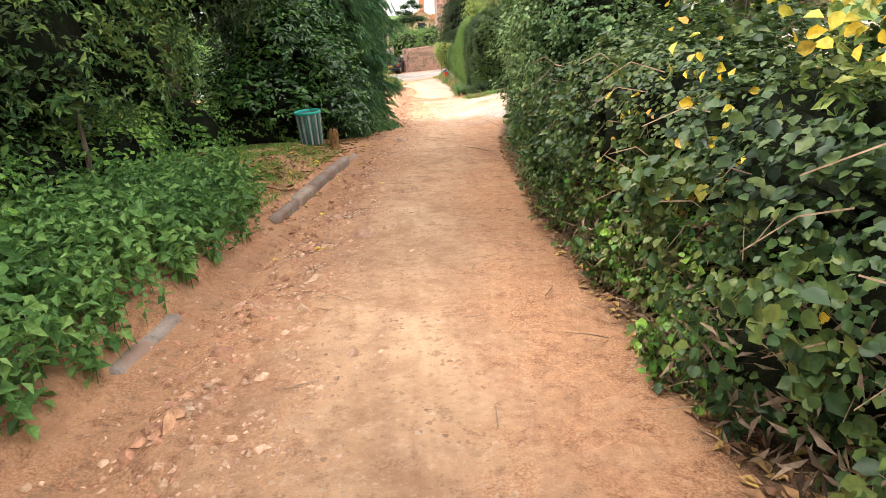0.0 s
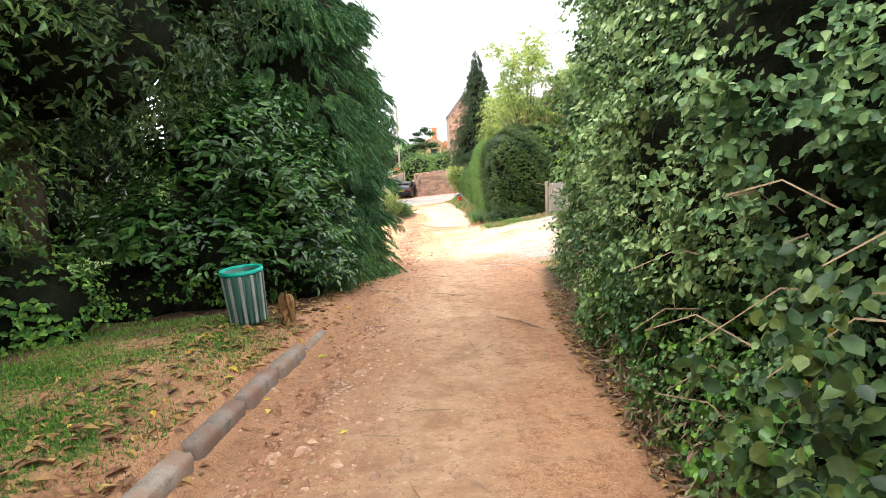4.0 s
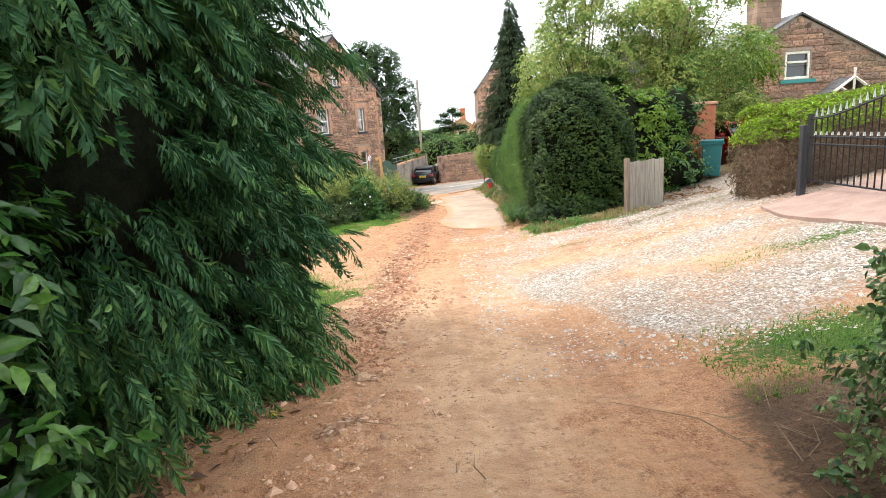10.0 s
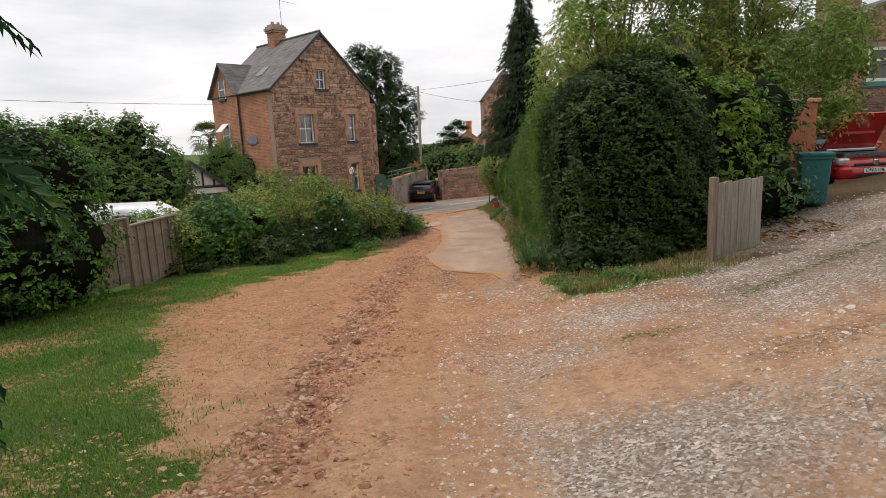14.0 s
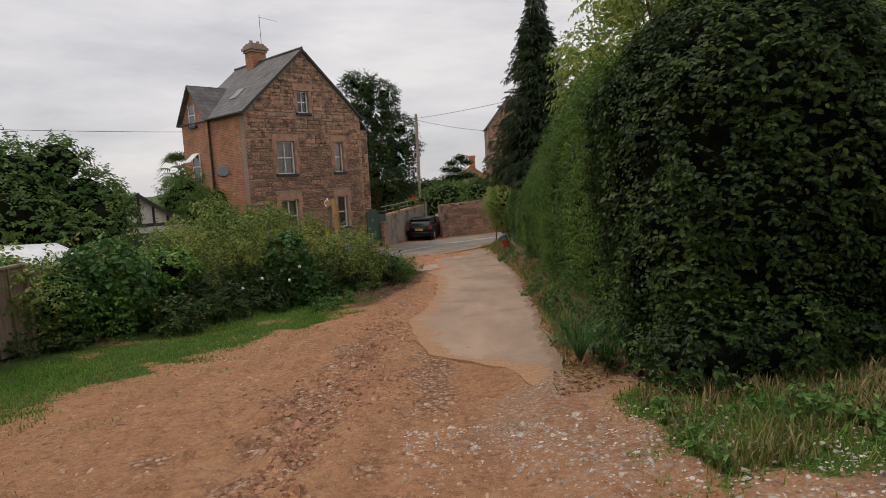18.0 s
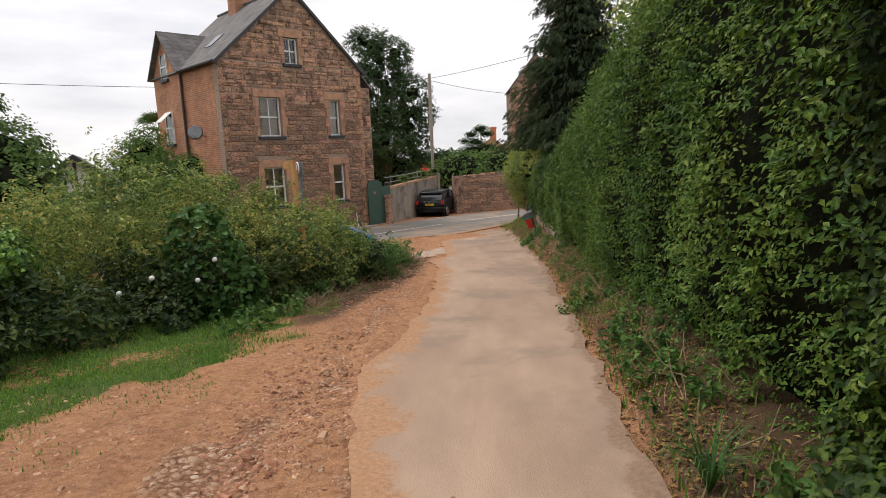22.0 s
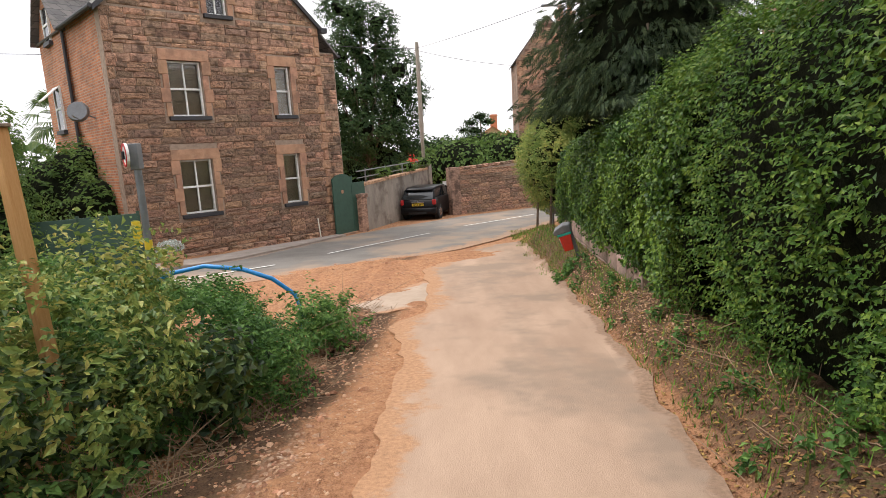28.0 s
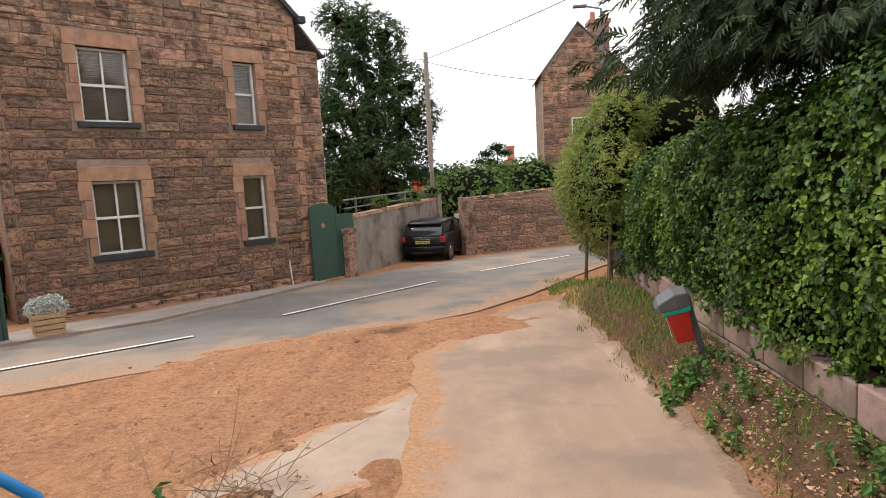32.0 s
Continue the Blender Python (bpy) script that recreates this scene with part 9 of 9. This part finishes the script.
part("leaf", boxed(0, .9, 0, .05, .1, 1.55, bevel=.01), WHITE, wg)
part("brace", boxed(.05, .85, -.02, 0, .7, .8), WHITE, wg)

pole = thing("utility_pole", pose(.68, 65.0, -3.9), "grey wooden utility pole", "pole")
part("shaft", tube([(0, 0, 0), (0, 0, 4.5), (0.03, 0, 8.7)], [.14, .12, .095], 12), WOOD_GREY, pole)
part("insulator", rodded((-.12, 0, 8.3), (.12, 0, 8.3), .03), SILL, pole)


def wire(name, a, b, sag, label):
    pts = [Vector(a).lerp(Vector(b), k / 14) - Vector((0, 0, sag * 4 * (k / 14) * (1 - k / 14))) for k in range(15)]
    ob = part(name, tube(pts, [.012] * 15, 4), SILL)
    return tagged(ob, label, "cable")


wire("overhead_cable", (.68, 65, 4.5), (-6.5, 52.5, 3.9), .3, "thin black cable to the house")
wire("overhead_cable", (.68, 65, 4.5), (16, 38, 4.9), .5, "thin black cable over the lane")
wire("overhead_cable", (-10.6, 53.5, 3.2), (-40, 44, 5.5), .4, "thin black cable across the gardens")
wire("overhead_cable", (.68, 65, 4.4), (7.5, 66.2, 3.3), .2, "thin black cable to the far house")

lamp = thing("street_lamp", pose(8.05, 62.9, -3.9), "grey street lamp with flat head", "street lamp")
part("column", tube([(0, 0, 0), (0, 0, 1.2), (0, 0, 9.5)], [.09, .075, .05], 10), LEAD, lamp)
part("arm", rodded((0, 0, 9.5), (-.7, -.15, 9.6), .035), LEAD, lamp)
part("head", boxed(-1.15, -.6, -.26, -.05, 9.55, 9.65, bevel=.03), LEAD, lamp)


def far_gable():
    ob = thing("stone_house", pose(5.95, 66.0, 0), "sandstone house end with slate roof behind the wall", "house")
    W, E, A = 3.9, 3.72, 5.85
    part("gable_wall", prism([(0, -4.2), (W, -4.2), (W, E), (W / 2 - .25, A), (0, E)], 0, .35), MORTAR, ob)
    lay_stones(courses(0.02, W - .02, -1.9, E, .2, .3, .3, .7, [(1.2, 2.2, .8, 1.95)], r=np.random.default_rng(6)) + courses(0, W, E, A - .1, .2, .3, .3, .7, (), lambda z: ((z - E) / (A - E) * (W / 2 - .25) + .05, W - (z - E) / (A - E) * (W / 2 + .25) - .05), r=np.random.default_rng(7)), ob, STONES, Matrix.Identity(4), 120, .035)
    part("lintel", boxed(1.15, 2.25, -.06, .05, 1.65, 1.95), STONE_TRIM, ob)
    w = part("window", boxed(1.3, 2.1, -.02, .0, .85, 1.65), GLASS, ob)
    for b in ((1.3, 1.36, -.05, -.02, .85, 1.65), (2.04, 2.1, -.05, -.02, .85, 1.65), (1.36, 2.04, -.05, -.02, 1.58, 1.65)):
        part("frame", boxed(*b), WHITE, w)
    part("side_wall", boxed(W - .3, W, .35, 3, -4.2, E), COURSED, ob)
    part("side_wall", boxed(0, .3, .35, 3, -4.2, E), COURSED, ob)
    part("roof_slope", sloped((-.15, -.1, E - .12), (W / 2 - .25, -.1, A + .08), (W / 2 - .25, 3, A + .08), (-.15, 3, E - .12)), SLATE, ob, "grey slate roof")
    part("roof_slope", sloped((W / 2 - .25, -.1, A + .08), (W + .15, -.1, E - .12), (W + .15, 3, E - .12), (W / 2 - .25, 3, A + .08)), SLATE, ob, "grey slate roof")
    ch = part("chimney", boxed(2.6, 3.5, 1.6, 2.4, 4.0, 6.2), COURSED, ob)
    part("cornice", boxed(2.52, 3.58, 1.52, 2.48, 6.2, 6.36), STONE_TRIM, ch)
    for x in (2.8, 3.3):
        part("chimney_pot", rodded((x, 2.0, 6.36), (x, 2.0, 6.8), .14, .11, 10), TERRACOTTA, ch)


far_gable()
ORANGE_BRICK = plain("orange_brick_far", (0.55, 0.2, 0.1), 0.85)
oh = thing("orange_roofed_house", pose(8.0, 125, -3.6), "distant house with orange tiled roof", "house")
part("wall", prism([(-3.2, 0), (3.4, 0), (3.4, 3.4), (0.1, 5.6), (-3.2, 3.4)], 0, 7), plain("orange_render", (0.58, 0.36, 0.22), 0.85), oh)
for s in (-1, 1):
    part("roof_slope", sloped((s * 3.7 + .1, -.3, 3.1), (.1, -.3, 5.75), (.1, 7.3, 5.75), (s * 3.7 + .1, 7.3, 3.1), .12), TILE, oh, "orange tiled roof")
part("dormer", prism([(1.6, 3.6), (3.2, 3.6), (2.4, 5.0)], -.8, 1.0), TILE, oh)
ch = part("chimney", boxed(-.1, .9, 1, 1.8, 5, 7.5), ORANGE_BRICK, oh)
part("cornice", boxed(-.2, 1.0, .9, 1.9, 7.2, 7.4), ORANGE_BRICK, ch)
part("window", boxed(-.6, .8, -.06, 0, 2.0, 3.2), GLASS, oh)

# hoarding, planter, sign, timber post and the blue pipe
hd = thing("green_hoarding", pose(-5.42, 47.05, gz(-5.4, 47), 0, 0, 207.5), "dark green sheet fence at the house corner", "fence")
for k in range(3):
    part("sheet", boxed(k * 1.3 + .02, k * 1.3 + 1.28, -.02, .02, .02, 1.5, bevel=.006), GREEN_PAINT, hd)
    part("post", boxed(k * 1.3 - .04, k * 1.3 + .04, -.06, -.02, 0, 1.55), GREEN_PAINT, hd)
WICKER = surface("wooden_crate", (0.4, 0.24, 0.12), (0.6, 0.4, 0.22), 0.8, 6.0, 40.0, 0.3, grain=(1, 1, 6))
pl = thing("crate_planter", pose(-4.95, 47.45, gz(-4.95, 47.45) + .06, 0, 0, 45), "wooden crate planter with silver-white flowers", "planter")
for k in range(4):
    z = .02 + k * .1
    w = .2 + .012 * k
    for b in ((-w, w, -w - .015, -w, z, z + .085), (-w, w, w, w + .015, z, z + .085), (-w - .015, -w, -w, w, z, z + .085), (w, w + .015, -w, w, z, z + .085)):
        part("slat", boxed(*b, bevel=.003), WICKER, pl)
part("soil", boxed(-.2, .2, -.2, .2, .3, .36), BARK, pl)
SILVERY = leaf("silver_foliage", [(0.35, 0.4, 0.36), (0.5, 0.54, 0.5), (0.7, 0.72, 0.7)], 0.7, 0.2)
Pp, Np = blob_points([(0, 0, .5, .3, .3, .2)], 700)
leaf_mesh("foliage", Pp, Np, .07, SILVERY, pl, .4, label="silver-white foliage")

sg = thing("road_sign", pose(-1.52, 40.15, gz(-1.52, 40.15), 0, 0, 0), "grey sign pole with small round sign", "sign")
zt = -0.45 - gz(-1.52, 40.15)
part("pole", rodded((0, 0, -.1), (0, 0, zt), .045, n=14), LEAD, sg)
d = part("roundel", rodded((-.05, -.1, zt - .12), (-.075, -.12, zt - .12), .15, n=28), WHITE, sg, "round white sign with red ring")
for k in range(24):
    a0 = 2 * math.pi * k / 24
    q = part("ring_segment", boxed(-.022, .022, -.004, .004, -.015, .015), plain("sign_red", (.5, .02, .02), .5) if k == 0 else bpy.data.materials["sign_red"], d)
    q.matrix_basis = Matrix.Translation((-.078, -.122, zt - .12)) @ Vector((-.025, -.02, 0)).to_track_quat("Y", "Z").to_matrix().to_4x4() @ Matrix.Rotation(a0, 4, "Y") @ Matrix.Translation((0, 0, .13))
part("symbol_bar", boxed(-.085, -.08, -.17, -.08, zt - .17, zt - .07), SILL, d)
part("bracket", boxed(-.06, .06, -.06, .06, zt - .3, zt + .02, bevel=.01), LEAD, sg)
part("yellow_band", rodded((0, 0, zt - 1.35), (0, 0, zt - 1.2), .05, n=14), plain("yellow_tape", (.7, .5, .03), .5), sg, "yellow band")
part("notice", boxed(-.16, -.05, -.05, -.03, zt - 1.25, zt - .95), bpy.data.materials["yellow_tape"], sg, "small yellow notice")

tp = thing("timber_post", pose(-0.69, 37.01, gz(-0.69, 37.01), 0, -4, -20), "orange timber post with a short arm", "post")
ht = -0.37 - gz(-0.69, 37.01)
part("shaft", boxed(-.045, .05, -.05, .05, -.1, ht, bevel=.006), WOOD_ORANGE, tp)
part("arm", boxed(-.2, -.045, -.04, .04, ht - .17, ht - .04, bevel=.006), WOOD_ORANGE, tp)
part("cap", boxed(-.09, .08, -.06, .06, ht, ht + .025, bevel=.006), WOOD_BROWN, tp)

BLUE = plain("blue_water_pipe", (0.02, 0.25, 0.62), 0.4)
bp_ = thing("blue_pipe", Matrix.Identity(4), "bright blue plastic water pipe arching over the scrub", "pipe")
part("hose", tube([(-2.3, 41.0, -2.9), (-1.9, 40.7, -2.4), (-1.45, 40.4, -2.16), (-.9, 40.3, -2.06), (-.4, 40.3, -2.13), (-.05, 40.4, -2.3), (.2, 40.5, -2.55), (.26, 40.55, -2.8), (.2, 40.6, -3.12)], [.03] * 9, 10), BLUE, bp_, smooth=True)

# red bin, retaining wall, name plate
BIN_RED = plain("red_bin_plastic", (0.55, 0.03, 0.015), 0.4)
GREY_PLASTIC = plain("grey_plastic", (0.12, 0.125, 0.13), 0.5)
db = thing("dog_waste_bin", pose(4.45, 43.3, -2.7, 0, 0, 0) @ Matrix.Rotation(radians(-16), 4, "Y") @ Matrix.Rotation(radians(-102), 4, "Z") @ Matrix.Diagonal((0.74, 0.74, 0.72, 1)), "leaning red bin with green band and grey lid", "bin")
bm = bmesh.new()
box(bm, -.17, .17, -.15, .15, .06, .5, bevel=.02)
for v in bm.verts:
    f = .68 + .6 * v.co.z
    v.co.x *= f
    v.co.y *= f
part("body", bm, BIN_RED, db)
part("band", boxed(-.19, .19, -.17, .17, .47, .54, bevel=.015), BIN_RIM, db, "bright green band")
part("lid", loft([(-.24, .17, .53, .6, .02), (-.19, .2, .53, .66, .03), (.02, .21, .53, .74, .03), (.17, .19, .53, .72, .03), (.2, .17, .53, .68, .03)]), GREY_PLASTIC, db, "sloping grey lid")
part("lid_catch", boxed(-.03, .03, -.255, -.235, .54, .58, bevel=.008), SILL, db)
pg = part("pictogram", boxed(-.105, .105, -.146, -.14, .16, .42), WHITE, db, "white pictogram panel")
for b in ((-.055, .045, .27, .325), (-.055, -.035, .2, .27), (.025, .045, .2, .27), (.03, .08, .315, .365), (-.08, -.05, .32, .375)):
    part("pictogram_mark", boxed(b[0], b[1], -.151, -.147, b[2], b[3]), SILL, pg)
part("post", boxed(-.04, .04, .12, .2, -.6, .5), GREY_PLASTIC, db)
bw = [(4.3 + q[0], 43.0 + q[1]) for q in np.random.default_rng(3).normal(0, .16, (26, 2)) if q[0] > -.2]
nettle_bed("bin_weeds", bw, 0.2, "leafy weeds round the foot of the red bin", 0.075)

rt = thing("retaining_wall", Matrix.Identity(4), "low pinkish stone wall under the ivy hedge", "wall")
BLOCK = surface("pink_blocks", (0.25, 0.17, 0.14), (0.42, 0.31, 0.26), 0.9, 4.0, 50.0, 0.5, random=0.15, blotch=(0.2, 0.15, 0.12), blotch_scale=2.0)
wp = [(4.7, 39.8), (4.74, 40.6), (4.82, 42.5), (4.9, 45.0), (5.2, 48.0), (5.7, 51.0)]
g3 = np.random.default_rng(2)
for (xa, ya), (xb, yb) in zip(wp, wp[1:]):
    L_ = math.hypot(xb - xa, yb - ya)
    n = max(2, round(L_ / .75))
    for k in range(n):
        f0, f1 = k / n, (k + 1) / n
        xm, ym = xa + (xb - xa) * (f0 + f1) / 2, ya + (yb - ya) * (f0 + f1) / 2
        top = np.interp(ym, [37, 41.2, 43.2, 45.8, 51], [-2.3, -2.4, -2.42, -2.45, -2.75])
        for j, (a, b) in enumerate(((-.62, -.27), (-.27, 0))):
            o = part("block", boxed(-L_ / n / 2 + .006, L_ / n / 2 - .006, -.12 + g3.uniform(-.015, .015), .12, a + .005, b - .005, bevel=.015), BLOCK, rt)
            o.matrix_basis = Matrix.Translation((xm + .1, ym, top)) @ Matrix.Rotation(math.atan2(yb - ya, xb - xa), 4, "Z") @ Matrix.Translation((.12 * (j - .5), 0, 0))
np_ = thing("street_nameplate", pose(5.15, 48.6, gz(5.15, 48.6), 0, 0, -60), "small grey nameplate on short posts", "sign")
part("plate", boxed(-.4, .4, -.02, .0, .35, .65, bevel=.01), LEAD, np_)
for x in (-.3, .3):
    part("post", boxed(x - .03, x + .03, 0, .05, -.1, .65), LEAD, np_)

PETAL = plain("white_petal", (0.85, 0.85, 0.84), 0.6)
fl = thing("bindweed_flower", pose(-1.25, 33.45, -1.95, 70, 0, 20), "white trumpet flower of the bindweed", "flower", "bindweed flowers")
part("trumpet", tube([(0, 0, -.04), (0, 0, 0), (0, 0, .03), (0, 0, .034)], [.006, .012, .034, .036], 10), PETAL, fl, smooth=True)
for x, y, z, a in ((-1.75, 33.2, -1.85, 40), (-1.05, 33.6, -1.7, 10), (-2.1, 33.0, -2.0, 55)):
    copy_thing(fl, pose(x, y, z, 70, 0, a))
